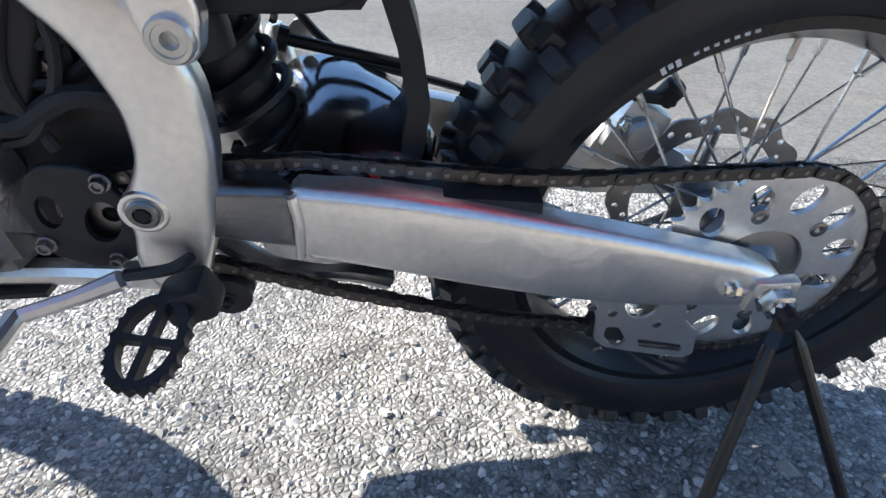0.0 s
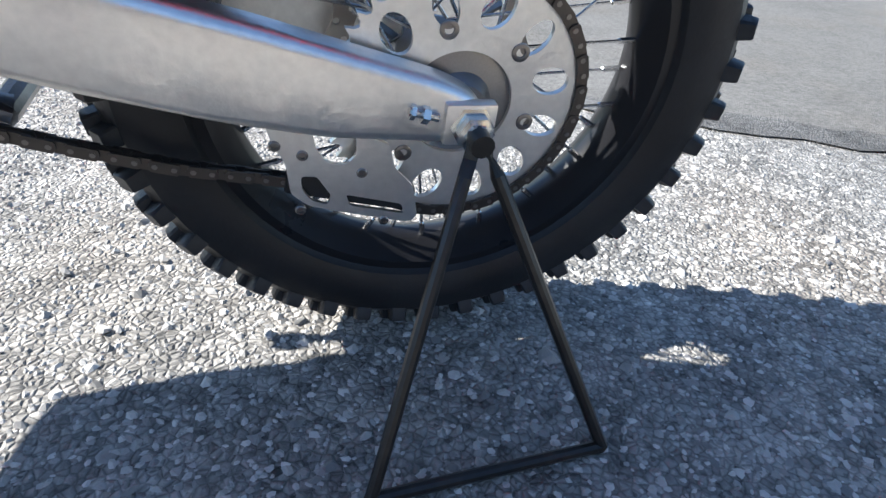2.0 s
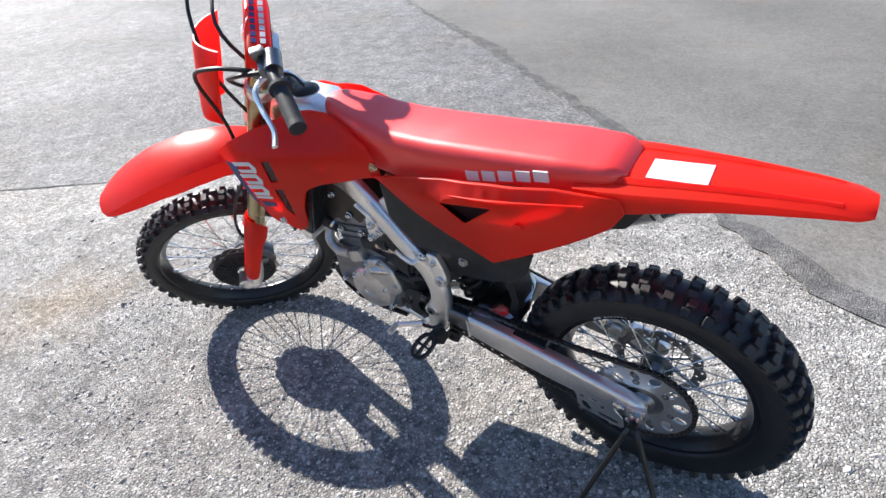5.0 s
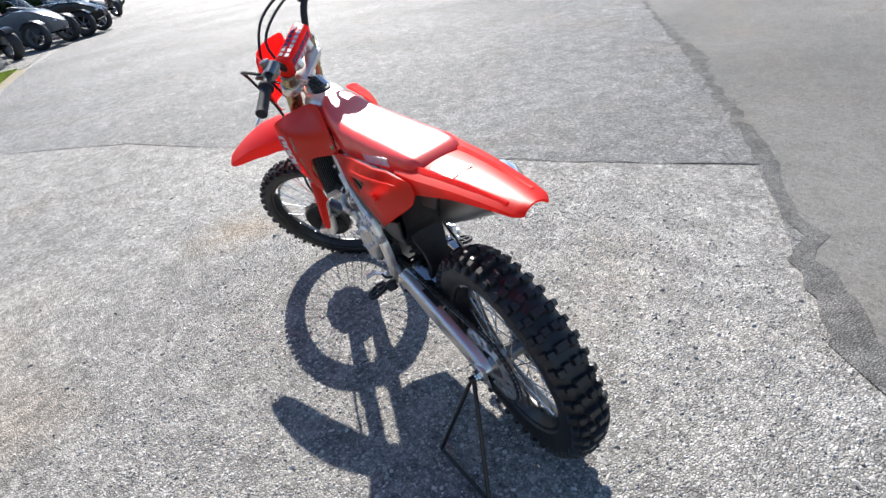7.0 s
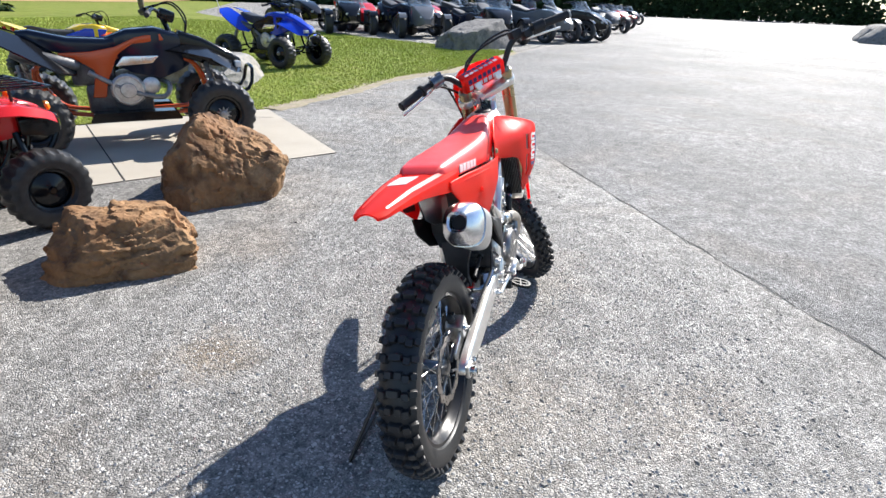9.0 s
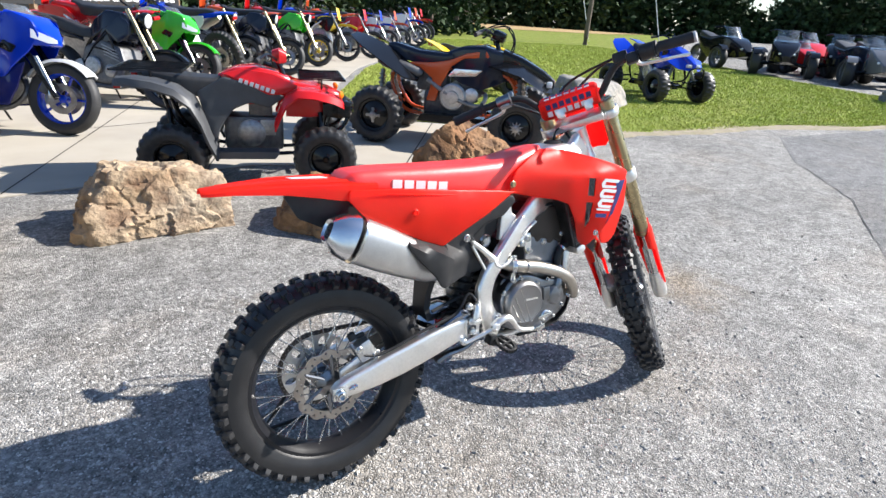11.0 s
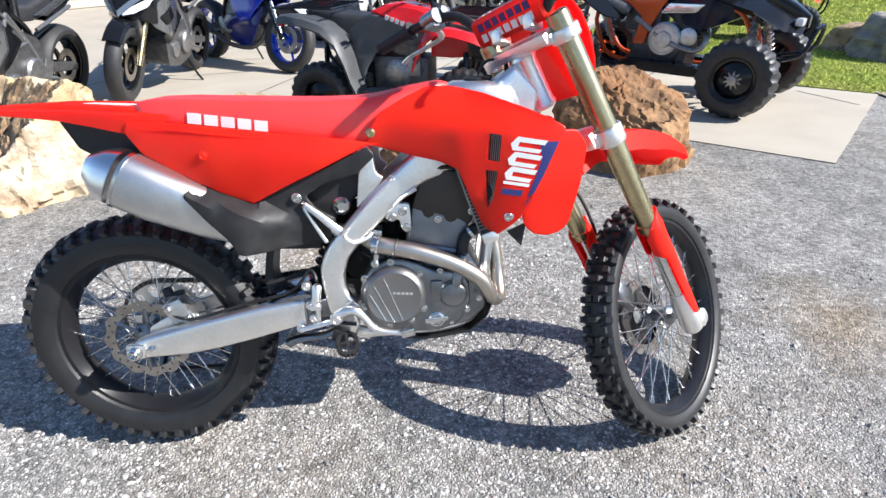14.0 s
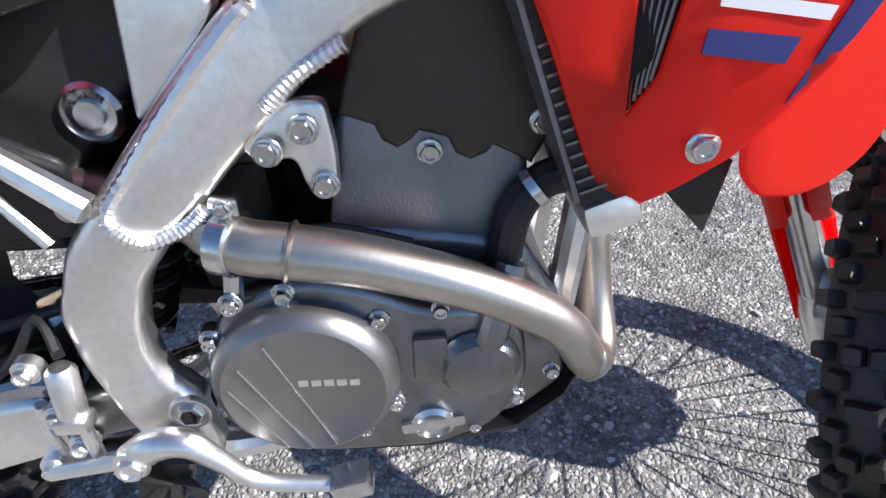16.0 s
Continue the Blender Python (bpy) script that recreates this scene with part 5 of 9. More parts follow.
# black side covers, airbox, mudguard
def cover_v(s, u, w):
    """Half width of a side cover; the one beside the muffler swells over it."""
    if s > 0:
        return 0.112 - 0.3 * max(0, 0.7 - w)
    swell = min(1, max(0, (0.797 - 0.41 * (u - 0.23) - w) / 0.025)) * min(1, max(0, (0.48 - u) / 0.14))
    return 0.112 - 0.3 * max(0, 0.7 - w) * (1 - swell) + 0.066 * swell


for s, poly in ((-1, [(0.358, 0.746), (0.521, 0.816), (0.632, 0.866), (0.65, 0.845), (0.6, 0.8), (0.525, 0.78), (0.478, 0.75), (0.5, 0.72), (0.548, 0.692), (0.527, 0.622), (0.43, 0.624), (0.36, 0.622), (0.326, 0.624), (0.305, 0.663), (0.262, 0.709), (0.215, 0.768), (0.225, 0.782), (0.26, 0.79)]),
                (1, [(0.63, 0.866), (0.628, 0.765), (0.54, 0.662), (0.5, 0.6), (0.42, 0.6), (0.33, 0.63), (0.272, 0.69), (0.25, 0.76), (0.334, 0.73), (0.485, 0.795)])):
    part("side_cover", sheet(round_poly(poly, 0.01), (), lambda u, w: s * cover_v(s, u, w), 0.006, 0.02, 0.004), BLACK, bike, "textured black plastic side cover")
    bb = B()
    bolt(bb, (0.457, -0.112, 0.746) if s < 0 else (0.436, 0.106, 0.675), (0, s, 0), 0.009)
    part("side_cover_bolt", bb, CHROME if s < 0 else DISC, bike)
part("airbox", sheet([(0.36, 0.9), (0.62, 0.86), (0.63, 0.77), (0.53, 0.67), (0.5, 0.6), (0.39, 0.6), (0.33, 0.68), (0.32, 0.78)], (), lambda u, w: -0.072, 0, 0.1, 0.01, back=lambda u, w: 0.072), BLACK, bike, "black plastic airbox")
gb = B()
loft(gb, [[(u, v, w) for v in (-h, -h * 0.5, h * 0.5, h)] + [(u - 0.02, v * 0.96, w) for v in (h, h * 0.5, -h * 0.5, -h)] for u, w, h in ((0.395, 0.66, 0.06), (0.378, 0.61, 0.055), (0.365, 0.56, 0.042), (0.358, 0.51, 0.04), (0.365, 0.47, 0.05), (0.38, 0.44, 0.055))])
part("mudguard", gb, BLACK, bike, "black plastic inner rear mudguard")
for s, poly in ((1, [(0.13, 0.93), (0.0, 0.938), (-0.05, 0.93), (-0.03, 0.92), (0.045, 0.885), (0.078, 0.838), (0.16, 0.82)]),
                (-1, [(0.13, 0.93), (0.0, 0.938), (-0.09, 0.93), (-0.055, 0.862), (0.025, 0.82), (0.16, 0.79)])):
    part("inner_fender", sheet(round_poly(poly, 0.01), (), lambda u, w: s * 0.058, 0.004, 0.05), BLACK, bike, "black inner rear fender")

# red bodywork
fend_hw = lerp_table([(-0.285, 0.03), (-0.27, 0.043), (-0.22, 0.052), (-0.1, 0.068), (0.02, 0.085), (0.1, 0.094), (0.17, 0.094)])
fend_w = lerp_table([(-0.285, 0.957), (-0.2, 0.963), (-0.05, 0.962), (0.08, 0.955), (0.17, 0.95)])
fend_sk = lerp_table([(-0.285, 0.006), (-0.2, 0.012), (-0.05, 0.024), (0.05, 0.04), (0.17, 0.05)])


def arch(u, hw, w, sk, th=0.004, crown=0.012):
    vs = np.linspace(-1, 1, 13)
    o = [(u, hw * 1.02, w - crown - sk)] + [(u, -hw * v, w - crown * abs(v) ** 2.2) for v in vs] + [(u, -hw * 1.02, w - crown - sk)]
    i = [(u, -hw * 1.02 + th, w - crown - sk)] + [(u, (hw - th) * v, w - th - crown * abs(v) ** 2.2) for v in vs] + [(u, hw * 1.02 - th, w - crown - sk)]
    return o + i


fb = B()
loft(fb, [arch(u, fend_hw(u), fend_w(u), fend_sk(u)) for u in (-0.285, -0.278, -0.265, -0.22, -0.15, -0.08, 0.0, 0.06, 0.12, 0.17)])
rf = part("rear_fender", fb, RED, bike, "glossy red rear fender")
for s in (1, -1):
    fb = B()
    loft(fb, [[(u, s * a, fend_w(u) + 0.0015 - 0.012 * (a / fend_hw(u)) ** 2.2 + b) for a, b in ((fend_hw(u) * 0.56, 0), (fend_hw(u) * 0.66, h), (fend_hw(u) * 0.76, 0))] for u, h in ((0.15, 0.001), (0.05, 0.007), (-0.1, 0.006), (-0.24, 0.001))], True, False)
    part("rib", fb, RED, rf)
fb = B()
loft(fb, [[(u, v, fend_w(u) - 0.012 * (abs(v) / fend_hw(u)) ** 2.2 + dz) for v, dz in ((-0.012, 0.002), (0.046, 0.002), (0.046, 0.0005), (-0.012, 0.0005))] for u in (0.052, 0.0, -0.05)])
part("label", fb, WHITE, rf, "blank white sticker")
pan_v = lerp_table([(0.06, 0.093), (0.15, 0.108), (0.28, 0.13), (0.4, 0.132), (0.52, 0.122), (0.64, 0.1)])
PAN_L = [(0.66, 0.872), (0.628, 0.868), (0.522, 0.815), (0.44, 0.773), (0.338, 0.723), (0.274, 0.76), (0.19, 0.81), (0.13, 0.846), (0.09, 0.873), (0.069, 0.905), (0.083, 0.934), (0.2, 0.934), (0.33, 0.922), (0.451, 0.908), (0.56, 0.894)]
PAN_R = [(0.66, 0.872), (0.628, 0.868), (0.522, 0.818), (0.44, 0.78), (0.36, 0.738), (0.3, 0.76), (0.239, 0.79), (0.17, 0.826), (0.115, 0.856), (0.075, 0.905), (0.083, 0.93), (0.2, 0.926), (0.33, 0.914), (0.451, 0.9), (0.56, 0.888)]
for s in (1, -1):
    hole = [round_poly([(0.45, 0.868), (0.318, 0.884), (0.388, 0.83)], 0.006)] if s > 0 else []
    pn = part("side_panel", sheet(round_poly(PAN_L if s > 0 else PAN_R, 0.008), hole, lambda u, w: s * (pan_v(u) - (0.9 if s > 0 else 0.32) * max(0, w - 0.88 - 0.16 * max(0, 0.45 - u)) + 0.012 * math.sin(max(0, min(1, (0.93 - w) / 0.17)) * math.pi)), 0.004, 0.022, 0.004), RED, bike, "red plastic side panel")
    bb = B()
    bolt(bb, (0.262, s * 0.139, 0.855), (0, s, 0), 0.008, 0.004)
    part("panel_bolt", bb, RED, pn)
    if s > 0:
        hb = sheet([(0.46, 0.875), (0.31, 0.89), (0.388, 0.82)], (), lambda u, w: 0.118, 0.003, step=0)
        part("intake_mesh", hb, HOLE, pn)
    fb = B()
    tube(fb, [(0.14, s * 0.115, 0.918), (0.3, s * 0.136, 0.902), (0.42, s * 0.135, 0.89)], [0.001, 0.004, 0.001], 8)
    part("rib", fb, RED, pn)

SEATS = [(0.083, 0.05, 0.95, 0.94), (0.093, 0.066, 0.962, 0.932), (0.12, 0.075, 0.968, 0.925), (0.2, 0.083, 0.97, 0.916), (0.35, 0.087, 0.966, 0.9), (0.5, 0.088, 0.963, 0.882), (0.6, 0.086, 0.965, 0.868), (0.66, 0.08, 0.974, 0.875), (0.72, 0.072, 0.988, 0.9), (0.78, 0.058, 1.0, 0.94), (0.815, 0.035, 1.003, 0.97), (0.825, 0.012, 0.998, 0.985)]


def seat_ring(u, hw, top, bot):
    r = min(0.03, hw * 0.5, (top - bot) * 0.48)
    o = []
    for cx, cz, a0 in ((hw - r, top - r, 0), (-hw + r, top - r, 90), (-hw + r * 0.3, bot + r * 0.3, 180), (hw - r * 0.3, bot + r * 0.3, 270)):
        q = r if a0 < 180 else r * 0.3
        for k in range(6):
            a = radians(a0 + 18 * k)
            o.append((u, cx + q * math.cos(a), cz + q * math.sin(a) + (0.006 * math.sin(a) if a0 < 180 else 0)))
    return o


sb = B()
sv = [np.interp(np.linspace(0.083, 0.825, 40), [x[0] for x in SEATS], [x[k] for x in SEATS]) for k in range(4)]
loft(sb, [seat_ring(*[float(sv[k][i]) for k in range(4)]) for i in range(40)])
seat = part("seat", sb, RED_SEAT, bike, "red vinyl gripper seat with white lettering blocks")
for s in (1, -1):
    for i in range(5):
        u0 = 0.214 + 0.038 * i
        t0, t1 = (0.96 - 0.028 * i / 4, 0.934 - 0.028 * i / 4) if s > 0 else (0.949 - 0.018 * i / 4, 0.922 - 0.018 * i / 4)
        lt = sheet([(u0 + 0.004, t1), (u0 + 0.034, t1 - 0.003), (u0 + 0.036, t0 - 0.006), (u0 + 0.006, t0 - 0.003)], (), lambda u, w: s * (0.0886 if u > 0.3 else 0.087), 0.004, step=0)
        pieces("lettering_block", lt, WHITE, seat)

shr_base = lerp_table([(0.6, 0.098), (0.68, 0.108), (0.76, 0.13), (0.86, 0.16), (0.95, 0.182), (1.05, 0.188), (1.1, 0.182)])


def shr(u, w):
    b = shr_base(u)
    f = max(0.0, min(1.0, (w - 0.9) / 0.1))
    f = f * f * (3 - 2 * f)
    top = 0.075 + 0.07 * max(0, min(1, (u - 0.86) / 0.2))
    b = b * (1 - f) + min(b, top) * f
    return b - max(0, 0.76 - w) * 0.35


SHR = [(0.628, 0.87), (0.733, 0.847), (0.8, 0.835), (0.842, 0.818), (0.856, 0.786), (0.873, 0.745), (0.893, 0.7), (0.91, 0.664), (0.92, 0.652), (0.934, 0.65), (0.965, 0.675), (0.99, 0.7), (1.006, 0.735), (1.026, 0.782), (1.044, 0.822), (1.062, 0.868), (1.084, 0.916), (1.04, 0.938), (0.99, 0.957), (0.904, 0.985), (0.83, 1.0), (0.775, 1.0), (0.72, 0.975), (0.66, 0.94), (0.635, 0.905)]
V1 = [(0.911, 0.903), (0.938, 0.9), (0.935, 0.838), (0.908, 0.843)]
V2 = [(0.904, 0.82), (0.932, 0.818), (0.923, 0.75), (0.912, 0.724)]
for s in (1, -1):
    sh = part("radiator_shroud", sheet(round_poly(SHR, 0.01), [round_poly(V1, 0.004), round_poly(V2, 0.004)], lambda u, w: s * shr(u, w), 0.004, 0.018, 0.004), RED, bike, "red radiator shroud with navy and white graphics")
    nv = sheet([(1.022, 0.884), (1.066, 0.886), (1.052, 0.851), (1.036, 0.812), (1.018, 0.773), (0.998, 0.735), (1.003, 0.768), (1.018, 0.81), (1.03, 0.85)], (), lambda u, w: s * (shr(u, w) + 0.0016), 0.001, 0.015)
    part("navy_graphic", nv, NAVY, sh)
    for k, (u0, w0) in enumerate(((0.97, 0.881), (0.964, 0.847), (0.958, 0.814))):
        q = 0.07 - 0.004 * k
        c = [(u0 - 0.012, w0), (u0 + 0.004, w0 + 0.016), (u0 + q, w0 + 0.006), (u0 + q - 0.006, w0 - 0.004), (u0 + 0.008, w0 + 0.004), (u0 + 0.004, w0 - 0.006), (u0 + q - 0.012, w0 - 0.014), (u0 + q - 0.018, w0 - 0.022), (u0 - 0.008, w0 - 0.014)]
        part("white_graphic", sheet(c, (), lambda u, w: s * (shr(u, w) + 0.002), 0.001, 0.015), WHITE, sh)
    part("white_bar", sheet([(0.944, 0.797), (1.004, 0.789), (1.002, 0.782), (0.944, 0.79)], (), lambda u, w: s * (shr(u, w) + 0.002), 0.001, 0.02), WHITE, sh)
    part("navy_bar", sheet([(0.941, 0.779), (0.99, 0.774), (0.985, 0.76), (0.94, 0.766)], (), lambda u, w: s * (shr(u, w) + 0.002), 0.001, 0.02), NAVY, sh)
    bb = B()
    bolt(bb, (0.962, s * (shr(0.962, 0.706) + 0.001), 0.706), (0, s, 0), 0.008, 0.005)
    part("shroud_bolt", bb, CHROME, sh)
    bb = B()
    bolt(bb, (0.64, s * 0.104, 0.897), (0, s, 0), 0.008, 0.005)
    part("panel_bolt", bb, GOLD, sh)
    SH2 = [(1.05, 0.905), (1.12, 0.905), (1.149, 0.868), (1.141, 0.79), (1.131, 0.73), (1.12, 0.67), (1.1, 0.65), (1.07, 0.642), (1.03, 0.65), (1.005, 0.675), (0.995, 0.705), (1.01, 0.76), (1.03, 0.82)]
    s2 = lambda u, w: s * (0.168 - max(0, u - 1.0) * 0.28 - max(0, 0.78 - w) * 0.2)
    part("shroud_duct", sheet(round_poly(SH2, 0.012), (), s2, 0.004, 0.02, 0.004), RED, sh, "red front duct of the shroud")
    part("louver_tip", sheet(round_poly([(0.965, 0.655), (1.012, 0.678), (1.003, 0.616)], 0.004), (), lambda u, w: s * 0.122, 0.004, 0.03), BLACK, sh, "black duct tip under the shroud")
    rb = B()
    box(rb, (0.872, s * 0.095, 0.782), (0.035, 0.092, 0.27), Matrix.Rotation(radians(-20), 3, "Y"), 0.005)
    rad = part("radiator", rb, BLACK, bike, "dark aluminium radiator")
    rb = B()
    for i in range(13):
        box(rb, (0.872, s * (0.053 + 0.0069 * i), 0.782), (0.042, 0.0014, 0.255), Matrix.Rotation(radians(-20), 3, "Y"))
    pieces("fin", rb, ALU_CAST, rad)
    rb = B()
    for i in range(14, 26):
        box(rb, (0.872 + 0.342 * (0.0095 * i - 0.12), s * 0.1415, 0.782 - 0.94 * (0.0095 * i - 0.12)), (0.034, 0.002, 0.002), Matrix.Rotation(radians(-20), 3, "Y"))
    pieces("side_fin", rb, ALU_CAST, rad)
    rb = B()
    box(rb, (0.922, s * 0.096, 0.647), (0.042, 0.098, 0.03), Matrix.Rotation(radians(-20), 3, "Y"), 0.01)
    part("radiator_tank", rb, ALU, rad, "silver lower radiator tank")
    for V in (V1, V2):
        cu, cw = sum(q[0] for q in V) / 4, sum(q[1] for q in V) / 4
        big = [(cu + (q[0] - cu) * 1.8, cw + (q[1] - cw) * 1.2) for q in V]
        part("vent_backing", sheet(big, (), lambda u, w: s * (shr(u, w) - 0.0095), 0.002, 0.01), HOLE, sh)
    rb = B()
    for k, V in enumerate((V1, V2)):
        for i in range(6):
            t = (i + 0.5) / 6
            a = Vector(V[0]).lerp(Vector(V[1]), t)
            b = Vector(V[3]).lerp(Vector(V[2]), t)
            rod(rb, (a.x, s * (shr(a.x, a.y) - 0.0065), a.y), (b.x, s * (shr(b.x, b.y) - 0.0065), b.y), 0.0012, 5)
    pieces("louver", rb, ALU_CAST, sh)
tk = B()
loft(tk, [seat_ring(u, hw, t, b) for u, hw, t, b in ((0.8, 0.05, 0.985, 0.9), (0.84, 0.065, 1.0, 0.86), (0.92, 0.07, 1.003, 0.84), (0.98, 0.06, 0.99, 0.86), (1.0, 0.04, 0.97, 0.88))])
tank = part("fuel_tank", tk, ALU, bike, "aluminium fuel tank top")
tk = B()
lathe(tk, [(0.034, 0), (0.035, 0.012), (0.028, 0.017), (0.01, 0.018)], (0.9, 0, 1.0), (0, 0, 1), 24)
tube(tk, [(0.9, 0, 1.02), (0.92, 0.01, 1.05), (0.97, 0.03, 1.055), (1.01, 0.035, 1.03)], 0.004, 6)
part("fuel_cap", tk, BLACK, tank)

# foot pegs, levers
for s in (1, -1):
    P, hs = [], []
    for i in range(72):
        a = 2 * math.pi * i / 72
        k = 1.07 if i % 3 == 0 and math.sin(a) > -0.6 else 0.98
        P.append((0.033 * k * math.copysign(abs(math.cos(a)) ** 0.8, math.cos(a)), 0.046 + 0.047 * k * math.copysign(abs(math.sin(a)) ** 0.85, math.sin(a))))
    for sx in (1, -1):
        for sy in (1, -1):
            hs.append(round_poly([(sx * 0.0035, 0.046 + sy * 0.003)] + [(sx * (0.0255 * math.cos(a)), 0.046 + sy * (0.039 * math.sin(a))) for a in (0.1, 0.5, 0.9, 1.25, 1.42)], 0.003))
    pg = sheet(P, hs, lambda u, w: 0.007, 0.014, 0)
    M = Matrix.Translation((0.556, s * 0.145, 0.398)) @ Matrix.Rotation(radians(-s * (90 + 18)), 4, "X") @ Matrix.Rotation(radians(12), 4, "Y") @ Matrix.Scale(0.84, 4)
    peg = part("foot_peg", pg, BLACK, bike, "black toothed steel foot peg", m=M, smooth=20)
    kb = B()
    box(kb, (0.543, s * 0.136, 0.39), (0.042, 0.036, 0.034), Matrix.Rotation(radians(20), 3, "Y"), 0.007)
    tube(kb, [(0.54, s * 0.12, 0.42), (0.55, s * 0.14, 0.425), (0.585, s * 0.14, 0.42)], 0.005, 6)
    part("peg_bracket", kb, BLACK, peg)
pb = B()
tube(pb, [(0.53, -0.15, 0.44), (0.556, -0.158, 0.462), (0.586, -0.162, 0.468), (0.608, -0.164, 0.448), (0.628, -0.164, 0.422), (0.655, -0.164, 0.41), (0.7, -0.164, 0.404)], [0.013, 0.014, 0.012, 0.009, 0.008, 0.0075, 0.007], 12)
bolt(pb, (0.538, -0.163, 0.446), (0, -1, 0), 0.011)
bp_ = part("brake_pedal", pb, ALU, bike, "curved silver rear brake pedal")
pb = B()
box(pb, (0.716, -0.166, 0.409), (0.035, 0.026, 0.02), Matrix.Rotation(radians(-15), 3, "Y"), 0.003)
part("pedal_tip", pb, CHROME, bp_)
pb = B()
lathe(pb, [(0.009, 0), (0.012, 0.004), (0.012, 0.05), (0.008, 0.056)], (0.482, -0.125, 0.47), (0.15, 0, 1), 14)
lathe(pb, [(0.006, 0), (0.006, 0.05)], (0.488, -0.128, 0.42), (0, 0, 1), 10)
box(pb, (0.483, -0.128, 0.465), (0.028, 0.02, 0.014), bev=0.003)
rod(pb, (0.44, -0.13, 0.402), (0.55, -0.15, 0.44), 0.007, 8)
for u, w in ((0.468, 0.468), (0.462, 0.52), (0.44, 0.403), (0.475, 0.43)):
    lathe(pb, [(0.013, -0.01), (0.012, 0)], (u, -0.125, w), (0, -1, 0), 12)
    bolt(pb, (u, -0.125, w), (0, -1, 0), 0.007)
mc = part("brake_master_cylinder", pb, ALU, bike)
pb = B()
tube(pb, [(0.49, -0.12, 0.53), (0.47, -0.1, 0.555), (0.42, -0.105, 0.5), (0.3, -0.098, 0.465), (0.15, -0.09, 0.42), (0.08, -0.075, 0.44)], 0.0045, 6)
part("brake_hose", pb, BLACK, mc)
pb = B()
tube(pb, [(0.6, 0.115, 0.395), (0.64, 0.13, 0.388), (0.685, 0.142, 0.38)], [0.01, 0.007, 0.007], 8)
rod(pb, (0.684, 0.14, 0.38), (0.686, 0.178, 0.38), 0.009, 10)
part("shift_lever", pb, ALU, bike, "aluminium gear shift lever")
pb = B()
box(pb, (0.112, -0.06, 0.438), (0.058, 0.05, 0.062), Matrix.Rotation(radians(-25), 3, "Y"), 0.01)
box(pb, (0.136, -0.064, 0.42), (0.036, 0.036, 0.034), Matrix.Rotation(radians(-25), 3, "Y"), 0.006)
lathe(pb, [(0.019, 0), (0.019, 0.012), (0.015, 0.016), (0.006, 0.016)], (0.112, -0.037, 0.44), (0, 1, 0), 18)
cal = part("rear_brake_caliper", pb, ALU_CASE, bike, "cast rear brake caliper")
pb = B()
lathe(pb, [(0.013, 0), (0.013, 0.02), (0.009, 0.024)], (0.088, -0.05, 0.47), (-0.4, 0.3, 0.85), 12)
box(pb, (0.1, -0.045, 0.475), (0.05, 0.012, 0.012), Matrix.Rotation(radians(-10), 3, "Y"), 0.003)
part("brake_pad_clip", pb, BLACK, cal)
pb = B()
bolt(pb, (0.092, -0.085, 0.448), (0, -1, 0), 0.008)
bolt(pb, (0.14, -0.083, 0.42), (0, -1, 0), 0.007)
bolt(pb, (0.13, -0.034, 0.452), (0, 1, 0), 0.006)
pieces("bolt", pb, CHROME, cal)
pb = sheet(round_poly([(0.03, 0.36), (0.16, 0.4), (0.165, 0.425), (0.12, 0.44), (0.03, 0.39)], 0.008), (), lambda u, w: -0.074, 0.008, 0.03, 0.003)
part("caliper_bracket", pb, ALU, cal)

# front end, turned to full left lock
FU, FAX = 1.483, 1.567
AXF = Vector((-math.sin(radians(27)), 0, math.cos(radians(27))))
STEER = Matrix.Translation((FAX, 0, 0)) @ Matrix.Rotation(radians(45), 4, AXF) @ Matrix.Translation((-FAX, 0, 0))
MF = STEER @ Matrix.Translation((FU, 0, 0.335))
front = spoked_wheel(bike, "front_wheel", MF, 0.352, 0.044, 0.284, 40, 0.03, 0.032, "black spoked front wheel turned to the side", 0.013, 0.019, 0.018, 1.0)
part("brake_disc", rotor(0.122, 0.09, 0.052, 0.0035, 12), DISC, front, "drilled front brake disc", m=MF)
gb = B()
lathe(gb, [(0.03, 0.0), (0.06, 0.004), (0.1, 0.003), (0.108, -0.004), (0.108, -0.01), (0.1, -0.004), (0.03, -0.006)], (0, 0.075, 0), (0, 1, 0), 48, caps=False)
dg = part("disc_guard", gb, BLACK, bike, "black round front disc guard", m=MF)
gb = B()
for i in range(24):
    a = 2 * math.pi * i / 24
    rod(gb, (0.025 * math.cos(a), 0.078, 0.025 * math.sin(a)), (0.1 * math.cos(a), 0.08, 0.1 * math.sin(a)), 0.0022, 5)
for r in (0.05, 0.07, 0.09):
    lathe(gb, [(r, 0), (r + 0.003, 0.002)], (0, 0.0795, 0), (0, 1, 0), 40, caps=False)
pieces("guard_rib", gb, BLACK, dg, m=MF)
TOP, AXP = Vector((0.997, 0, 1.14)), Vector((1.456, 0, 0.317))
LEG = AXP - TOP
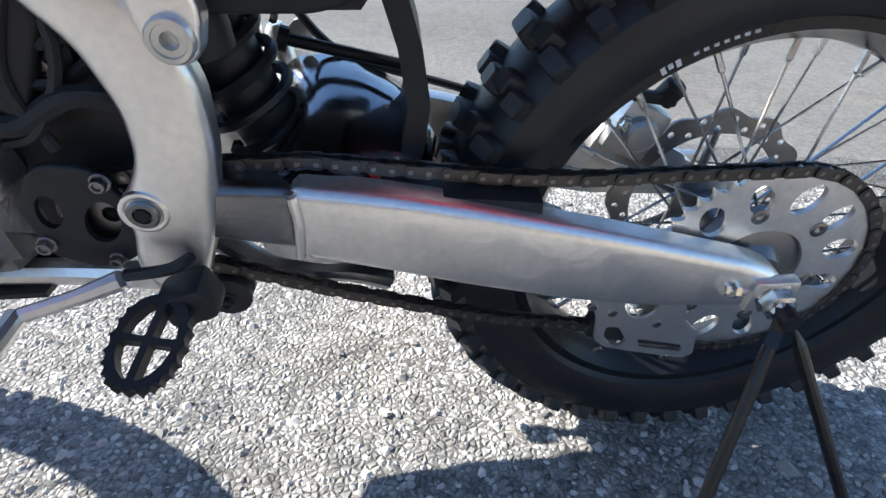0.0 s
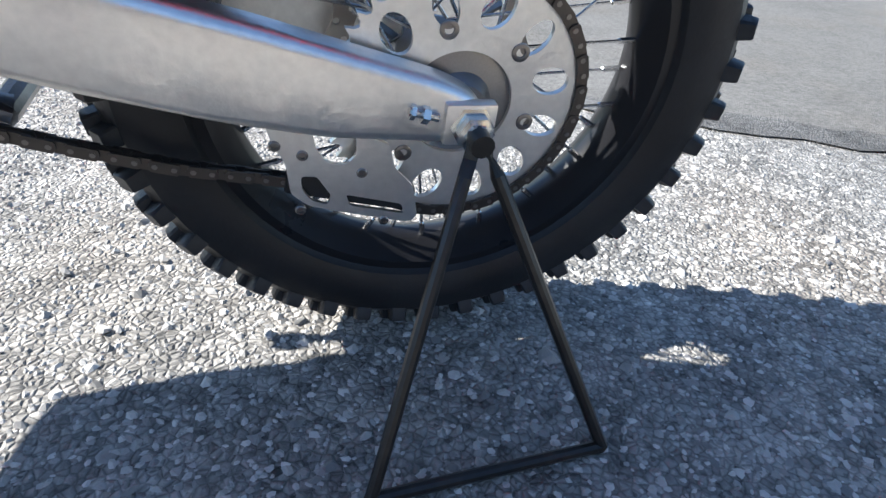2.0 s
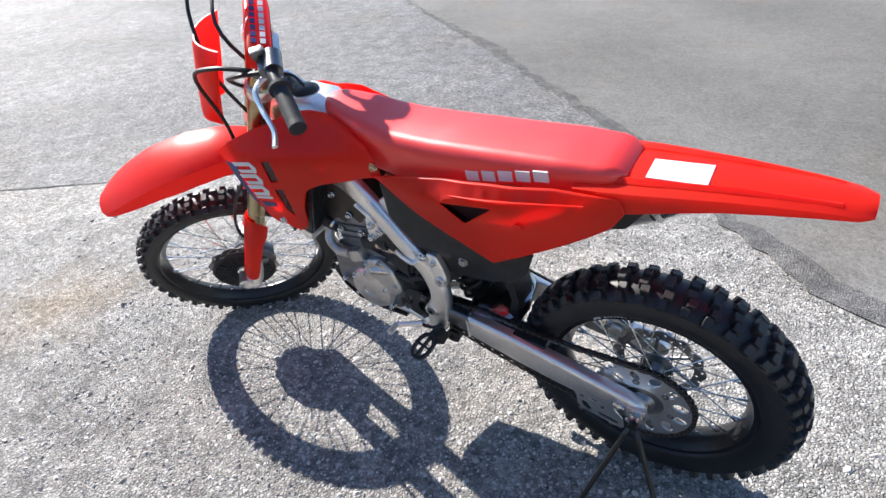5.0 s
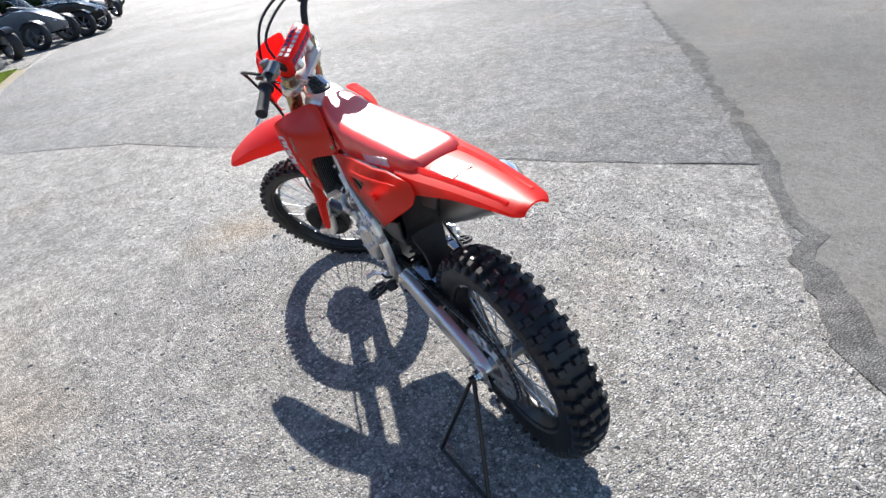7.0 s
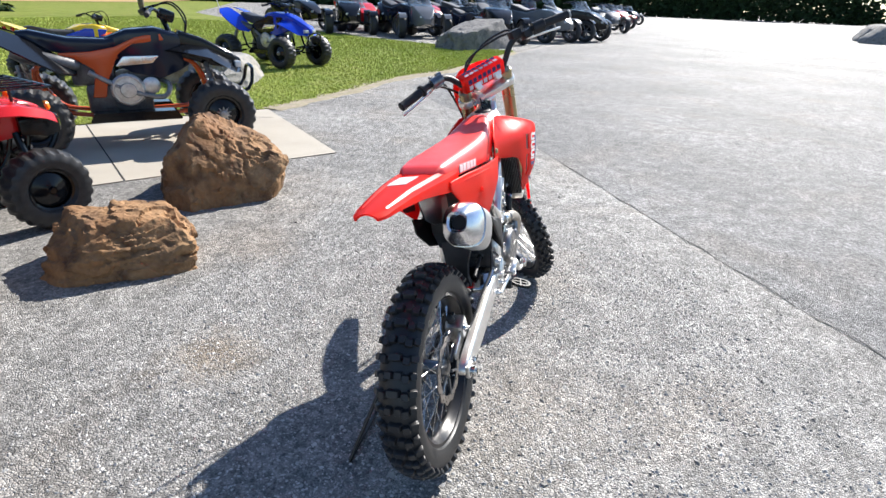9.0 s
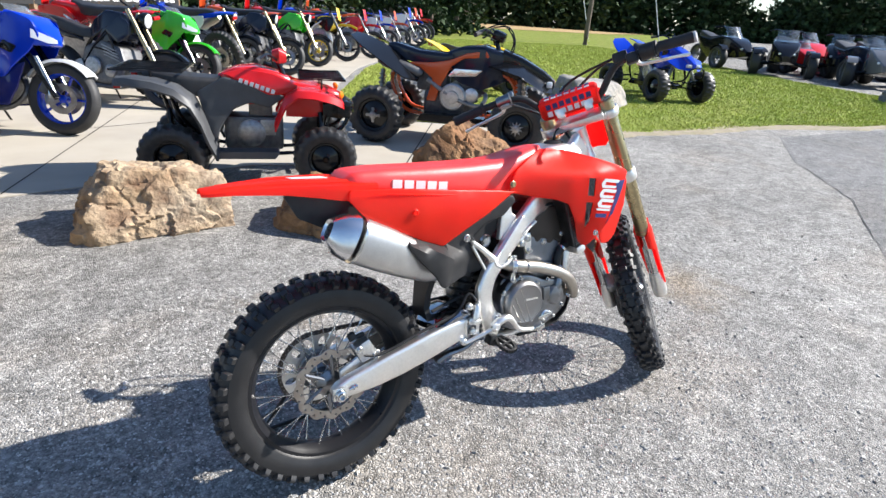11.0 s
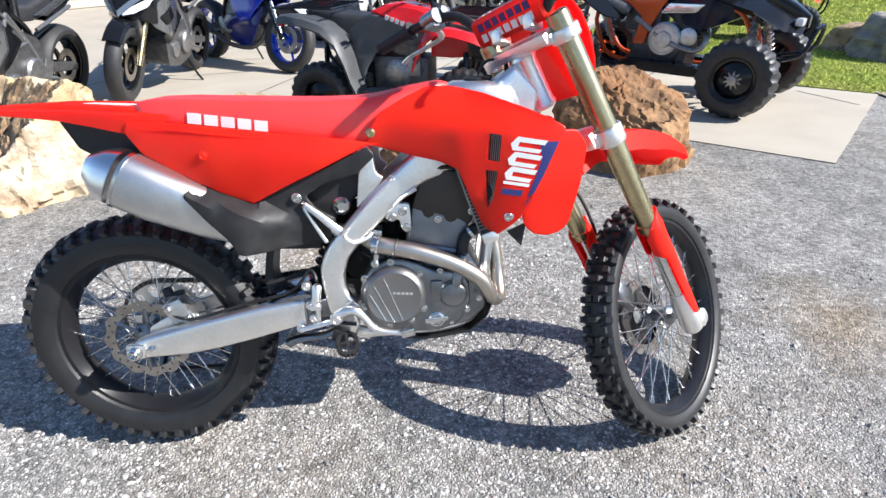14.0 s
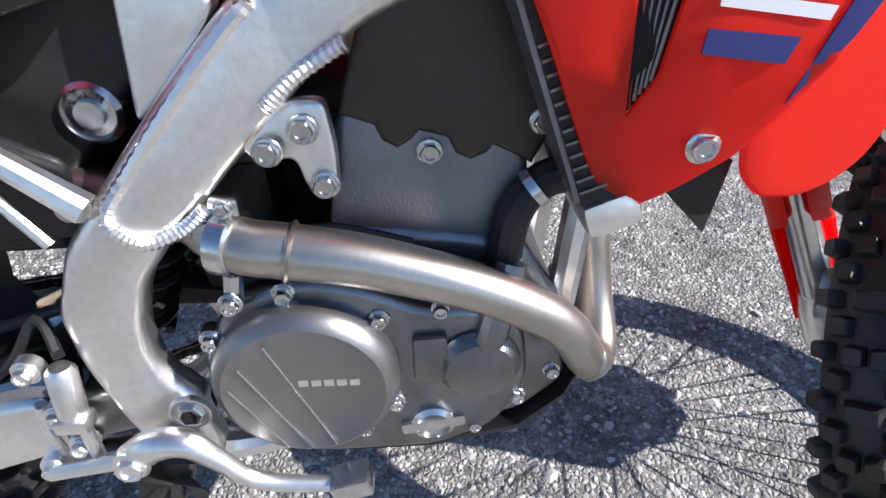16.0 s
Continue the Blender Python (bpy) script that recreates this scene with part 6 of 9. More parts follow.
for s in (1, -1):
    o = Vector((0, s * 0.106, 0))
    L = LEG.length
    tb = B()
    lathe(tb, [(0.012, 0.018), (0.02, 0.014), (0.026, 0.018), (0.0275, 0.026), (0.0275, 0.3 * L), (0.0285, 0.33 * L), (0.0285, 0.42 * L), (0.0265, 0.5 * L), (0.0265, 0.632 * L), (0.0295, 0.635 * L), (0.0295, 0.655 * L), (0.025, 0.66 * L)], TOP + o, LEG, 24)
    leg = part("fork_tube", tb, GOLD, bike, "gold anodised upper fork tube", m=STEER)
    tb = B()
    lathe(tb, [(0.0225, 0.655 * L), (0.0225, 0.94 * L)], TOP + o, LEG, 20)
    part("slider_tube", tb, CHROME, leg, "polished lower fork slider", m=STEER)
    tb = B()
    lathe(tb, [(0.024, 0.88 * L), (0.029, 0.92 * L), (0.031, 0.99 * L), (0.027, 1.015 * L), (0.014, 1.028 * L)], TOP + o, LEG, 20)
    lathe(tb, [(0.026, -0.03), (0.026, 0.026), (0.02, 0.03)], AXP + o + Vector((0.022, 0, 0.015)), (0, s, 0), 20)
    part("axle_lug", tb, ALU, leg, m=STEER)
    gb = B()
    ld = LEG.normalized()
    fwd = Vector((0.877, 0, 0.481))
    out = Vector((0, s, 0))
    rings = []
    for f, r, a0, a1 in ((0.6, 0.034, -40, 70), (0.64, 0.037, -110, 150), (0.665, 0.037, -140, 178), (0.72, 0.036, -140, 178), (0.745, 0.036, -80, 128), (0.85, 0.034, -60, 122), (0.91, 0.034, -50, 118), (0.945, 0.034, -40, 110), (0.955, 0.032, -20, 90)):
        c = TOP + o + LEG * f
        angs = [radians(a0 + (a1 - a0) * k / 12) for k in range(13)]
        rings.append([c + fwd * (r * math.cos(a)) + out * (r * math.sin(a)) for a in angs] + [c + fwd * ((r - 0.004) * math.cos(a)) + out * ((r - 0.004) * math.sin(a)) for a in reversed(angs)])
    loft(gb, rings)
    part("fork_guard", gb, RED, leg, "red plastic fork guard", m=STEER)
for f, hw, h in ((0.355, 0.142, 0.045), (0.072, 0.138, 0.03)):
    tb = B()
    c = TOP + LEG * f
    q = Matrix.Rotation(radians(29.2), 3, "Y").inverted()
    box(tb, c + Vector((-0.025, 0, 0)), (0.07, hw * 1.3, h), q, 0.012)
    for s in (1, -1):
        lathe(tb, [(0.034, -h * 0.5), (0.036, -h * 0.4), (0.036, h * 0.4), (0.034, h * 0.5)], c + Vector((0, s * 0.106, 0)), LEG, 20)
        box(tb, c + Vector((-0.034, s * 0.085, -0.012)), (0.02, 0.024, h * 0.8), q, 0.005)
    tc = part("triple_clamp", tb, ALU, bike, "silver triple clamp", m=STEER)
tb = B()
for v in (-0.05, 0.05):
    box(tb, (0.99, v, 1.126), (0.045, 0.03, 0.045), bev=0.008)
part("bar_mount", tb, ALU, tc, m=STEER)
bar = B()
tube(bar, [(0.9, -0.408, 1.207), (0.93, -0.27, 1.222), (0.965, -0.17, 1.215), (0.99, -0.1, 1.145), (0.993, -0.05, 1.13), (0.993, 0.05, 1.13), (0.99, 0.1, 1.145), (0.965, 0.17, 1.215), (0.93, 0.27, 1.222), (0.9, 0.408, 1.207)], 0.0125, 12)
hbar = part("handlebar", bar, BLACK, bike, "black handlebar turned to full lock", m=STEER)
TP = pose(0.992, 0.012, 1.154, 0, -28, 0)
pb = B()
loft(pb, [[(x * k, v, z * k) for x, z in round_poly([(-0.03, -0.036), (0.03, -0.036), (0.03, 0.036), (-0.03, 0.036)], 0.016)] for v, k in ((-0.106, 0.7), (-0.1, 0.93), (-0.09, 1.0), (0.09, 1.0), (0.1, 0.93), (0.106, 0.7))])
pad = part("bar_pad", pb, RED, hbar, "red foam handlebar pad with white lettering blocks", m=STEER @ TP)
for dz, k in ((0.014, NAVY), (-0.012, WHITE)):
    pb = B()
    for i in range(7):
        box(pb, (-0.0305, -0.072 + 0.024 * i, dz), (0.002, 0.017, 0.019))
        box(pb, (dz * 0.8, -0.072 + 0.024 * i, 0.0365), (0.012, 0.017, 0.002))
    pieces("lettering_block", pb, k, pad, m=STEER @ TP)
for s in (1, -1):
    gb = B()
    a, b = Vector((0.922, s * 0.3, 1.219)), Vector((0.899, s * 0.413, 1.2065))
    n = 14
    lathe(gb, [(0.024, -0.002), (0.024, 0.006)] + [(0.0175 if i % 2 else 0.0165, 0.01 + i * ((b - a).length - 0.014) / n) for i in range(n)] + [(0.018, (b - a).length), (0.012, (b - a).length + 0.004)], a, b - a, 16)
    part("grip", gb, GRIP, hbar, m=STEER)
    # right grip only: added pale cap stands for the sun's glint
    if s < 0:
        gb = B()
        lathe(gb, [(0.0165, 0), (0.0175, 0.003), (0.016, 0.007), (0.006, 0.009)], b + (b - a).normalized() * 0.003, b - a, 16)
        part("bar_end_glint", gb, GRIP_GLINT, hbar, "pale cap painted as sun glint on the black grip end", m=STEER)
    lb = B()
    tube(lb, [(0.945, s * 0.235, 1.21), (0.985, s * 0.25, 1.195), (0.98, s * 0.3, 1.185), (0.962, s * 0.36, 1.175), (0.965, s * 0.4, 1.168)], [0.009, 0.008, 0.0065, 0.006, 0.0075], 8, flat=0.7)
    lev = part("lever", lb, ALU, hbar, "polished hand lever", m=STEER)
    lb = B()
    box(lb, (0.94, s * 0.225, 1.215), (0.045, 0.04, 0.035), bev=0.008)
    if s < 0:
        box(lb, (0.965, -0.19, 1.235), (0.045, 0.05, 0.035), bev=0.008)
        lathe(lb, [(0.026, 0), (0.026, 0.045)], (0.928, -0.255, 1.22), (-0.2, -0.95, -0.08), 16)
    else:
        rod(lb, (0.93, 0.2, 1.225), (0.93, 0.25, 1.222), 0.02, 12)
        box(lb, (0.955, 0.2, 1.24), (0.03, 0.02, 0.02), bev=0.004)
    part("lever_perch", lb, BLACK if s < 0 else ALU_CAST, lev, m=STEER)
cb = B()
tube(cb, [(0.975, 0.22, 1.215), (1.06, 0.2, 1.24), (1.14, 0.12, 1.17), (1.16, 0.1, 1.0), (1.2, 0.12, 0.85), (1.3, 0.1, 0.72), (1.36, 0.1, 0.6), (1.37, 0.09, 0.47)], 0.005, 6)
tube(cb, [(0.965, -0.2, 1.22), (1.05, -0.2, 1.26), (1.12, -0.08, 1.24), (1.12, 0.06, 1.14), (1.1, 0.08, 1.0)], 0.005, 6)
tube(cb, [(0.95, -0.24, 1.22), (1.03, -0.16, 1.25), (1.06, 0.02, 1.22), (1.02, 0.06, 1.1), (0.98, 0.04, 1.02)], 0.005, 6)
tube(cb, [(0.945, 0.235, 1.215), (1.02, 0.21, 1.21), (1.08, 0.1, 1.12), (1.03, 0.05, 1.0)], 0.005, 6)
pieces("cable", cb, BLACK, hbar, "black control cables", m=STEER)
nb = B()
rows = []
for w, hw, u0 in ((0.985, 0.06, 1.238), (1.0, 0.078, 1.232), (1.05, 0.1, 1.208), (1.1, 0.112, 1.184), (1.15, 0.112, 1.158), (1.185, 0.1, 1.14), (1.2, 0.08, 1.13)):
    vs = np.linspace(-1, 1, 15)
    fr = [(u0 - 0.055 * abs(v) ** 2.4, hw * v, w - 0.01 * abs(v) ** 3) for v in vs]
    rows.append(fr + [(u - 0.004, v * 0.97, w) for u, v, w in reversed(fr)])
loft(nb, rows)
part("number_plate", nb, RED, bike, "red plastic front number plate", m=STEER)
ff_hw = lerp_table([(1.1, 0.05), (1.2, 0.068), (1.35, 0.084), (1.5, 0.088), (1.6, 0.08), (1.65, 0.066), (1.672, 0.04)])
ff_w = lerp_table([(1.1, 0.815), (1.16, 0.865), (1.25, 0.898), (1.36, 0.907), (1.48, 0.896), (1.58, 0.868), (1.65, 0.842), (1.672, 0.832)])
ff_sk = lerp_table([(1.1, 0.02), (1.2, 0.05), (1.4, 0.055), (1.55, 0.035), (1.65, 0.012), (1.672, 0.006)])
fb = B()
loft(fb, [arch(float(u), ff_hw(u), ff_w(u), ff_sk(u), crown=0.014) for u in list(np.linspace(1.1, 1.64, 16)) + [1.655, 1.665, 1.672]])
part("front_fender", fb, RED, bike, "glossy red front fender", m=STEER @ Matrix.Translation((0.012, 0, -0.02)))
kb = B()
box(kb, (1.352, 0.068, 0.43), (0.075, 0.05, 0.07), Matrix.Rotation(radians(30), 3, "Y"), 0.012)
rod(kb, (1.36, 0.09, 0.46), (1.36, 0.1, 0.46), 0.014, 12)
rod(kb, (1.345, 0.09, 0.415), (1.345, 0.1, 0.415), 0.014, 12)
part("front_brake_caliper", kb, ALU_CAST, bike, "cast front brake caliper", m=STEER @ Matrix.Translation((0.031, 0, -0.019)))

# triangle stand
def W(u, v, w):
    return BIKE @ Vector((u, v, w))


ap = W(0.008, 0.148, 0.344)
fa, fb_ = Vector((0.11, 0.244, 0.0105)), Vector((-0.136, 0.229, 0.0105))
stand = thing("bike_stand", Matrix.Translation((-0.013, 0.236, 0)), "black bent-rod triangle stand holding the rear axle", "stand")
inv = Matrix.Translation((0.013, -0.236, 0))
for a, b in ((ap + Vector((0.004, 0, 0)), fa), (ap - Vector((0.004, 0, 0)), fb_)):
    sb = B()
    m1 = b + (a - b).normalized() * 0.018
    tube(sb, [a, a.lerp(b, 0.5), m1, b + Vector((0, 0, -0.001)), b.lerp(fa + fb_ - b, 0.06)], 0.0065, 10, 4)
    part("leg", sb, STANDM, stand, m=inv)
sb = B()
rod(sb, fa, fb_, 0.0065, 10)
part("foot_bar", sb, STANDM, stand, m=inv)
sb = B()
rod(sb, W(0.008, 0.125, 0.344), W(0.008, 0.158, 0.344), 0.0105, 12)
part("axle_pin", sb, STANDM, stand, m=inv)

# ---- boulders ----
def rock_mat(name, a, b, c):
    return surf(name, a, b, rough=0.85, scale=2.6, bump=0.9, bscale=34, dirt=c, dirt_amt=0.75, dirt_at=(0.47, 0.66), fine=0.35, spec=0.25)


ROCK_RUST = rock_mat("rust_stained_rock", (0.2, 0.098, 0.042), (0.36, 0.225, 0.115), (0.06, 0.032, 0.021))
ROCK_PALE = rock_mat("pale_yellow_rock", (0.5, 0.36, 0.17), (0.55, 0.5, 0.41), (0.24, 0.15, 0.08))
# grey rock seen against the sun: its shade is mixed into the colour
ROCK_SHADED = rock_mat("shaded_grey_rock", (0.15, 0.15, 0.15), (0.22, 0.21, 0.2), (0.09, 0.09, 0.09))
ROCK_GREY = rock_mat("grey_limestone", (0.23, 0.23, 0.225), (0.34, 0.31, 0.265), (0.13, 0.13, 0.13))
ROCK_BROWN = rock_mat("broken_brown_rock", (0.19, 0.12, 0.065), (0.36, 0.26, 0.16), (0.05, 0.028, 0.018))
ROCK_TAN = rock_mat("tan_grey_rock", (0.31, 0.205, 0.11), (0.43, 0.355, 0.26), (0.13, 0.07, 0.04))


def boulder(seed, at, size, turn, mat, label, planes=(), rough=0.08, level=6, ledge=0.016, tilt=(0.1, 0.2), inner=None):
    """A block split along cleavage planes (normal, distance), with ledges, chips and cracks; the first plane may show a crumbling inside."""
    bm = B()
    bmesh.ops.create_icosphere(bm, subdivisions=level, radius=1.0)
    rg = random.Random(seed)
    cuts = [(Vector(n).normalized(), d) for n, d in planes]
    for i in range(9):
        a = rg.uniform(0, 6.28)
        cuts.append((Vector((math.cos(a), math.sin(a), rg.uniform(-0.3, 0.9))).normalized(), rg.uniform(1.0, 1.16)))
    off = Vector((seed * 3.7, seed * 1.3, seed * 2.1))
    turn_l = Matrix.Rotation(tilt[0], 3, "X") @ Matrix.Rotation(tilt[1], 3, "Y")
    nn, cc = np.array([n[:] for n, c in cuts]), np.array([c for n, c in cuts])
    D = np.array([v.co[:] for v in bm.verts])
    D /= np.linalg.norm(D, axis=1)[:, None]
    q_ = np.maximum(D @ nn.T / cc, 1e-3)
    K = (q_ ** 60).sum(1) ** (-1 / 60)
    top = q_.argmax(1)
    raw = []
    for i, v in enumerate(bm.verts):
        d = Vector(D[i])
        p = d * min(float(K[i]), 1.5)
        q = p + off
        lay = turn_l @ q
        f = rough * (0.4 * noise.fractal(q * 1.4, 0.9, 2.1, 3) + 0.1 * noise.noise(q * 13) + 0.07 * noise.noise(q * 31))
        for sc, am in ((1.9, 0.8), (4.6, 0.34), (11.0, 0.13)):
            w_ = Vector((lay.x, lay.y, lay.z * 1.5)) * sc + noise.noise_vector(q * 2.5) * 0.35
            pt = noise.voronoi(w_)[1][0]
            f += rough * am * (0.55 * (noise.cell(pt * 7.3) - 0.5) + 0.45 * (w_ - pt).dot(noise.noise_vector(pt * 3.1)))
        g = (lay.z * 4.2 + 0.7 * noise.noise(q * 1.3)) % 1.0
        f += ledge * (min(g * 1.25, 1.0) - 0.5) * (0.5 + 0.8 * abs(noise.noise(q * 1.1 + off)))
        c = abs(noise.noise(Vector((lay.x * 1.5, lay.y * 1.5, lay.z * 0.6)) + off))
        f -= 0.035 * max(0.0, 1 - c / 0.05)
        if inner is not None and top[i] == 0:
            e = min(1.0, max(0.0, (q_[i, 0] - np.partition(q_[i], -2)[-2]) * 7 + 0.35))
            f -= e * (0.02 + 0.06 * abs(noise.noise(q * 5)) + 0.06 * abs(noise.noise(q * 12)) + 0.035 * abs(noise.noise(q * 26)))
            raw.append(i)
        v.co = p + d * f
    for v in bm.verts:
        v.co = Vector((v.co.x * size[0], v.co.y * size[1], max(v.co.z * size[2], -0.02)))
    ob = solid("boulder", bm, mat, label, "boulder", "boulders along the apron", m=pose(at[0], at[1], 0, 0, 0, turn), smooth=32)
    if inner is not None:
        ob.data.materials.append(inner)
        raw = set(raw)
        for f in ob.data.polygons:
            if sum(k in raw for k in f.vertices) >= 2 and noise.noise(f.center * 6) > -0.32:
                f.material_index = 1
    return ob


# half sizes across, height over the ground; x of the block along its heading
SIDES = [((1, 0.05, 0.1), 0.95), ((-1, 0.1, 0.15), 0.95), ((0.1, 1, 0.1), 0.95), ((0.05, -1, 0.12), 0.95)]
boulder(3, (0.78, 2.12), (0.4, 0.31, 0.31), -52, ROCK_RUST, "rust-brown boulder with a flat cracked top", SIDES + [((0.06, 0.05, 1), 0.95), ((0.3, -0.9, 0.75), 1.0), ((-0.8, -0.3, 0.7), 1.0)], rough=0.1, ledge=0.05)
boulder(12, (2.06, 2.46), (0.47, 0.43, 0.6), -38, ROCK_RUST, "large rust-brown boulder sloping up to a ridge", SIDES + [((0.42, -0.1, 1), 0.84), ((-0.75, 0.1, 0.8), 0.96), ((0.1, -0.8, 0.62), 0.92), ((0, 0.7, 0.7), 0.92), ((0.8, -0.5, -0.35), 0.9)], rough=0.1, ledge=0.02)
boulder(7, (-0.3, 2.54), (0.47, 0.34, 0.41), 6, ROCK_TAN, "tan and rust boulder beside the quad bike", SIDES + [((0.08, 0.1, 1), 0.92), ((-0.1, -0.8, 0.55), 0.95), ((-0.7, 0, 0.5), 0.95), ((0, -0.8, -0.5), 0.8)], rough=0.12, ledge=0.04)
boulder(19, (-1.71, 1.98), (0.52, 0.53, 0.71), 10, ROCK_PALE, "large pale yellow boulder with a rough brown hollow", [((-0.36, -0.36, 0.85), 0.6), ((1, 0.0, -0.06), 0.86), ((0.62, -0.8, 0.1), 0.93), ((-1, 0.1, 0.15), 0.92), ((0.1, 1, 0.1), 0.95), ((-0.3, -1, -0.1), 0.9), ((0.15, 0.25, 1), 0.93), ((0.4, -0.8, -0.5), 0.92)], rough=0.09, ledge=0.015, inner=ROCK_BROWN)
boulder(27, (6.6, 6.85), (0.4, 0.36, 0.25), 40, ROCK_TAN, "small tan rock leaning on a grey boulder", SIDES, level=5)
boulder(23, (7.15, 6.35), (1.05, 0.5, 0.5), 22, ROCK_GREY, "flat grey limestone boulder on the lawn", SIDES + [((0.15, -0.1, 1), 0.9), ((0.3, -0.9, 0.6), 0.85)], level=5)
boulder(29, (18.0, 5.1), (1.45, 0.8, 0.85), -22, ROCK_SHADED, "long grey boulder at the lawn's edge, coloured dark as in shade", SIDES + [((-0.3, 0, 1), 0.85)], level=5)
for i, (x, y) in enumerate(((44, -14), (47, -15.5), (50, -16), (41, -13.5))):
    boulder(31 + i, (x, y), (1.1, 0.9, 0.7), i * 50, ROCK_GREY, "pale rock at the edge of a planting bed", level=4)

# ---- parked vehicles ----
TIRE = surf("road_tyre_rubber", (0.02, 0.02, 0.021), (0.03, 0.03, 0.031), rough=0.6, scale=20, bump=0.2, bscale=200)
ENG_DARK = surf("dark_engine_metal", (0.09, 0.09, 0.095), (0.16, 0.16, 0.16), rough=0.45, metal=0.7, scale=25, bump=0.4, bscale=120, fine=0.3)
ENG_SILVER = surf("silver_engine_metal", (0.4, 0.4, 0.4), (0.25, 0.25, 0.25), rough=0.42, metal=0.9, scale=30, bump=0.4, bscale=120, fine=0.3)
SEATB = surf("black_seat_vinyl", (0.018, 0.018, 0.02), (0.03, 0.03, 0.032), rough=0.5, scale=20, bump=0.1, bscale=300)
GREYP = surf("grey_plastic", (0.05, 0.052, 0.056), (0.065, 0.068, 0.072), rough=0.5, scale=10)
LAMP = surf("clear_headlight", (0.75, 0.77, 0.8), rough=0.12, metal=0.3, fine=0.02)
TAILRED = surf("red_lens", (0.5, 0.01, 0.01), rough=0.15, fine=0.02)
AMBER = surf("amber_lens", (0.8, 0.25, 0.01), rough=0.15, fine=0.02)


def paint(name, c):
    dark = max(c) < 0.1
    return surf(name, c, tuple(x * 0.9 for x in c), rough=0.13 if dark else 0.2, scale=5, coat=0.0 if dark else 0.2, fine=0.02, spec=0.32 if dark else 0.45)


P_BLUE, P_GREEN, P_BLACK, P_SILVER, P_ORANGE, P_WHITE, P_YEL, P_RED, P_NAVY = (paint("blue_paint", (0.002, 0.035, 0.5)), paint("green_paint", (0.05, 0.5, 0.02)), paint("black_paint", (0.007, 0.0075, 0.009)), paint("silver_paint", (0.15, 0.155, 0.165)), paint("orange_paint", (0.6, 0.09, 0.02)), paint("white_paint", (0.75, 0.75, 0.75)), paint("yellow_paint", (0.8, 0.55, 0.02)), paint("bright_red_paint", (0.6, 0.012, 0.014)), paint("dark_navy_paint", (0.012, 0.017, 0.034)))
P_DEEP = paint("deep_blue_paint", (0.006, 0.012, 0.14))
P_GRAPH = surf("graphite_paint", (0.2, 0.21, 0.225), (0.14, 0.15, 0.165), rough=0.16, metal=0.75, scale=5, coat=0.5, fine=0.02)
GLASS = bpy.data.materials.new("smoked_windscreen")
gt, gbs, gl = nodes_of(GLASS)
gbs.inputs["Base Color"].default_value = (0.5, 0.55, 0.6, 1)
gbs.inputs["Roughness"].default_value = 0.05
gbs.inputs["Transmission Weight"].default_value = 0.85
gbs.inputs["IOR"].default_value = 1.2


def rbox(bm, rows):
    return loft(bm, [seat_ring(*r) for r in rows])


def plain_tyre(R, hw, rim, knobs=0, kh=0.012):
    bm = B()
    if knobs:
        return lug_tyre(R, hw, rim, knobs, kh)
    H = R - rim
    half = [(0.0, 0.75), (0.3, 1.0), (0.6, 1.0), (0.82, 0.78), (0.95, 0.42), (1.0, 0.0)]
    lathe(bm, [(rim + a * H, -b * hw) for a, b in half] + [(rim + a * H, b * hw) for a, b in half[-2::-1]], (0, 0, 0), (0, 1, 0), 40, caps=False)
    return bm


def wheel_at(parent, M, R, hw, rim_r, rim_mat, spokes=5, knobs=0, disc=True, name="wheel"):
    w = part(name, plain_tyre(R, hw, rim_r, knobs), TIRE if not knobs else RUBBER, parent, m=M, smooth=30)
    rb = B()
    q = hw * 0.7
    lathe(rb, [(rim_r + 0.006, -q), (rim_r - 0.012, -q * 0.9), (rim_r - 0.022, 0), (rim_r - 0.012, q * 0.9), (rim_r + 0.006, q), (rim_r, 0), (rim_r + 0.006, -q)], (0, 0, 0), (0, 1, 0), 36, caps=False)
    lathe(rb, [(0.02, -q), (0.035, -q * 0.8), (0.035, q * 0.8), (0.02, q)], (0, 0, 0), (0, 1, 0), 16)
    for i in range(spokes):
        a = 2 * math.pi * i / spokes
        tk = 0.012 if spokes < 9 else 0.003
        off = 0.12 if spokes < 9 else 0.35 * (1 if i % 2 else -1)
        sv = 0 if spokes < 9 else (0.03 if (i // 2) % 2 else -0.03)
        rod(rb, (0.03 * math.cos(a + off), sv, 0.03 * math.sin(a + off)), ((rim_r - 0.015) * math.cos(a), 0, (rim_r - 0.015) * math.sin(a)), tk, 6)
    part("rim", rb, rim_mat, w, m=M)
    if disc:
        for s in (1, -1):
            db = B()
            lathe(db, [(0.08, 0), (0.13, 0), (0.13, 0.004), (0.08, 0.004), (0.08, 0)], (0, s * q * 0.95, 0), (0, 1, 0), 28, caps=False)
            part("brake_disc", db, DISC, w, m=M)
    return w


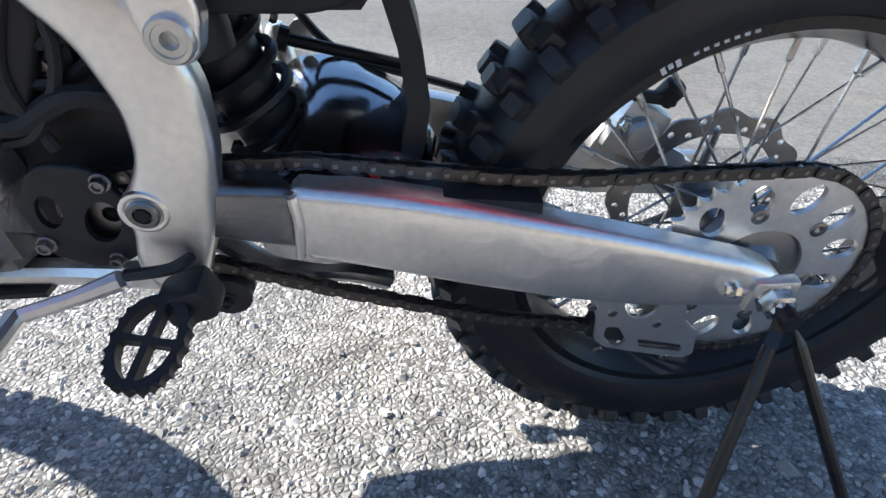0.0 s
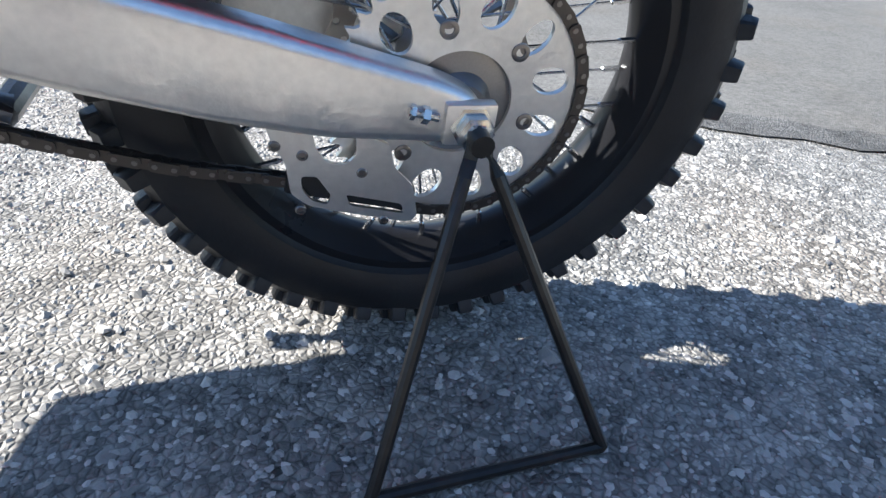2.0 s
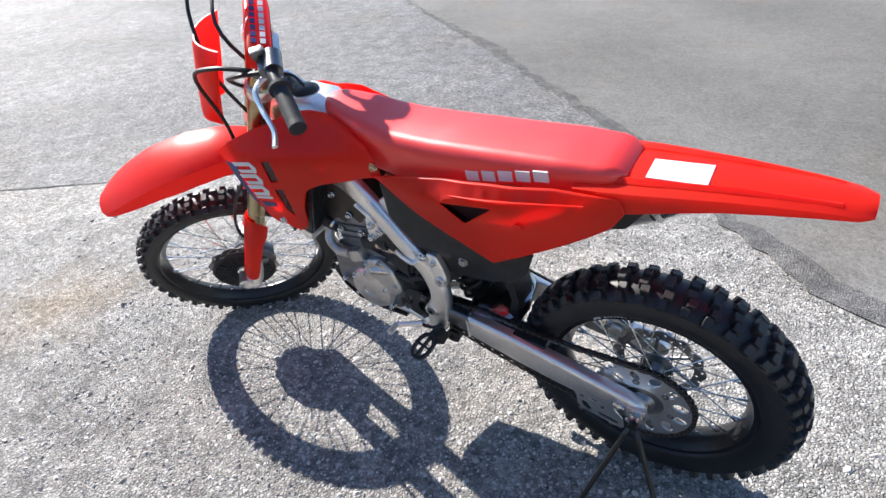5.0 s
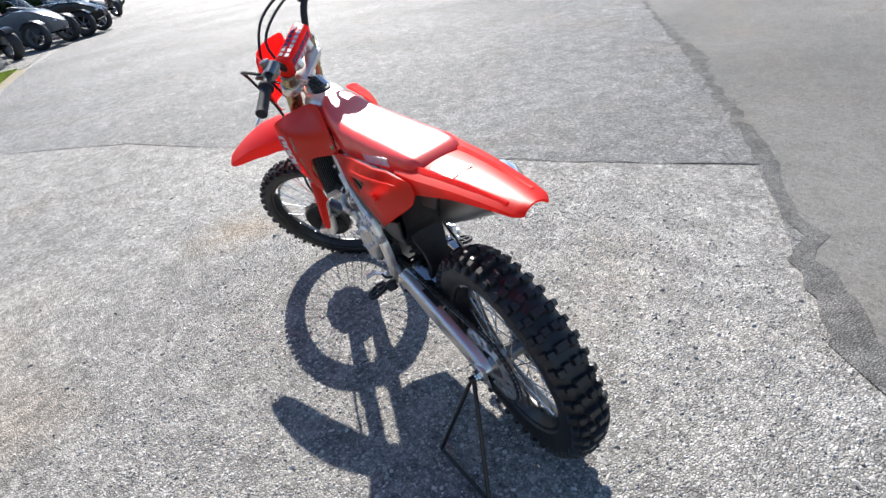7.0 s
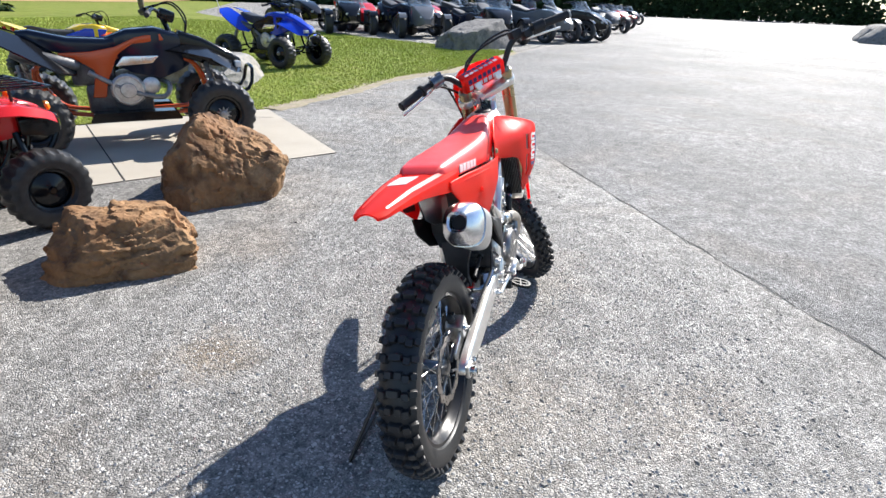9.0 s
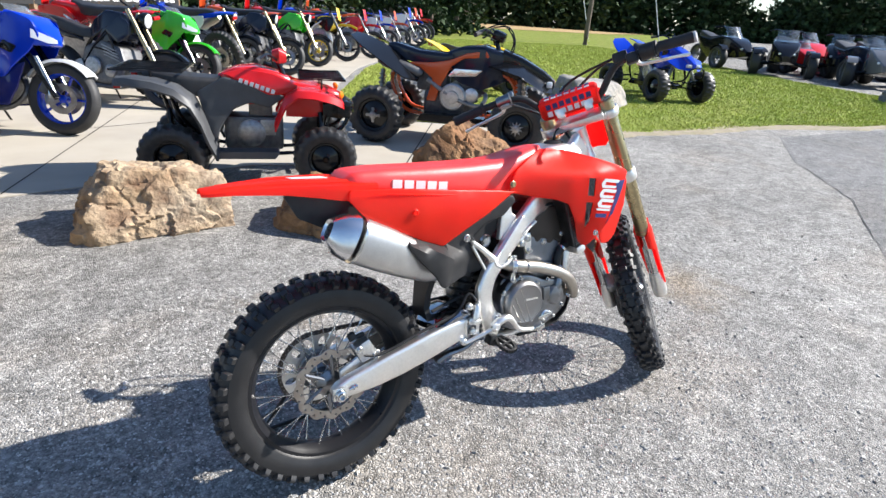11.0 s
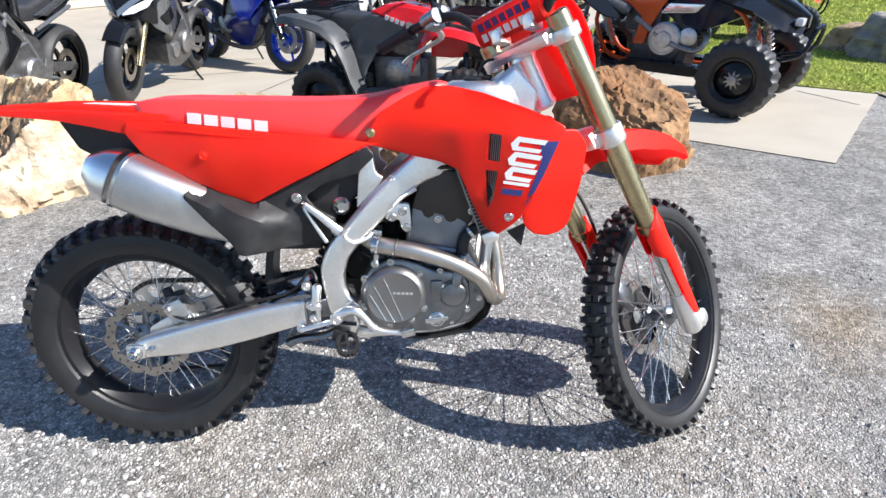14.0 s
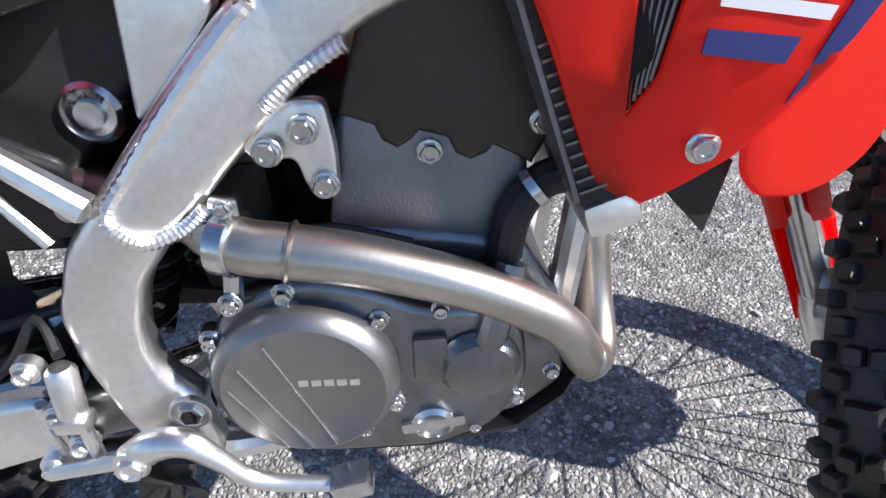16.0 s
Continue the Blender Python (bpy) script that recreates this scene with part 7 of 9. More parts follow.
def moto(M, label, style, main, second, rimm=None, group="parked motorcycles", steer=0.0, frame_mat=None):
    """A parked motorcycle, x forward from the rear axle, leaning a little on its side stand."""
    rimm = rimm or P_BLACK
    dirt = style == "dirt"
    WB = 1.42
    R = 0.34 if dirt else 0.31
    name = {"dirt": "dirt_bike", "sport": "sport_motorcycle", "adv": "touring_motorcycle", "naked": "street_motorcycle"}[style]
    t = thing(name, M @ Matrix.Rotation(radians(-9), 4, "X"), label, "motorcycle", group)
    ST = Matrix.Translation((WB + 0.1, 0, 0)) @ Matrix.Rotation(radians(steer), 4, Vector((-0.42, 0, 0.9))) @ Matrix.Translation((-WB - 0.1, 0, 0))
    k = 34 if dirt else 0
    wheel_at(t, Matrix.Translation((0, 0, R)), R, 0.055 if dirt else 0.085, 0.24 if dirt else 0.216, rimm, 32 if dirt else 5, k, name="rear_wheel")
    wheel_at(t, ST @ Matrix.Translation((WB, 0, R)), R, 0.045 if dirt else 0.06, 0.265 if dirt else 0.216, rimm, 32 if dirt else 5, k, name="front_wheel")
    top = 1.02 if style != "sport" else 0.9
    for s in (1, -1):
        fb = B()
        rod(fb, (WB - 0.42, s * 0.1, top), (WB, s * 0.1, R), 0.026, 12)
        f = part("fork_leg", fb, GOLD if style in ("adv", "naked") else (P_SILVER if dirt else P_BLACK), t, m=ST)
        fb = B()
        rod(fb, (WB - 0.18, s * 0.1, R + 0.33), (WB, s * 0.1, R), 0.02, 12)
        if style != "dirt":
            box(fb, (WB - 0.05, s * 0.09, R + 0.04), (0.06, 0.03, 0.09), bev=0.01)
        part("slider", fb, GOLD if style == "adv" else CHROME, f, m=ST)
    fb = B()
    if dirt:
        loft(fb, [arch(WB + u, hw, w, 0.03) for u, hw, w in ((-0.28, 0.05, 0.8), (-0.15, 0.07, 0.84), (0.05, 0.08, 0.84), (0.2, 0.06, 0.79))])
    else:
        loft(fb, [[(WB + (R + 0.035 - d) * math.cos(a), v, R + (R + 0.035 - d) * math.sin(a)) for v, d in ((-0.075, 0.035), (-0.06, 0.008), (0, 0), (0.06, 0.008), (0.075, 0.035), (0.055, 0.03), (0, 0.006), (-0.055, 0.03))] for a in np.linspace(radians(40), radians(150), 12)])
    part("front_fender", fb, P_WHITE if main is P_BLUE and not dirt else main if dirt or style == "sport" else P_BLACK, t, m=ST)
    hwe = 0.13 if style in ("dirt", "sport") else 0.17
    eb = sheet(round_poly([(0.42, 0.36), (0.5, 0.24), (0.75, 0.2), (0.98, 0.24), (1.02, 0.42), (0.95, 0.62), (0.72, 0.7), (0.5, 0.6)], 0.03), (), lambda u, w: -hwe, 0, 0.1, 0.03, back=lambda u, w: hwe)
    en = part("engine", eb, ENG_DARK if style != "dirt" else ENG_SILVER, t)
    for s in (1, -1):
        cb = B()
        lathe(cb, [(0.1, 0), (0.1, 0.03), (0.085, 0.045), (0.02, 0.048)], (0.63, s * (hwe - 0.005), 0.4), (0, s, 0), 24)
        lathe(cb, [(0.07, 0), (0.07, 0.02), (0.05, 0.03)], (0.84, s * (hwe - 0.005), 0.36), (0, s, 0), 20)
        part("engine_cover", cb, ENG_SILVER, en)
        sb = sheet(round_poly([(-0.05, R + 0.03), (-0.05, R - 0.03), (0.4, R + 0.02), (0.46, R + 0.12), (0.36, R + 0.1)], 0.02), (), lambda u, w: s * 0.12, 0.03, 0.06, 0.01)
        part("swingarm", sb, ALU if dirt or style == "naked" else ENG_DARK, t)
        rb = B()
        tube(rb, [(0.98, s * 0.05, 0.95), (0.8, s * 0.13, 0.84), (0.55, s * 0.13, 0.66), (0.46, s * 0.12, 0.42)], 0.03, 8, flat=0.6)
        part("frame_rail", rb, frame_mat or (ALU if dirt else P_BLACK), t)
    hb = B()
    hx, hz, hw = WB - 0.46, top + (0.06 if style != "sport" else -0.02), 0.36 if style == "sport" else 0.4
    tube(hb, [(hx - 0.12, -hw, hz + 0.02), (hx - 0.06, -hw * 0.5, hz + 0.05), (hx, -0.08, hz), (hx, 0.08, hz), (hx - 0.06, hw * 0.5, hz + 0.05), (hx - 0.12, hw, hz + 0.02)], 0.012, 8)
    bar = part("handlebar", hb, P_BLACK, t, m=ST)
    for s in (1, -1):
        gb = B()
        rod(gb, (hx - 0.095, s * (hw - 0.13), hz + 0.035), (hx - 0.12, s * hw, hz + 0.02), 0.018, 10)
        part("grip", gb, GRIP, bar, m=ST)
        if not dirt:
            mb = B()
            tube(mb, [(hx, s * 0.2, hz + 0.05), (hx + 0.03, s * 0.28, hz + 0.12), (hx + 0.02, s * 0.36, hz + 0.16)], 0.006, 6)
            box(mb, (hx + 0.02, s * 0.39, hz + 0.15), (0.025, 0.11, 0.055), bev=0.012)
            part("mirror", mb, P_BLACK, bar, m=ST)
    tb = B()
    if dirt:
        rbox(tb, [(0.62, 0.05, 0.92, 0.8), (0.75, 0.1, 0.95, 0.74), (0.95, 0.13, 0.97, 0.66), (1.06, 0.11, 0.93, 0.72), (1.1, 0.06, 0.9, 0.8)])
    else:
        rbox(tb, [(0.5, 0.07, 0.82, 0.7), (0.6, 0.13, 0.9, 0.66), (0.78, 0.17, 1.0, 0.66), (0.95, 0.14, 0.99, 0.7), (1.02, 0.06, 0.95, 0.78)])
    part("fuel_tank", tb, main, t)
    sb = B()
    if dirt:
        rbox(sb, [(-0.02, 0.05, 0.93, 0.88), (0.1, 0.075, 0.945, 0.87), (0.4, 0.08, 0.93, 0.84), (0.62, 0.075, 0.94, 0.84), (0.78, 0.05, 0.98, 0.9)])
    else:
        rbox(sb, [(-0.08, 0.07, 0.9, 0.82), (0.05, 0.1, 0.9, 0.8), (0.22, 0.11, 0.86 if style != "sport" else 0.84, 0.74), (0.42, 0.1, 0.8, 0.7), (0.54, 0.07, 0.81, 0.7)])
    part("seat", sb, SEATB, t)
    tl = B()
    if dirt:
        loft(tl, [arch(u, hw, w, sk) for u, hw, w, sk in ((-0.32, 0.05, 0.93, 0.01), (-0.2, 0.065, 0.935, 0.02), (0.0, 0.085, 0.92, 0.05), (0.2, 0.09, 0.9, 0.06))])
    else:
        rbox(tl, [(-0.28, 0.04, 0.9, 0.86), (-0.15, 0.075, 0.89, 0.8), (0.05, 0.1, 0.83, 0.72), (0.25, 0.1, 0.77, 0.68)])
    part("tail", tl, main if style != "adv" else P_BLACK, t)
    for s in (1, -1):
        if style == "sport":
            poly = [(0.66, 0.72), (0.72, 0.56), (0.86, 0.44), (1.04, 0.46), (1.16, 0.6), (1.24, 0.68), (1.33, 0.82), (1.27, 0.95), (1.12, 1.0), (0.98, 0.9), (0.82, 0.8)]
            sd = lambda u, w: s * (0.2 - 0.35 * max(0, u - 1.1) - 0.1 * max(0, 0.45 - w))
        elif style == "adv":
            poly = [(0.8, 0.72), (0.95, 0.6), (1.1, 0.58), (1.22, 0.74), (1.26, 0.9), (1.12, 1.0), (0.95, 0.95)]
            sd = lambda u, w: s * (0.23 - 0.3 * max(0, u - 1.1))
        elif dirt:
            poly = [(0.66, 0.82), (0.86, 0.7), (0.98, 0.6), (1.05, 0.62), (1.14, 0.8), (1.12, 0.92), (0.95, 0.95), (0.78, 0.92)]
            sd = lambda u, w: s * (0.15 + 0.05 * max(0, min(1, (u - 0.8) / 0.2)))
        else:
            poly = [(0.78, 0.8), (0.95, 0.66), (1.08, 0.74), (1.1, 0.88), (0.98, 0.95)]
            sd = lambda u, w: s * 0.19
        if style == "adv":
            poly, sd = [(0.7, 0.62), (0.84, 0.5), (0.98, 0.42), (1.1, 0.5), (1.08, 0.66), (0.86, 0.74)], lambda u, w: s * (0.19 - 0.1 * max(0, 0.5 - w))
        part("side_fairing", sheet(round_poly(poly, 0.03), (), sd, 0.006, 0.06, 0.01), second if dirt else main, t)
        if style == "sport":
            low = lambda u, w: s * (0.185 - 0.3 * max(0, u - 1.05) - 0.25 * max(0, 0.4 - w))
            part("lower_fairing", sheet(round_poly([(0.56, 0.4), (0.62, 0.27), (0.8, 0.2), (1.0, 0.22), (1.12, 0.38), (1.19, 0.6), (1.08, 0.56), (0.93, 0.6), (0.84, 0.5), (0.7, 0.47)], 0.02), (), low, 0.006, 0.05, 0.01), P_DEEP if main is P_BLUE else P_BLACK, t)
            part("vent", sheet(round_poly([(1.0, 0.7), (1.12, 0.66), (1.16, 0.72), (1.06, 0.76)], 0.012), (), lambda u, w: s * (0.212 - 0.35 * max(0, u - 1.1)), 0.01, 0.05, 0.003), P_BLACK, t)
            part("tail_panel", sheet(round_poly([(-0.2, 0.87), (0.05, 0.8), (0.3, 0.7), (0.4, 0.72), (0.2, 0.82), (0.0, 0.88)], 0.012), (), lambda u, w: s * 0.112, 0.006, 0.05, 0.004), P_BLACK, t)
        if not dirt:
            fb = B()
            box(fb, (0.46, s * (hwe + 0.01), 0.38), (0.09, 0.012, 0.16), Matrix.Rotation(radians(-20), 3, "Y"), 0.004)
            rod(fb, (0.44, s * (hwe + 0.012), 0.33), (0.45, s * (hwe + 0.1), 0.325), 0.011, 8)
            part("foot_peg", fb, ENG_SILVER, t)
            fb = B()
            for k in range(4):
                box(fb, (0.86 - 0.012 * k, s * (hwe + 0.003), 0.5 + 0.035 * k), (0.2, 0.014, 0.012), Matrix.Rotation(radians(18), 3, "Y"), 0.003)
            part("cooling_fin", fb, ENG_SILVER, en)
            fb = B()
            box(fb, (WB - 0.115, s * 0.085, R + 0.08), (0.075, 0.035, 0.1), Matrix.Rotation(radians(25), 3, "Y"), 0.01)
            part("brake_caliper", fb, GOLD if style == "adv" else ENG_DARK, t, m=ST)
        if style in ("adv", "naked"):
            fb = B()
            for a, b in (((0.96, 0.9), (0.62, 0.6)), ((0.62, 0.6), (0.9, 0.56)), ((0.9, 0.56), (0.8, 0.8)), ((0.8, 0.8), (0.62, 0.6)), ((0.62, 0.6), (0.5, 0.42)), ((0.5, 0.66), (0.05, 0.78))):
                rod(fb, (a[0], s * 0.165, a[1]), (b[0], s * 0.165, b[1]), 0.013, 8)
            part("frame_tube", fb, ENG_SILVER if style == "adv" else P_BLACK, t, "metal trellis frame tubes")
            fb = B()
            tube(fb, [(0.12, s * 0.1, 0.82), (0.02, s * 0.13, 0.88), (-0.16, s * 0.12, 0.92), (-0.27, s * 0.05, 0.93)], 0.011, 8)
            part("grab_rail", fb, ENG_DARK, t)
        if style == "adv":
            gb = B()
            loft(gb, [[(hx + 0.06 - q * 0.05, s * (0.24 + 0.2 * q), hz + 0.1 - 0.02 * q), (hx + 0.075 - q * 0.05, s * (0.24 + 0.2 * q), hz + 0.03), (hx + 0.06 - q * 0.05, s * (0.24 + 0.2 * q), hz - 0.02 + 0.02 * q), (hx + 0.05 - q * 0.05, s * (0.24 + 0.2 * q), hz + 0.03)] for q in (0, 0.3, 0.6, 0.85, 1.0)])
            part("hand_guard", gb, P_BLACK, bar, "black plastic hand guard", m=ST)
            part("tail_panel", sheet(round_poly([(-0.24, 0.88), (0.02, 0.8), (0.26, 0.72), (0.42, 0.74), (0.2, 0.8), (-0.02, 0.87)], 0.012), (), lambda u, w: s * 0.116, 0.006, 0.05, 0.004), second, t)
        if dirt:
            part("side_panel", sheet(round_poly([(0.1, 0.88), (0.55, 0.84), (0.42, 0.66), (0.3, 0.64), (0.12, 0.78)], 0.02), (), lambda u, w: s * 0.12, 0.005, 0.08, 0.006), second, t)
    nb = B()
    if style in ("sport", "adv"):
        z0 = 0.8 if style == "sport" else 0.88
        if style == "adv":
            rbox(nb, [(0.9, 0.15, 0.88, 0.6), (1.02, 0.19, 0.91, 0.6), (1.12, 0.2, 0.9, 0.6), (1.22, 0.175, 0.875, 0.615), (1.3, 0.125, 0.83, 0.635), (1.38, 0.07, 0.77, 0.655), (1.43, 0.025, 0.72, 0.675)])
        else:
            rbox(nb, [(1.05, 0.18, z0 + 0.2, z0 - 0.02), (1.18, 0.17, z0 + 0.18, z0 - 0.06), (1.3, 0.13, z0 + 0.1, z0 - 0.06), (1.38, 0.07, z0 + 0.02, z0 - 0.05), (1.41, 0.03, z0 - 0.01, z0 - 0.04)])
        nose = part("nose_fairing", nb, P_BLACK if style == "adv" else main, t)
        for s in (1, -1):
            lb = B()
            if style == "adv":
                loft(lb, [[(1.435, s * 0.022, 0.705), (1.442, s * 0.03, 0.68), (1.42, s * 0.028, 0.675)], [(1.385, s * 0.088, 0.752), (1.4, s * 0.098, 0.7), (1.36, s * 0.08, 0.69)], [(1.3, s * 0.155, 0.8), (1.31, s * 0.168, 0.75), (1.28, s * 0.14, 0.74)], [(1.235, s * 0.192, 0.84), (1.24, s * 0.196, 0.82), (1.225, s * 0.185, 0.82)]])
                part("headlight", lb, LAMP, nose, "clear slanted headlight")
                lb = B()
                loft(lb, [[(1.47, s * 0.004, 0.715), (1.475, s * 0.006, 0.665), (1.44, s * 0.004, 0.68)], [(1.395, s * 0.078, 0.795), (1.405, s * 0.088, 0.755), (1.37, s * 0.075, 0.76)], [(1.29, s * 0.15, 0.875), (1.3, s * 0.162, 0.83), (1.26, s * 0.145, 0.83)], [(1.16, s * 0.205, 0.93), (1.165, s * 0.212, 0.9), (1.14, s * 0.195, 0.9)]])
                part("nose_panel", lb, second, nose, "silver V-shaped nose panel")
                lb = sheet(round_poly([(0.92, 0.6), (1.06, 0.5), (1.2, 0.58), (1.3, 0.7), (1.2, 0.73), (1.14, 0.82), (1.0, 0.86), (0.93, 0.76)], 0.02), (), lambda u, w: s * (0.235 - 0.62 * max(0, u - 1.1)), 0.008, 0.05, 0.008)
                part("side_wing", lb, second, nose, "silver-grey fairing wing")
                lb = sheet(round_poly([(1.0, 0.66), (1.12, 0.6), (1.17, 0.66), (1.06, 0.75)], 0.012), (), lambda u, w: s * (0.243 - 0.62 * max(0, u - 1.1)), 0.012, 0.04, 0.003)
                part("wing_vent", lb, P_BLACK, nose)
                lb = B()
                box(lb, (1.3, s * 0.05, 0.55), (0.05, 0.1, 0.22), Matrix.Rotation(radians(12), 3, "Y"), 0.01)
                part("radiator", lb, ENG_DARK, nose)
                continue
            loft(lb, [[(1.27, s * 0.145, z0 + 0.07), (1.27, s * 0.15, z0 + 0.0), (1.27, s * 0.12, z0 + 0.01)], [(1.37, s * 0.085, z0 + 0.028), (1.38, s * 0.09, z0 - 0.035), (1.37, s * 0.07, z0 - 0.02)], [(1.415, s * 0.03, z0 + 0.0), (1.42, s * 0.03, z0 - 0.03), (1.41, s * 0.025, z0 - 0.02)]])
            part("headlight", lb, LAMP, nose)
        wb = B()
        hgt = 0.16 if style == "sport" else 0.25
        zs, wd = (z0 + 0.1, 0.17) if style == "sport" else (0.84, 0.17)
        rows = []
        for q in np.linspace(0, 1, 7):
            fr = [(1.27 - q * (0.2 if style == "sport" else 0.24) - 0.1 * abs(v) ** 2, wd * v * (1 - 0.3 * q), zs + q * hgt) for v in np.linspace(-1, 1, 9)]
            rows.append(fr + [(u - 0.004, v * 0.98, w) for u, v, w in reversed(fr)])
        loft(wb, rows)
        part("windscreen", wb, GLASS, t, "clear curved windscreen")
    elif dirt:
        rows = [[(1.22 - 0.3 * (w - 0.95) - 0.05 * abs(v) ** 2, 0.1 * v, w) for v in np.linspace(-1, 1, 7)] + [(1.215 - 0.3 * (w - 0.95) - 0.05 * abs(v) ** 2, 0.1 * v, w) for v in np.linspace(1, -1, 7)] for w in (0.9, 1.0, 1.1, 1.16)]
        loft(nb, rows)
        part("number_plate", nb, main, t, m=ST)
    else:
        lathe(nb, [(0.05, -0.08), (0.085, -0.02), (0.09, 0.03), (0.08, 0.035)], (1.15, 0, 0.94), (1, 0, -0.1), 20)
        hd = part("headlight", nb, P_BLACK, t, m=ST)
        nb = B()
        lathe(nb, [(0.078, 0), (0.06, 0.012), (0.02, 0.018)], (1.184, 0, 0.937), (1, 0, -0.1), 20)
        part("lens", nb, LAMP, hd, m=ST)
    xb = B()
    if dirt:
        lathe(xb, [(0.03, 0), (0.05, 0.06), (0.05, 0.3), (0.03, 0.36)], (0.38, -0.13, 0.68), (-0.85, 0, 0.4), 14)
    else:
        lathe(xb, [(0.03, 0), (0.05, 0.08), (0.055, 0.36), (0.04, 0.42)], (0.4, -0.2, 0.3), (-0.92, 0, 0.3), 14)
        tube(xb, [(1.0, 0, 0.5), (1.1, -0.05, 0.35), (0.95, -0.1, 0.2), (0.6, -0.15, 0.2), (0.4, -0.2, 0.3)], 0.025, 8)
    part("exhaust", xb, STEEL if dirt else ENG_DARK, t)
    kb = B()
    tube(kb, [(0.55, 0.12, 0.3), (0.56, 0.24, 0.12), (0.55, 0.3, 0.045)], 0.011, 8)
    part("side_stand", kb, P_BLACK, t)
    lb = B()
    box(lb, (-0.29 if not dirt else -0.3, 0, 0.86), (0.03, 0.08, 0.035), bev=0.006)
    part("tail_light", lb, TAILRED, t)
    return t


def at(x, y, deg, z=0.008):
    """A pose whose front axle stands over (x, y), heading deg."""
    return YARD @ Matrix.Translation((x, y, z)) @ Matrix.Rotation(radians(deg), 4, "Z") @ Matrix.Scale(1.12, 4) @ Matrix.Translation((-1.42, 0, 0))


moto(at(-2.04, 4.0, -90), "silver and blue-grey touring motorcycle with tall clear windscreen", "adv", P_BLACK, P_GRAPH, steer=6)
moto(at(-2.6, 2.42, -89, 0), "black touring motorcycle with silver nose behind a boulder", "adv", P_BLACK, P_GRAPH, steer=4)
moto(at(-0.86, 5.35, -40), "blue sport motorcycle on its side stand", "sport", P_BLUE, P_BLUE, P_BLUE, steer=10)
moto(at(0.2, 6.75, -42), "dark grey street motorcycle with silver tank", "naked", P_NAVY, P_SILVER, steer=10)
moto(at(0.8, 8.3, -42), "bright green sport motorcycle", "sport", P_GREEN, P_GREEN, steer=10)
moto(at(1.99, 10.64, -44), "black street motorcycle with round headlight", "naked", P_BLACK, P_BLACK, steer=14)
moto(at(2.75, 10.4, -40), "dark navy street motorcycle on its side stand", "naked", P_NAVY, P_SILVER, steer=12)
moto(at(3.97, 12.2, -44), "green and yellow street motorcycle with yellow wheels", "naked", P_GREEN, P_YEL, P_YEL, steer=10)
moto(at(5.2, 13.6, -44), "yellow and black dirt bike", "dirt", P_YEL, P_BLACK, steer=12)
red_d = moto(at(6.4, 14.7, -44), "red dirt bike standing in a row", "dirt", P_RED, P_RED, steer=12)
blu_d = moto(at(7.6, 16.3, -44), "blue dirt bike standing in a row", "dirt", P_BLUE, P_WHITE, steer=12)
org_d = moto(at(9.0, 18.2, -44), "orange dirt bike standing in a row", "dirt", P_ORANGE, P_WHITE, steer=12)
L9 = Matrix.Rotation(radians(-9), 4, "X")
copy_thing(blu_d, at(10.3, 20, -44) @ L9)
copy_thing(org_d, at(11.6, 22, -44) @ L9)
copy_thing(red_d, at(12.9, 24, -44) @ L9)
copy_thing(org_d, at(-7.6, 10.4, -52) @ L9)
copy_thing(red_d, at(-6.3, 8.6, -50) @ L9)
for i, (x, y) in enumerate(((-0.9, 8.9), (0.4, 10.6), (1.6, 12.4), (2.9, 14.3), (4.2, 16.2), (5.6, 18.2))):
    copy_thing((red_d, blu_d, org_d)[i % 3], at(x, y, 130) @ L9)


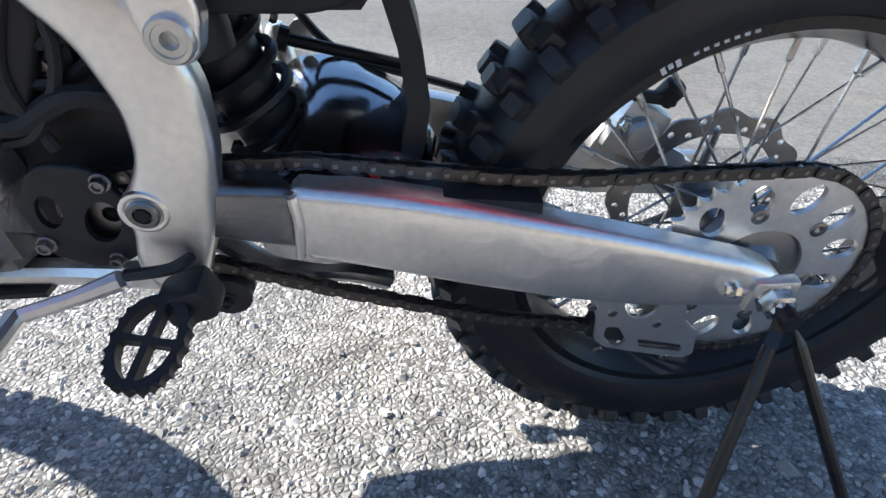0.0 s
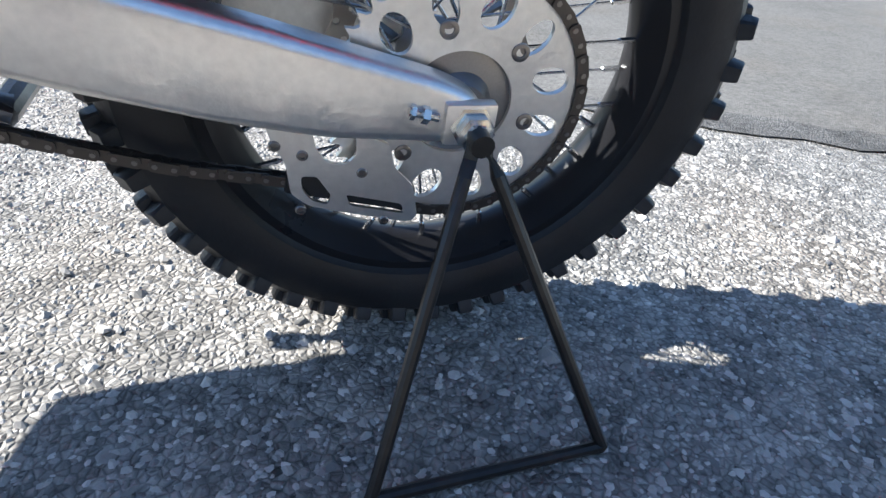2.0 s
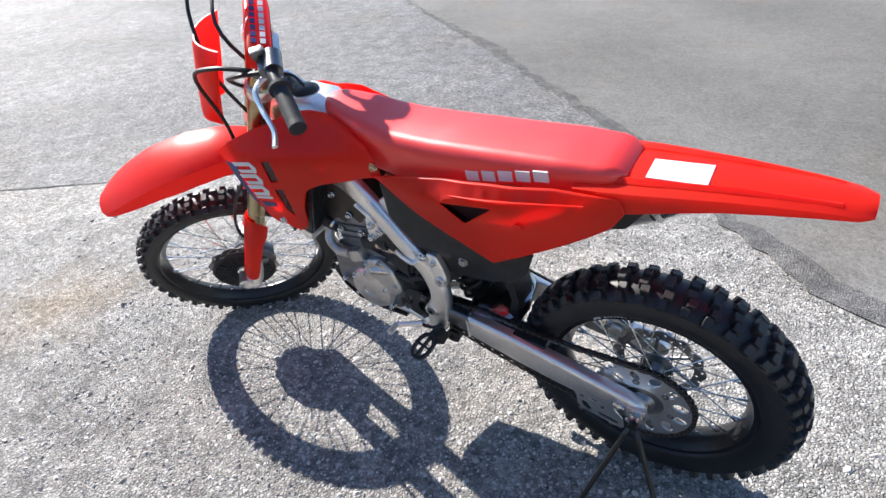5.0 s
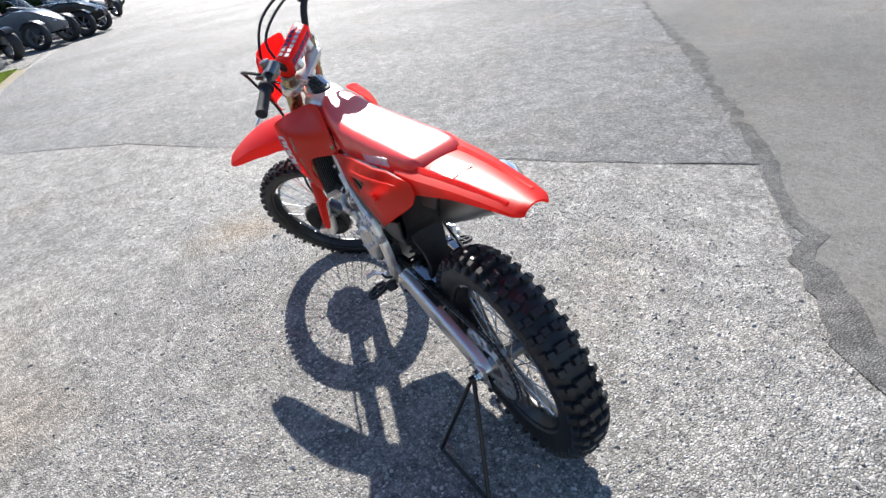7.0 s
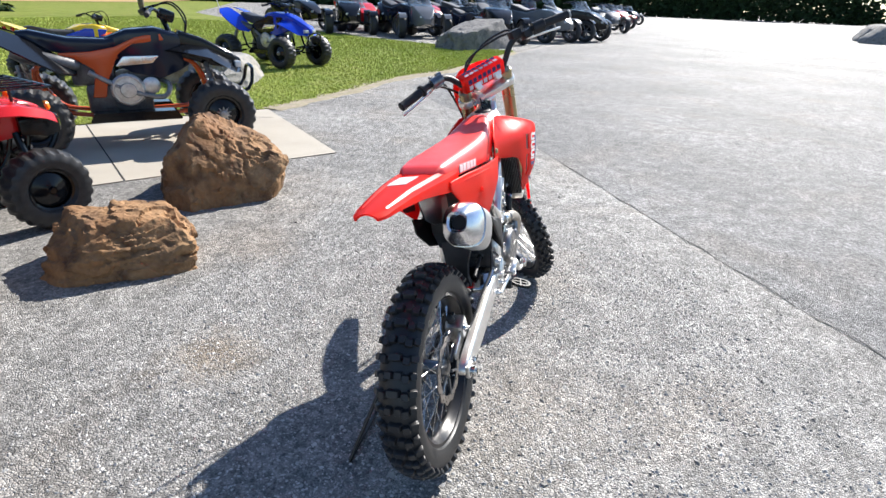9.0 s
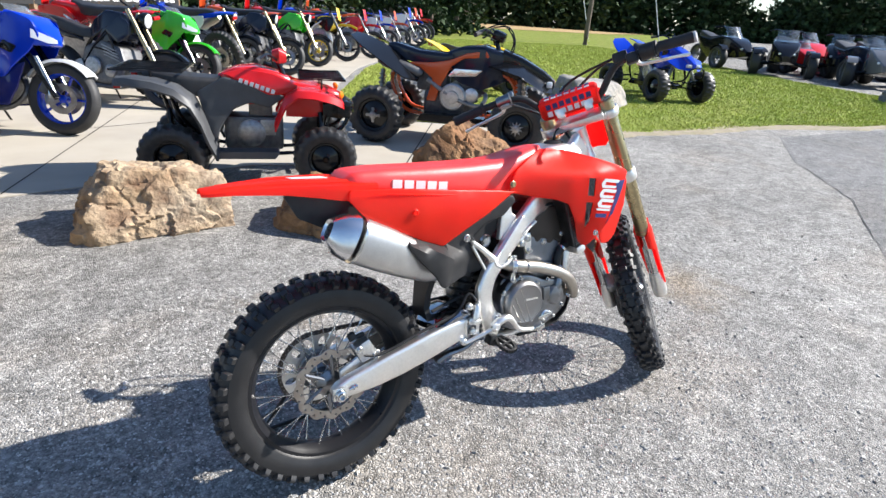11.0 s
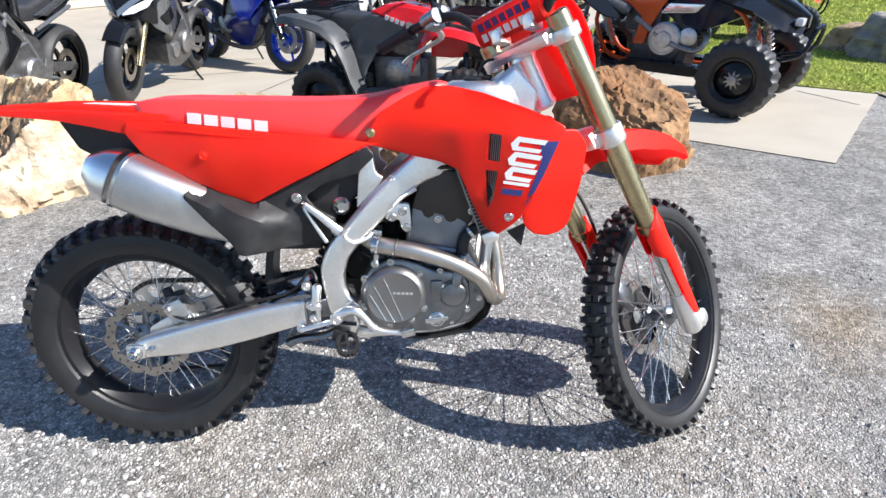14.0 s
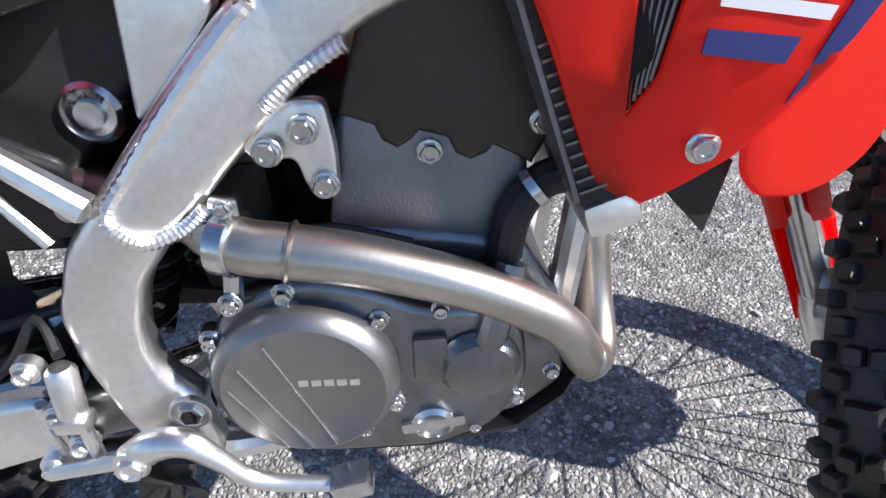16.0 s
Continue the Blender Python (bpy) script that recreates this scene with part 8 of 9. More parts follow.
def quad(M, label, main, second, sport=True, front=0.0):
    """A quad bike, x forward, midway between the axles."""
    t = thing("quad_bike", M, label, "quad bike", "parked quad bikes")
    wb, tr = (0.64, 0.46) if sport else (0.57, 0.38)
    Rf, Rr = (0.26, 0.25) if sport else (0.28, 0.28)
    for x, s, R, hw in ((wb, 1, Rf, 0.1), (wb, -1, Rf, 0.1), (-wb, 1, Rr, 0.12), (-wb, -1, Rr, 0.12)):
        w = wheel_at(t, Matrix.Translation((x, s * tr * (1.0 if x > 0 else 0.95), R)), R, hw, 0.135, P_BLACK, 6, 22, disc=False, name="front_wheel" if x > 0 else "rear_wheel")
        hb = B()
        lathe(hb, [(0.125, -0.02), (0.12, 0.0), (0.085, 0.015), (0.03, 0.03), (0.02, 0.05)], (x, s * (tr + hw * 0.4), R), (0, s, 0), 14)
        part("hub", hb, P_BLACK, w)
        hb = B()
        lathe(hb, [(0.035, 0.03), (0.03, 0.05), (0.012, 0.056)], (x, s * (tr + hw * 0.4), R), (0, s, 0), 12)
        part("hub_cap", hb, ENG_SILVER, w)
        if x > 0 and second is P_ORANGE:
            star = [((0.064 if k % 2 else 0.03) * math.cos(math.pi * k / 10) + x, (0.064 if k % 2 else 0.03) * math.sin(math.pi * k / 10) + R) for k in range(20)]
            hb = sheet(star, (disc_poly((x, R), 0.012, 10),), lambda u, w: s * (tr + hw * 0.4 + 0.034), 0.008, 0, 0.002)
            part("hub_star", hb, ENG_SILVER, w, "pale star-shaped wheel hub")
        if x < 0 and sport:
            hb = B()
            v = s * (tr + hw * 0.4 + 0.03)
            for sx, sz in ((0.13, 0.024), (0.024, 0.13)):
                box(hb, (x, v, R), (sx, 0.012, sz), bev=0.003)
            part("hub_cross", hb, ENG_SILVER, w, "pale four-armed hub")
        ab = B()
        for dz in (0.03, -0.05):
            rod(ab, (x - 0.08, s * 0.12, R + dz + 0.03), (x, s * (tr - 0.06), R + dz), 0.014, 8)
            rod(ab, (x + 0.1, s * 0.12, R + dz + 0.03), (x, s * (tr - 0.06), R + dz), 0.014, 8)
        pieces("suspension_arm", ab, P_ORANGE if second is P_ORANGE else P_BLACK, t)
        kb = B()
        a, b = Vector((x, s * (tr - 0.12), R + 0.02)), Vector((x - 0.04, s * 0.14, R + 0.36))
        rod(kb, a, b, 0.02, 8)
        dd = (b - a).normalized()
        fx, fy = frame_of(dd)
        tube(kb, [a.lerp(b, 0.2 + 0.7 * i / 60) + (fx * math.cos(i * 0.7) + fy * math.sin(i * 0.7)) * 0.032 for i in range(61)], 0.006, 5, 1)
        part("shock", kb, ENG_SILVER, t)
    eb = B()
    box(eb, (-0.06, 0, 0.34), (0.46, 0.25, 0.26), bev=0.05)
    box(eb, (-0.22, 0, 0.55), (0.3, 0.2, 0.2), bev=0.04)
    box(eb, (0.1, 0, 0.5), (0.16, 0.2, 0.24), Matrix.Rotation(radians(14), 3, "Y"), 0.03)
    for k in range(5):
        box(eb, (0.1 + 0.008 * k, 0, 0.44 + 0.03 * k), (0.2, 0.24, 0.01), Matrix.Rotation(radians(14), 3, "Y"))
    for s in (1, -1):
        lathe(eb, [(0.11, 0), (0.11, 0.03), (0.08, 0.05), (0.02, 0.05)], (0.0, s * 0.125, 0.34), (0, s, 0), 20)
        box(eb, (0.14, s * 0.13, 0.42), (0.1, 0.04, 0.14), bev=0.012)
    part("engine", eb, ENG_DARK, t)
    if sport:
        pb = sheet(round_poly([(-0.06, 0.6), (0.2, 0.62), (0.26, 0.68), (-0.0, 0.675)], 0.015), (), lambda u, w: -0.172, 0.01, 0.05, 0.004)
        part("heat_shield", pb, POLISHED, t, "bright metal heat shield")
        pb = B()
        tube(pb, [(0.16, -0.02, 0.5), (0.3, -0.13, 0.46), (0.24, -0.17, 0.36), (0.0, -0.17, 0.42), (-0.25, -0.15, 0.56)], 0.02, 8)
        part("header_pipe", pb, ENG_SILVER, t)
    for s in (1, -1):
        rb = B()
        tube(rb, [(0.62, s * 0.12, 0.34), (0.45, s * 0.14, 0.24), (-0.3, s * 0.14, 0.24), (-0.52, s * 0.12, 0.34), (-0.55, s * 0.1, 0.62), (0.2, s * 0.09, 0.66), (0.5, s * 0.1, 0.62), (0.62, s * 0.12, 0.36)], 0.017, 8)
        part("frame_tube", rb, P_ORANGE if second is P_ORANGE else P_BLACK, t)
        nb = sheet(round_poly([(-0.3, 0.2), (0.36, 0.2), (0.32, 0.27), (-0.26, 0.27)], 0.02), (), lambda u, w: s * 0.3, 0.14, 0.1)
        part("foot_rest", nb, P_BLACK, t)
    tb = B()
    rbox(tb, [(-0.1, 0.08, 0.8, 0.62), (0.05, 0.14, 0.86, 0.55), (0.25, 0.17, 0.88, 0.5), (0.4, 0.14, 0.84, 0.56), (0.48, 0.08, 0.8, 0.6)])
    part("fuel_tank_cover", tb, main, t)
    sb = B()
    rbox(sb, [(-0.66, 0.06, 0.84, 0.78), (-0.58, 0.11, 0.85, 0.74), (-0.35, 0.13, 0.8, 0.68), (-0.1, 0.12, 0.79, 0.66), (0.08, 0.08, 0.84, 0.7)])
    part("seat", sb, SEATB if second is not P_ORANGE else P_NAVY, t)
    for s in (1, -1):
        vm = 0.5 if sport else 0.48
        fb = B()
        if sport:
            loft(fb, [[(x, s * v, z), (x, s * (v + w), z + dz), (x + 0.01, s * (v + w), z + dz - 0.012), (x + 0.01, s * v, z - 0.012)] for x, v, w, z, dz in ((0.3, 0.14, 0.02, 0.72, 0.0), (0.45, 0.14, 0.2, 0.76, -0.05), (0.62, 0.12, 0.24, 0.74, -0.07), (0.8, 0.06, 0.18, 0.64, -0.08), (0.88, 0.03, 0.06, 0.58, -0.04))])
            part("front_fender", fb, P_BLACK if second is P_ORANGE else P_ORANGE if main is P_YEL else main, t)
            fb = B()
            loft(fb, [[(x, s * v, z), (x, s * (v + w), z + dz), (x, s * (v + w), z + dz - 0.012), (x, s * v, z - 0.012)] for x, v, w, z, dz in ((-0.32, 0.14, 0.1, 0.6, -0.05), (-0.42, 0.12, 0.24, 0.68, -0.1), (-0.56, 0.11, 0.29, 0.78, -0.11), (-0.72, 0.1, 0.3, 0.85, -0.08), (-0.86, 0.08, 0.28, 0.9, -0.05), (-0.96, 0.06, 0.2, 0.92, -0.02))])
            part("rear_fender", fb, main if second is not P_ORANGE else P_BLACK, t)
            part("side_panel", sheet(round_poly([(-0.42, 0.7), (-0.2, 0.71), (-0.04, 0.745), (0.1, 0.81), (0.28, 0.85), (0.31, 0.79), (0.08, 0.765), (-0.03, 0.69), (-0.07, 0.61), (-0.13, 0.49), (-0.16, 0.37), (-0.25, 0.37), (-0.2, 0.57), (-0.31, 0.65), (-0.42, 0.68)] if second is P_ORANGE else [(-0.35, 0.62), (-0.05, 0.5), (0.3, 0.62), (0.42, 0.8), (0.1, 0.82), (-0.2, 0.72)], 0.015), (), lambda u, w: s * 0.165, 0.006, 0.08, 0.008), second, t)
        else:
            for x0, R, nm, mt in ((wb, 0.4, "front_fender", main), (-wb, 0.4, "rear_fender", second)):
                fb = B()
                loft(fb, [[(x0 + R * math.cos(a), s * v, 0.28 + R * math.sin(a) * 0.98 - (0.03 if v > 0.4 else 0)) for v in (0.12, 0.25, 0.42, vm + 0.02)] + [(x0 + (R - 0.015) * math.cos(a), s * v, 0.28 + (R - 0.015) * math.sin(a) * 0.98 - (0.03 if v > 0.4 else 0)) for v in (vm + 0.02, 0.42, 0.25, 0.12)] for a in np.linspace(radians(20), radians(165), 12)])
                part(nm, fb, mt, t)
            part("side_panel", sheet(round_poly([(-0.25, 0.6), (-0.05, 0.34), (0.1, 0.34), (0.32, 0.6), (0.3, 0.82), (-0.1, 0.74)], 0.04), (), lambda u, w: s * 0.2, 0.01, 0.08, 0.01), second, t)
    hb = B()
    tube(hb, [(0.2, -0.38, 0.98), (0.26, -0.2, 1.02), (0.32, -0.08, 0.98), (0.32, 0.08, 0.98), (0.26, 0.2, 1.02), (0.2, 0.38, 0.98)], 0.012, 8)
    rod(hb, (0.32, 0, 0.98), (0.42, 0, 0.7), 0.02, 8)
    bar = part("handlebar", hb, P_BLACK, t)
    for s in (1, -1):
        gb = B()
        rod(gb, (0.225, s * 0.27, 1.0), (0.2, s * 0.385, 0.98), 0.019, 10)
        part("grip", gb, GRIP, bar)
    if sport:
        nb = B()
        rbox(nb, [(0.42, 0.12, 0.86, 0.66), (0.6, 0.11, 0.8, 0.6), (0.8, 0.07, 0.7, 0.56), (0.9, 0.03, 0.63, 0.56)])
        part("hood", nb, main if second is not P_ORANGE else P_BLACK, t)
        xb = B()
        lathe(xb, [(0.03, 0), (0.055, 0.04), (0.055, 0.36), (0.035, 0.42)], (-0.3, -0.16, 0.6), (-0.92, -0.1, 0.25), 14)
        part("exhaust", xb, ENG_DARK, t)
        for s in (1, -1):
            cb = B()
            lathe(cb, [(0.125, 0), (0.125, 0.02), (0.11, 0.035), (0.1, 0.035), (0.095, 0.028), (0.06, 0.03), (0.055, 0.045), (0.02, 0.048)], (-0.0, s * 0.15, 0.42), (0, s, 0), 28)
            part("engine_cover", cb, ALU_CASE, t)
            cb = B()
            lathe(cb, [(0.065, 0), (0.065, 0.02), (0.045, 0.03)], (0.17, s * 0.14, 0.45), (0, s, 0), 20)
            part("side_cover", cb, ALU_CASE, t)
        pb = B()
        box(pb, (0.36, 0, 0.97), (0.12, 0.15, 0.09), Matrix.Rotation(radians(20), 3, "Y"), 0.025)
        part("instrument_pod", pb, P_BLACK, bar)
        pb = B()
        tube(pb, [(0.26, 0.16, 1.03), (0.42, 0.14, 1.05), (0.5, 0.06, 0.92), (0.46, 0.03, 0.74)], 0.007, 6)
        tube(pb, [(0.26, -0.16, 1.03), (0.4, -0.15, 1.07), (0.5, -0.08, 0.94), (0.44, -0.05, 0.74)], 0.007, 6)
        pieces("control_cable", pb, P_BLACK, bar)
    else:
        for x0, x1, z in ((0.45, 0.9, 0.76), (-0.9, -0.42, 0.8)):
            rb = B()
            for i in range(6):
                y = -0.35 + 0.14 * i
                rod(rb, (x0, y, z), (x1, y, z), 0.009, 6)
            tube(rb, [(x0, -0.38, z), (x1, -0.38, z), (x1, 0.38, z), (x0, 0.38, z), (x0, -0.38, z)], 0.011, 6, 1)
            rod(rb, ((x0 + x1) / 2, -0.2, z - 0.12), ((x0 + x1) / 2, -0.2, z), 0.011, 6)
            rod(rb, ((x0 + x1) / 2, 0.2, z - 0.12), ((x0 + x1) / 2, 0.2, z), 0.011, 6)
            part("cargo_rack", rb, P_BLACK, t)
        nb = B()
        rbox(nb, [(0.4, 0.2, 0.8, 0.6), (0.62, 0.2, 0.74, 0.54), (0.85, 0.18, 0.66, 0.5), (0.93, 0.14, 0.62, 0.52)])
        part("hood", nb, main, t)
        pb = B()
        box(pb, (0.3, 0, 1.0), (0.16, 0.14, 0.08), bev=0.02)
        part("headlight_pod", pb, main, bar)
        lb = B()
        for i in range(6):
            box(lb, (-0.02 + 0.045 * i, -0.214, 0.72 + 0.012 * i), (0.032, 0.004, 0.035), Matrix.Rotation(radians(-12), 3, "Y"))
        part("white_graphic", lb, P_WHITE, t)
    for s in (1, -1):
        lb = B()
        box(lb, (0.86 if sport else 0.92, s * 0.16 * (0.5 if sport else 1), 0.6), (0.05, 0.1, 0.05), bev=0.012)
        part("headlight", lb, LAMP if sport else AMBER, t)
        lb = B()
        box(lb, (-0.86 if sport else -0.95, s * 0.2, 0.82 if sport else 0.62), (0.03, 0.1, 0.05), bev=0.01)
        part("tail_light", lb, TAILRED, t)
    bb = B()
    tube(bb, [(0.7, -0.16, 0.34), (0.92, -0.16, 0.4), (0.97, -0.12, 0.56), (0.97, 0.12, 0.56), (0.92, 0.16, 0.4), (0.7, 0.16, 0.34)], 0.015, 8, 3)
    part("bumper", bb, P_BLACK, t)
    return t


def utility_quad(M, label):
    """A farm quad bike, x forward, midway between the axles."""
    t = thing("quad_bike", M, label, "quad bike", "parked quad bikes")
    wb, tr, R = 0.625, 0.38, 0.28
    for x in (wb, -wb):
        for s in (1, -1):
            w = wheel_at(t, Matrix.Translation((x, s * tr, R)), R, 0.105, 0.14, P_BLACK, 6, 22, disc=False, name="front_wheel" if x > 0 else "rear_wheel")
            hb = B()
            lathe(hb, [(0.13, -0.02), (0.12, 0.0), (0.085, 0.015), (0.03, 0.03), (0.02, 0.045)], (x, s * (tr + 0.045), R), (0, s, 0), 16)
            part("hub", hb, P_BLACK, w)
            ab = B()
            for dx in (-0.1, 0.1):
                rod(ab, (x + dx, s * 0.1, R + 0.04), (x, s * (tr - 0.06), R - 0.02), 0.015, 8)
            rod(ab, (x - 0.03, s * 0.16, R + 0.36), (x, s * (tr - 0.1), R), 0.024, 8)
            pieces("suspension_arm", ab, P_BLACK, t)
    for s in (1, -1):
        fb = B()
        rows = ((-1.0, 0.9, 0.2, 0.36), (-0.9, 0.91, 0.14, 0.42), (-0.72, 0.895, 0.12, 0.47), (-0.56, 0.85, 0.12, 0.49), (-0.44, 0.76, 0.14, 0.49), (-0.37, 0.62, 0.2, 0.49), (-0.32, 0.46, 0.24, 0.48), (-0.26, 0.32, 0.26, 0.46))
        loft(fb, [[(x, s * a, z), (x, s * (a + b) / 2, z + 0.012), (x, s * (b - 0.03), z), (x, s * b, z - 0.05), (x - 0.02, s * (b - 0.012), z - 0.06), (x - 0.02, s * (b - 0.04), z - 0.016), (x - 0.02, s * a, z - 0.016)] for x, z, a, b in rows])
        part("rear_fender", fb, GREYP, t, "dark grey plastic fender")
        fb = B()
        rows = ((0.2, 0.58, 0.28, 0.44), (0.24, 0.68, 0.24, 0.46), (0.3, 0.8, 0.2, 0.47), (0.4, 0.87, 0.14, 0.47), (0.55, 0.86, 0.12, 0.46), (0.7, 0.82, 0.1, 0.43), (0.78, 0.78, 0.08, 0.38))
        loft(fb, [[(x, s * a, z), (x, s * (a + b) / 2, z + 0.01), (x, s * (b - 0.03), z - 0.005), (x, s * b, z - 0.06), (x + 0.012, s * (b - 0.012), z - 0.07), (x + 0.012, s * (b - 0.04), z - 0.02), (x + 0.012, s * a, z - 0.016)] for x, z, a, b in rows])
        part("front_fender", fb, P_RED, t)
        part("side_panel", sheet(round_poly([(-0.42, 0.8), (-0.2, 0.93), (0.08, 0.86), (0.3, 0.78), (0.16, 0.68), (0.0, 0.72), (-0.14, 0.66), (-0.25, 0.5), (-0.29, 0.36), (-0.36, 0.56)], 0.03), (), lambda u, w: s * (0.22 + 0.14 * max(0, 0.75 - w)), 0.01, 0.06, 0.012), GREYP, t, "grey side cowl")
        part("tank_panel", sheet(round_poly([(-0.22, 0.95), (-0.05, 1.0), (0.2, 0.97), (0.42, 0.88), (0.3, 0.8), (0.16, 0.79), (-0.02, 0.88)], 0.02), (), lambda u, w: s * (0.235 - 0.5 * max(0, w - 0.88)), 0.012, 0.06, 0.012), P_RED, t)
        gb = B()
        for i in range(7):
            box(gb, (-0.06 + 0.043 * i, s * 0.236, 0.905 - 0.014 * i), (0.03, 0.006, 0.036), Matrix.Rotation(radians(18), 3, "Y"))
        part("white_graphic", gb, P_WHITE, t)
        nb = sheet(round_poly([(-0.28, 0.27), (0.2, 0.27), (0.24, 0.33), (-0.26, 0.33)], 0.015), (), lambda u, w: s * 0.4, 0.17, 0.1)
        part("foot_rest", nb, GREYP, t)
        lb = B()
        lathe(lb, [(0.03, 0), (0.034, 0.015), (0.02, 0.03)], (0.76, s * 0.3, 0.82), (0.9, s * 0.3, 0.2), 14)
        part("turn_lamp", lb, AMBER, t)
        lb = B()
        box(lb, (-0.99, s * 0.3, 0.85), (0.05, 0.07, 0.06), bev=0.015)
        part("tail_light", lb, TAILRED, t)
        bb = B()
        tube(bb, [(0.62, s * 0.16, 0.42), (0.78, s * 0.17, 0.5), (0.86, s * 0.17, 0.66), (0.8, s * 0.15, 0.76)], 0.02, 8, 3)
        part("bumper_bar", bb, P_BLACK, t)
    bb = B()
    rbox(bb, [(0.62, 0.2, 0.74, 0.62), (0.76, 0.24, 0.76, 0.6), (0.86, 0.22, 0.74, 0.62), (0.9, 0.14, 0.72, 0.65)])
    part("front_grille", bb, P_BLACK, t)
    bb = B()
    rbox(bb, [(0.3, 0.17, 0.9, 0.6), (0.5, 0.18, 0.87, 0.6), (0.72, 0.15, 0.83, 0.62), (0.8, 0.1, 0.79, 0.64)])
    part("hood", bb, P_RED, t)
    tb = B()
    rbox(tb, [(-0.25, 0.1, 0.93, 0.7), (-0.12, 0.16, 0.99, 0.7), (0.05, 0.17, 1.01, 0.7), (0.22, 0.14, 0.97, 0.72), (0.34, 0.08, 0.92, 0.74)])
    part("fuel_tank_cover", tb, P_RED, t)
    sb = B()
    rbox(sb, [(-0.84, 0.12, 0.93, 0.84), (-0.76, 0.17, 0.95, 0.8), (-0.5, 0.18, 0.91, 0.76), (-0.28, 0.15, 0.9, 0.74), (-0.16, 0.09, 0.95, 0.8)])
    part("seat", sb, SEATB, t)
    eb = B()
    box(eb, (0.02, 0, 0.44), (0.5, 0.3, 0.3), bev=0.04)
    box(eb, (0.08, 0, 0.66), (0.2, 0.2, 0.24), bev=0.03)
    rod(eb, (-0.3, -0.05, 0.36), (-0.75, -0.05, 0.3), 0.06, 10)
    part("engine", eb, ENG_DARK, t)
    for s in (1, -1):
        cb = B()
        lathe(cb, [(0.12, 0), (0.12, 0.03), (0.09, 0.05), (0.02, 0.052)], (0.0, s * 0.15, 0.45), (0, s, 0), 22)
        box(cb, (0.14, s * 0.165, 0.5), (0.13, 0.03, 0.14), bev=0.012)
        pieces("engine_cover", cb, ENG_SILVER, t)
        rb = B()
        tube(rb, [(0.7, s * 0.14, 0.7), (0.5, s * 0.15, 0.3), (-0.3, s * 0.15, 0.3), (-0.6, s * 0.13, 0.5), (-0.7, s * 0.13, 0.78)], 0.017, 8)
        part("frame_tube", rb, P_BLACK, t)
    hb = B()
    tube(hb, [(0.08, -0.4, 1.08), (0.16, -0.2, 1.12), (0.24, -0.07, 1.07), (0.24, 0.07, 1.07), (0.16, 0.2, 1.12), (0.08, 0.4, 1.08)], 0.012, 8)
    rod(hb, (0.24, 0, 1.07), (0.32, 0, 0.85), 0.022, 8)
    bar = part("handlebar", hb, P_BLACK, t)
    for s in (1, -1):
        gb = B()
        rod(gb, (0.11, s * 0.28, 1.1), (0.08, s * 0.405, 1.08), 0.019, 10)
        part("grip", gb, GRIP, bar)
        gb = B()
        rod(gb, (0.16, s * 0.24, 1.11), (0.17, s * 0.39, 1.1), 0.006, 6)
        part("lever", gb, ENG_SILVER, bar)
    pb = B()
    rbox(pb, [(0.2, 0.07, 1.14, 1.06), (0.26, 0.09, 1.16, 1.04), (0.32, 0.07, 1.13, 1.05)])
    part("instrument_pod", pb, P_RED, bar)
    for x0, x1, z in ((0.42, 0.8, 0.95), (-1.02, -0.5, 0.97)):
        rk = B()
        tube(rk, [(x0, -0.36, z), (x1, -0.36, z), (x1, 0.36, z), (x0, 0.36, z), (x0, -0.36, z)], 0.011, 6, 1)
        rack = part("cargo_rack", rk, P_BLACK, t)
        rb = B()
        for i in range(5):
            y = -0.24 + 0.12 * i
            rod(rb, (x0, y, z), (x1, y, z), 0.008, 6)
        pieces("rack_bar", rb, P_BLACK, rack)
        rb = B()
        for s in (1, -1):
            rod(rb, ((x0 + x1) / 2, s * 0.2, z - 0.14), ((x0 + x1) / 2, s * 0.2, z), 0.011, 6)
        pieces("rack_stay", rb, P_BLACK, rack)
    return t


def qat(x, y, deg, z=0.0):
    return YARD @ Matrix.Translation((x, y, z)) @ Matrix.Rotation(radians(deg), 4, "Z")


BIG = Matrix.Scale(1.22, 4)
utility_quad(qat(0.55, 3.4, -15) @ Matrix.Scale(0.9, 4), "red and grey utility quad bike with cargo racks")
quad(qat(3.05, 4.33, -42, 0.008) @ BIG, "black sport quad bike with orange frame and trim", P_NAVY, P_ORANGE)
quad(qat(9.7, 7.2, -100, 0.012) @ BIG, "blue and black sport quad bike on the lawn", P_BLUE, P_BLACK)
quad(qat(5.65, 8.0, -22, 0.012), "yellow and blue sport quad bike on the lawn", P_YEL, P_BLUE)


